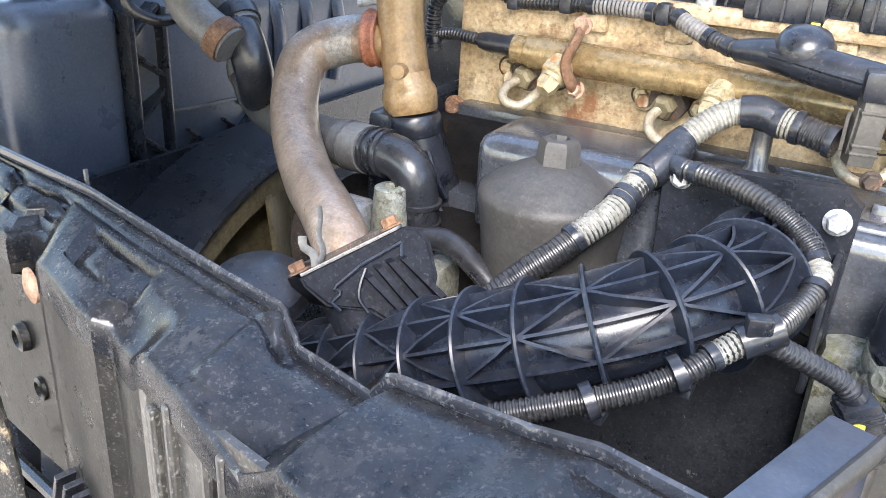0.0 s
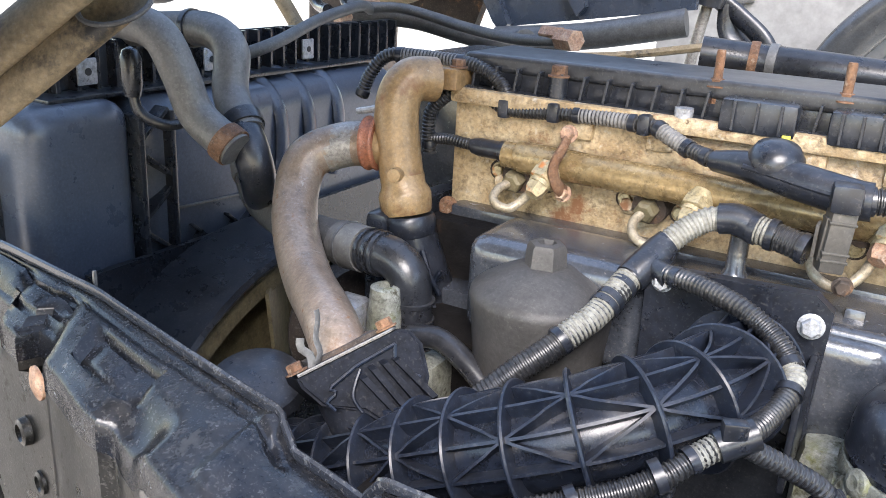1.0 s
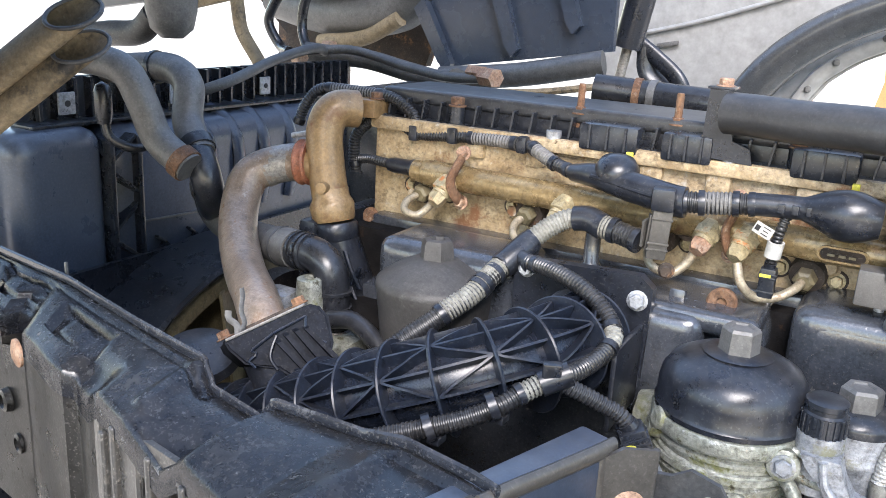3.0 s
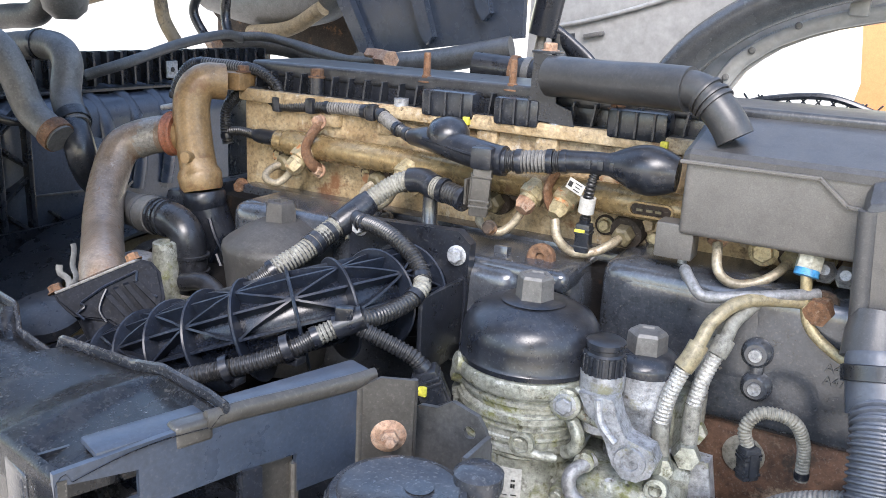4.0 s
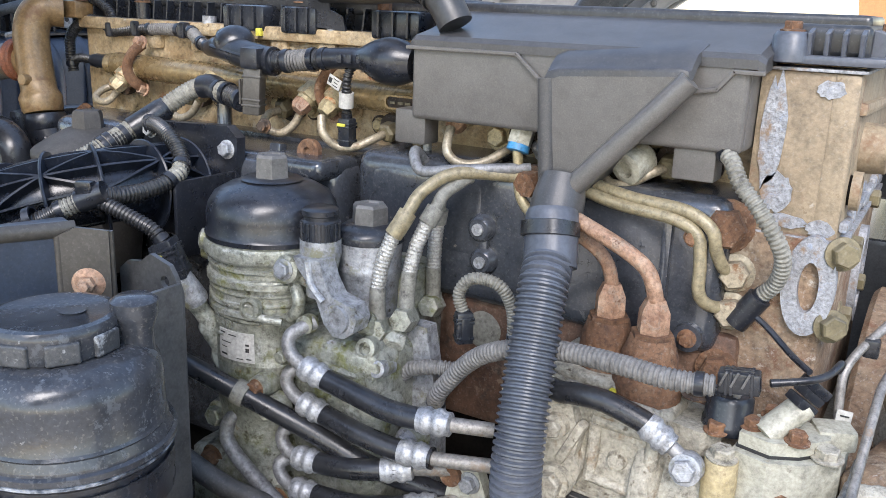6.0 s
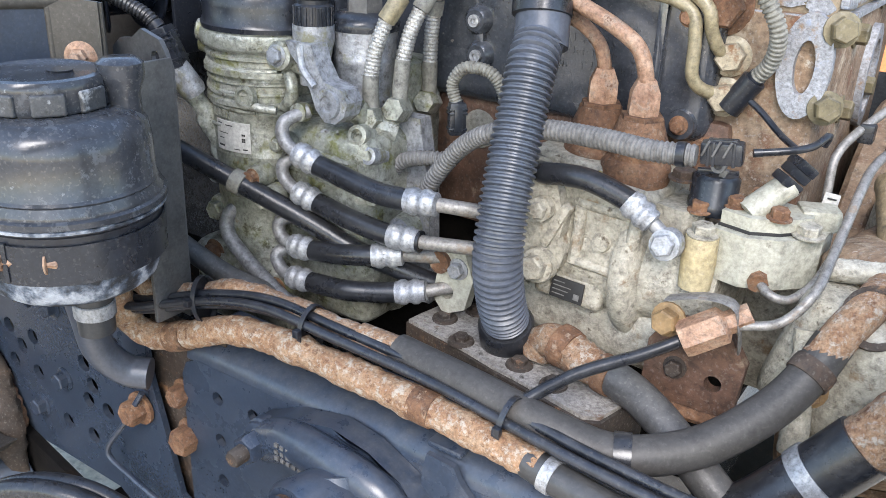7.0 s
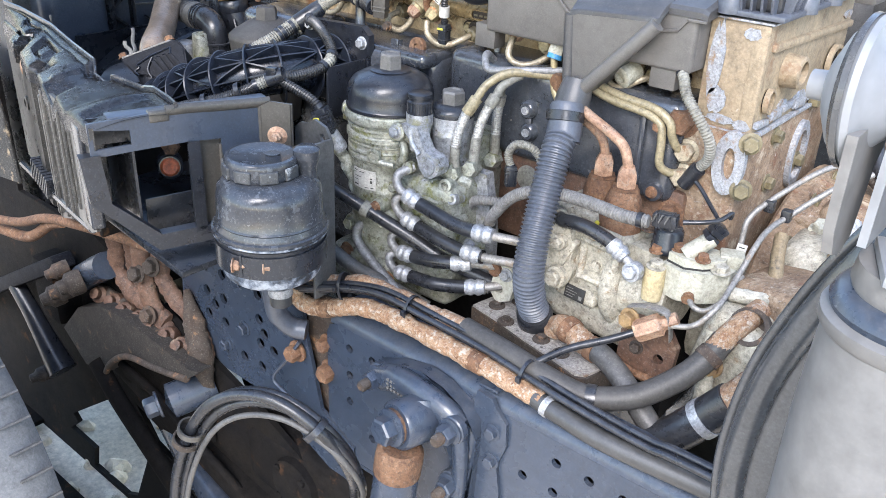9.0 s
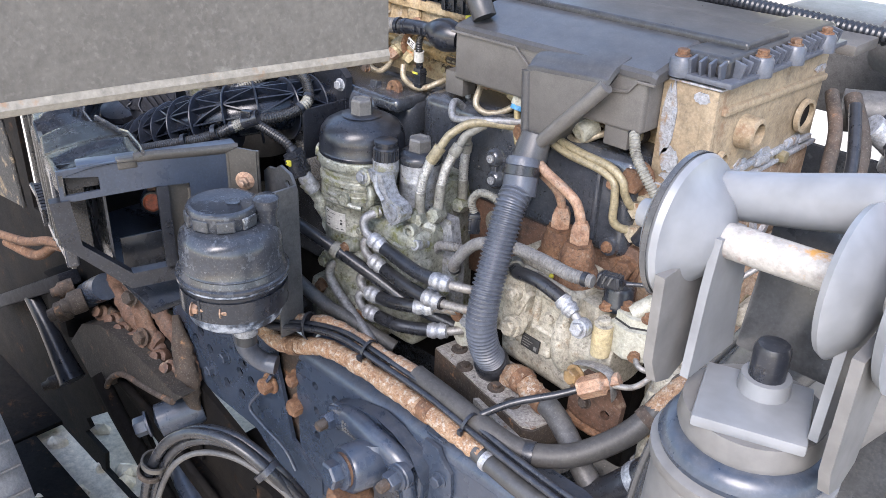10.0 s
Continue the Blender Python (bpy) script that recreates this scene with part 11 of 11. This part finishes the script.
for k in range(10):
    part("mesh_rib", box((-1.34 + k * 0.034, 1.268, 1.552 + k * 0.007), (0.006, 0.012, 0.05), 0.001, pose(0, 0, 0, 0, 30, 0)), M_DARKRUST, t, smooth=0)
part("bump_stop", lathe([(0, 1.495), (0.018, 1.495), (0.035, 1.51), (0.042, 1.54), (0.045, 1.62), (0, 1.62)], Matrix.Translation((-0.90, 0.90, 0)), 22), M_CAPGREY, t)
part("rubber_sleeve", sweep([(-1.16, 0.90, 1.478), (-1.06, 0.90, 1.492), (-0.98, 0.90, 1.500), (-0.94, 0.9, 1.53)], 0.022, 14), M_GREYRUBBER, t)
part("linkage", box((-1.05, 0.90, 1.545), (0.22, 0.02, 0.016), 0.004, pose(0, 0, 0, 0, -8, 0)), M_GREYPAINT, t)
def open_tube(mouth, label):
    """An oval tube cut level at its mouth, running down and forward from it."""
    right, deep, down = Vector((0.877, 0.479, 0.056)), Vector((-0.30, 0.57, -0.20)) + Vector((0.10, -0.06, 0.58)), Vector((-0.877, -0.46, -0.78))
    right, deep = right * 0.0275, deep.normalized() * 0.026
    bm = bmesh.new()
    n, outer, inner = 24, [], []
    for d in (0.0, 0.02, 0.05, 0.10, 0.18, 0.30):
        c = Vector(mouth) + down * d
        for rings, q in ((outer, 1.0), (inner, 0.86)):
            rings.append([bm.verts.new(c + (right * math.cos(6.283185 * k / n) + deep * math.sin(6.283185 * k / n)) * q) for k in range(n)])
    for rings in (outer, inner):
        for a, b in zip(rings, rings[1:]):
            for k in range(n):
                bm.faces.new((a[k], a[(k + 1) % n], b[(k + 1) % n], b[k]))
    for k in range(n):
        bm.faces.new((outer[0][k], outer[0][(k + 1) % n], inner[0][(k + 1) % n], inner[0][k]))
    bm.faces.new(outer[-1])
    bm.faces.new(inner[-1])
    tb = part("open_tube", bm, M_TAN, CAB, label)
    lip = [Vector(mouth) + (right * math.cos(6.283185 * k / n) + deep * math.sin(6.283185 * k / n)) * 0.95 for k in range(n + 1)]
    part("rim", sweep(lip, 0.0022, 8), M_GREYRUBBER, tb, "grey worn rim")
    return tb


open_tube((-0.508, 0.411, 1.520), "tan mud-coated open oval tube")
open_tube((-0.511, 0.407, 1.551), "tan mud-coated open oval tube")
# Cab corner below; the added unseen rest blocks sun from the engine's front.
part("corner_skin", plate([(-0.332, 1.555), (-0.363, 1.515), (-0.392, 1.463), (-0.409, 1.439), (-0.72, 1.40), (-1.45, 1.75), (-1.45, 3.3), (0.60, 3.3), (0.35, 2.60), (-0.02, 2.02)], [], 0.004, Matrix.Translation((0, 0.20, 0)) @ XZ), M_SKIN, CAB, "dark grey cab corner skin with an added unseen upper part blocking sun", smooth=0)
t = thing("vent_valve", (-0.80, 0.68, 1.38), "small dark vent valve with a thin tube on the cooler", "valve")
part("body", lathe([(0, 1.385), (0.010, 1.385), (0.013, 1.40), (0.013, 1.43), (0.009, 1.44), (0, 1.445)], Matrix.Translation((-0.806, 0.676, 0)), 16), M_RUBBER, t)
part("tube", sweep([(-0.806, 0.676, 1.39), (-0.80, 0.68, 1.365), (-0.78, 0.70, 1.35), (-0.77, 0.73, 1.352)], 0.007, 10), M_RUBBER, t)

# distant machine beyond the wheel arch
t = thing("orange_machine", (0.0, 8.0, 0.0), "faded orange machine standing far across the yard", "machine")
part("boom", plate([(-0.30, 0.0), (0.9, 0.0), (0.75, 0.8), (0.30, 1.25), (0.05, 1.75), (-0.18, 1.75), (-0.10, 1.1)], [], 0.5, Matrix.Translation((0, 8.0, 0)) @ XZ), M_MACHINE, t)
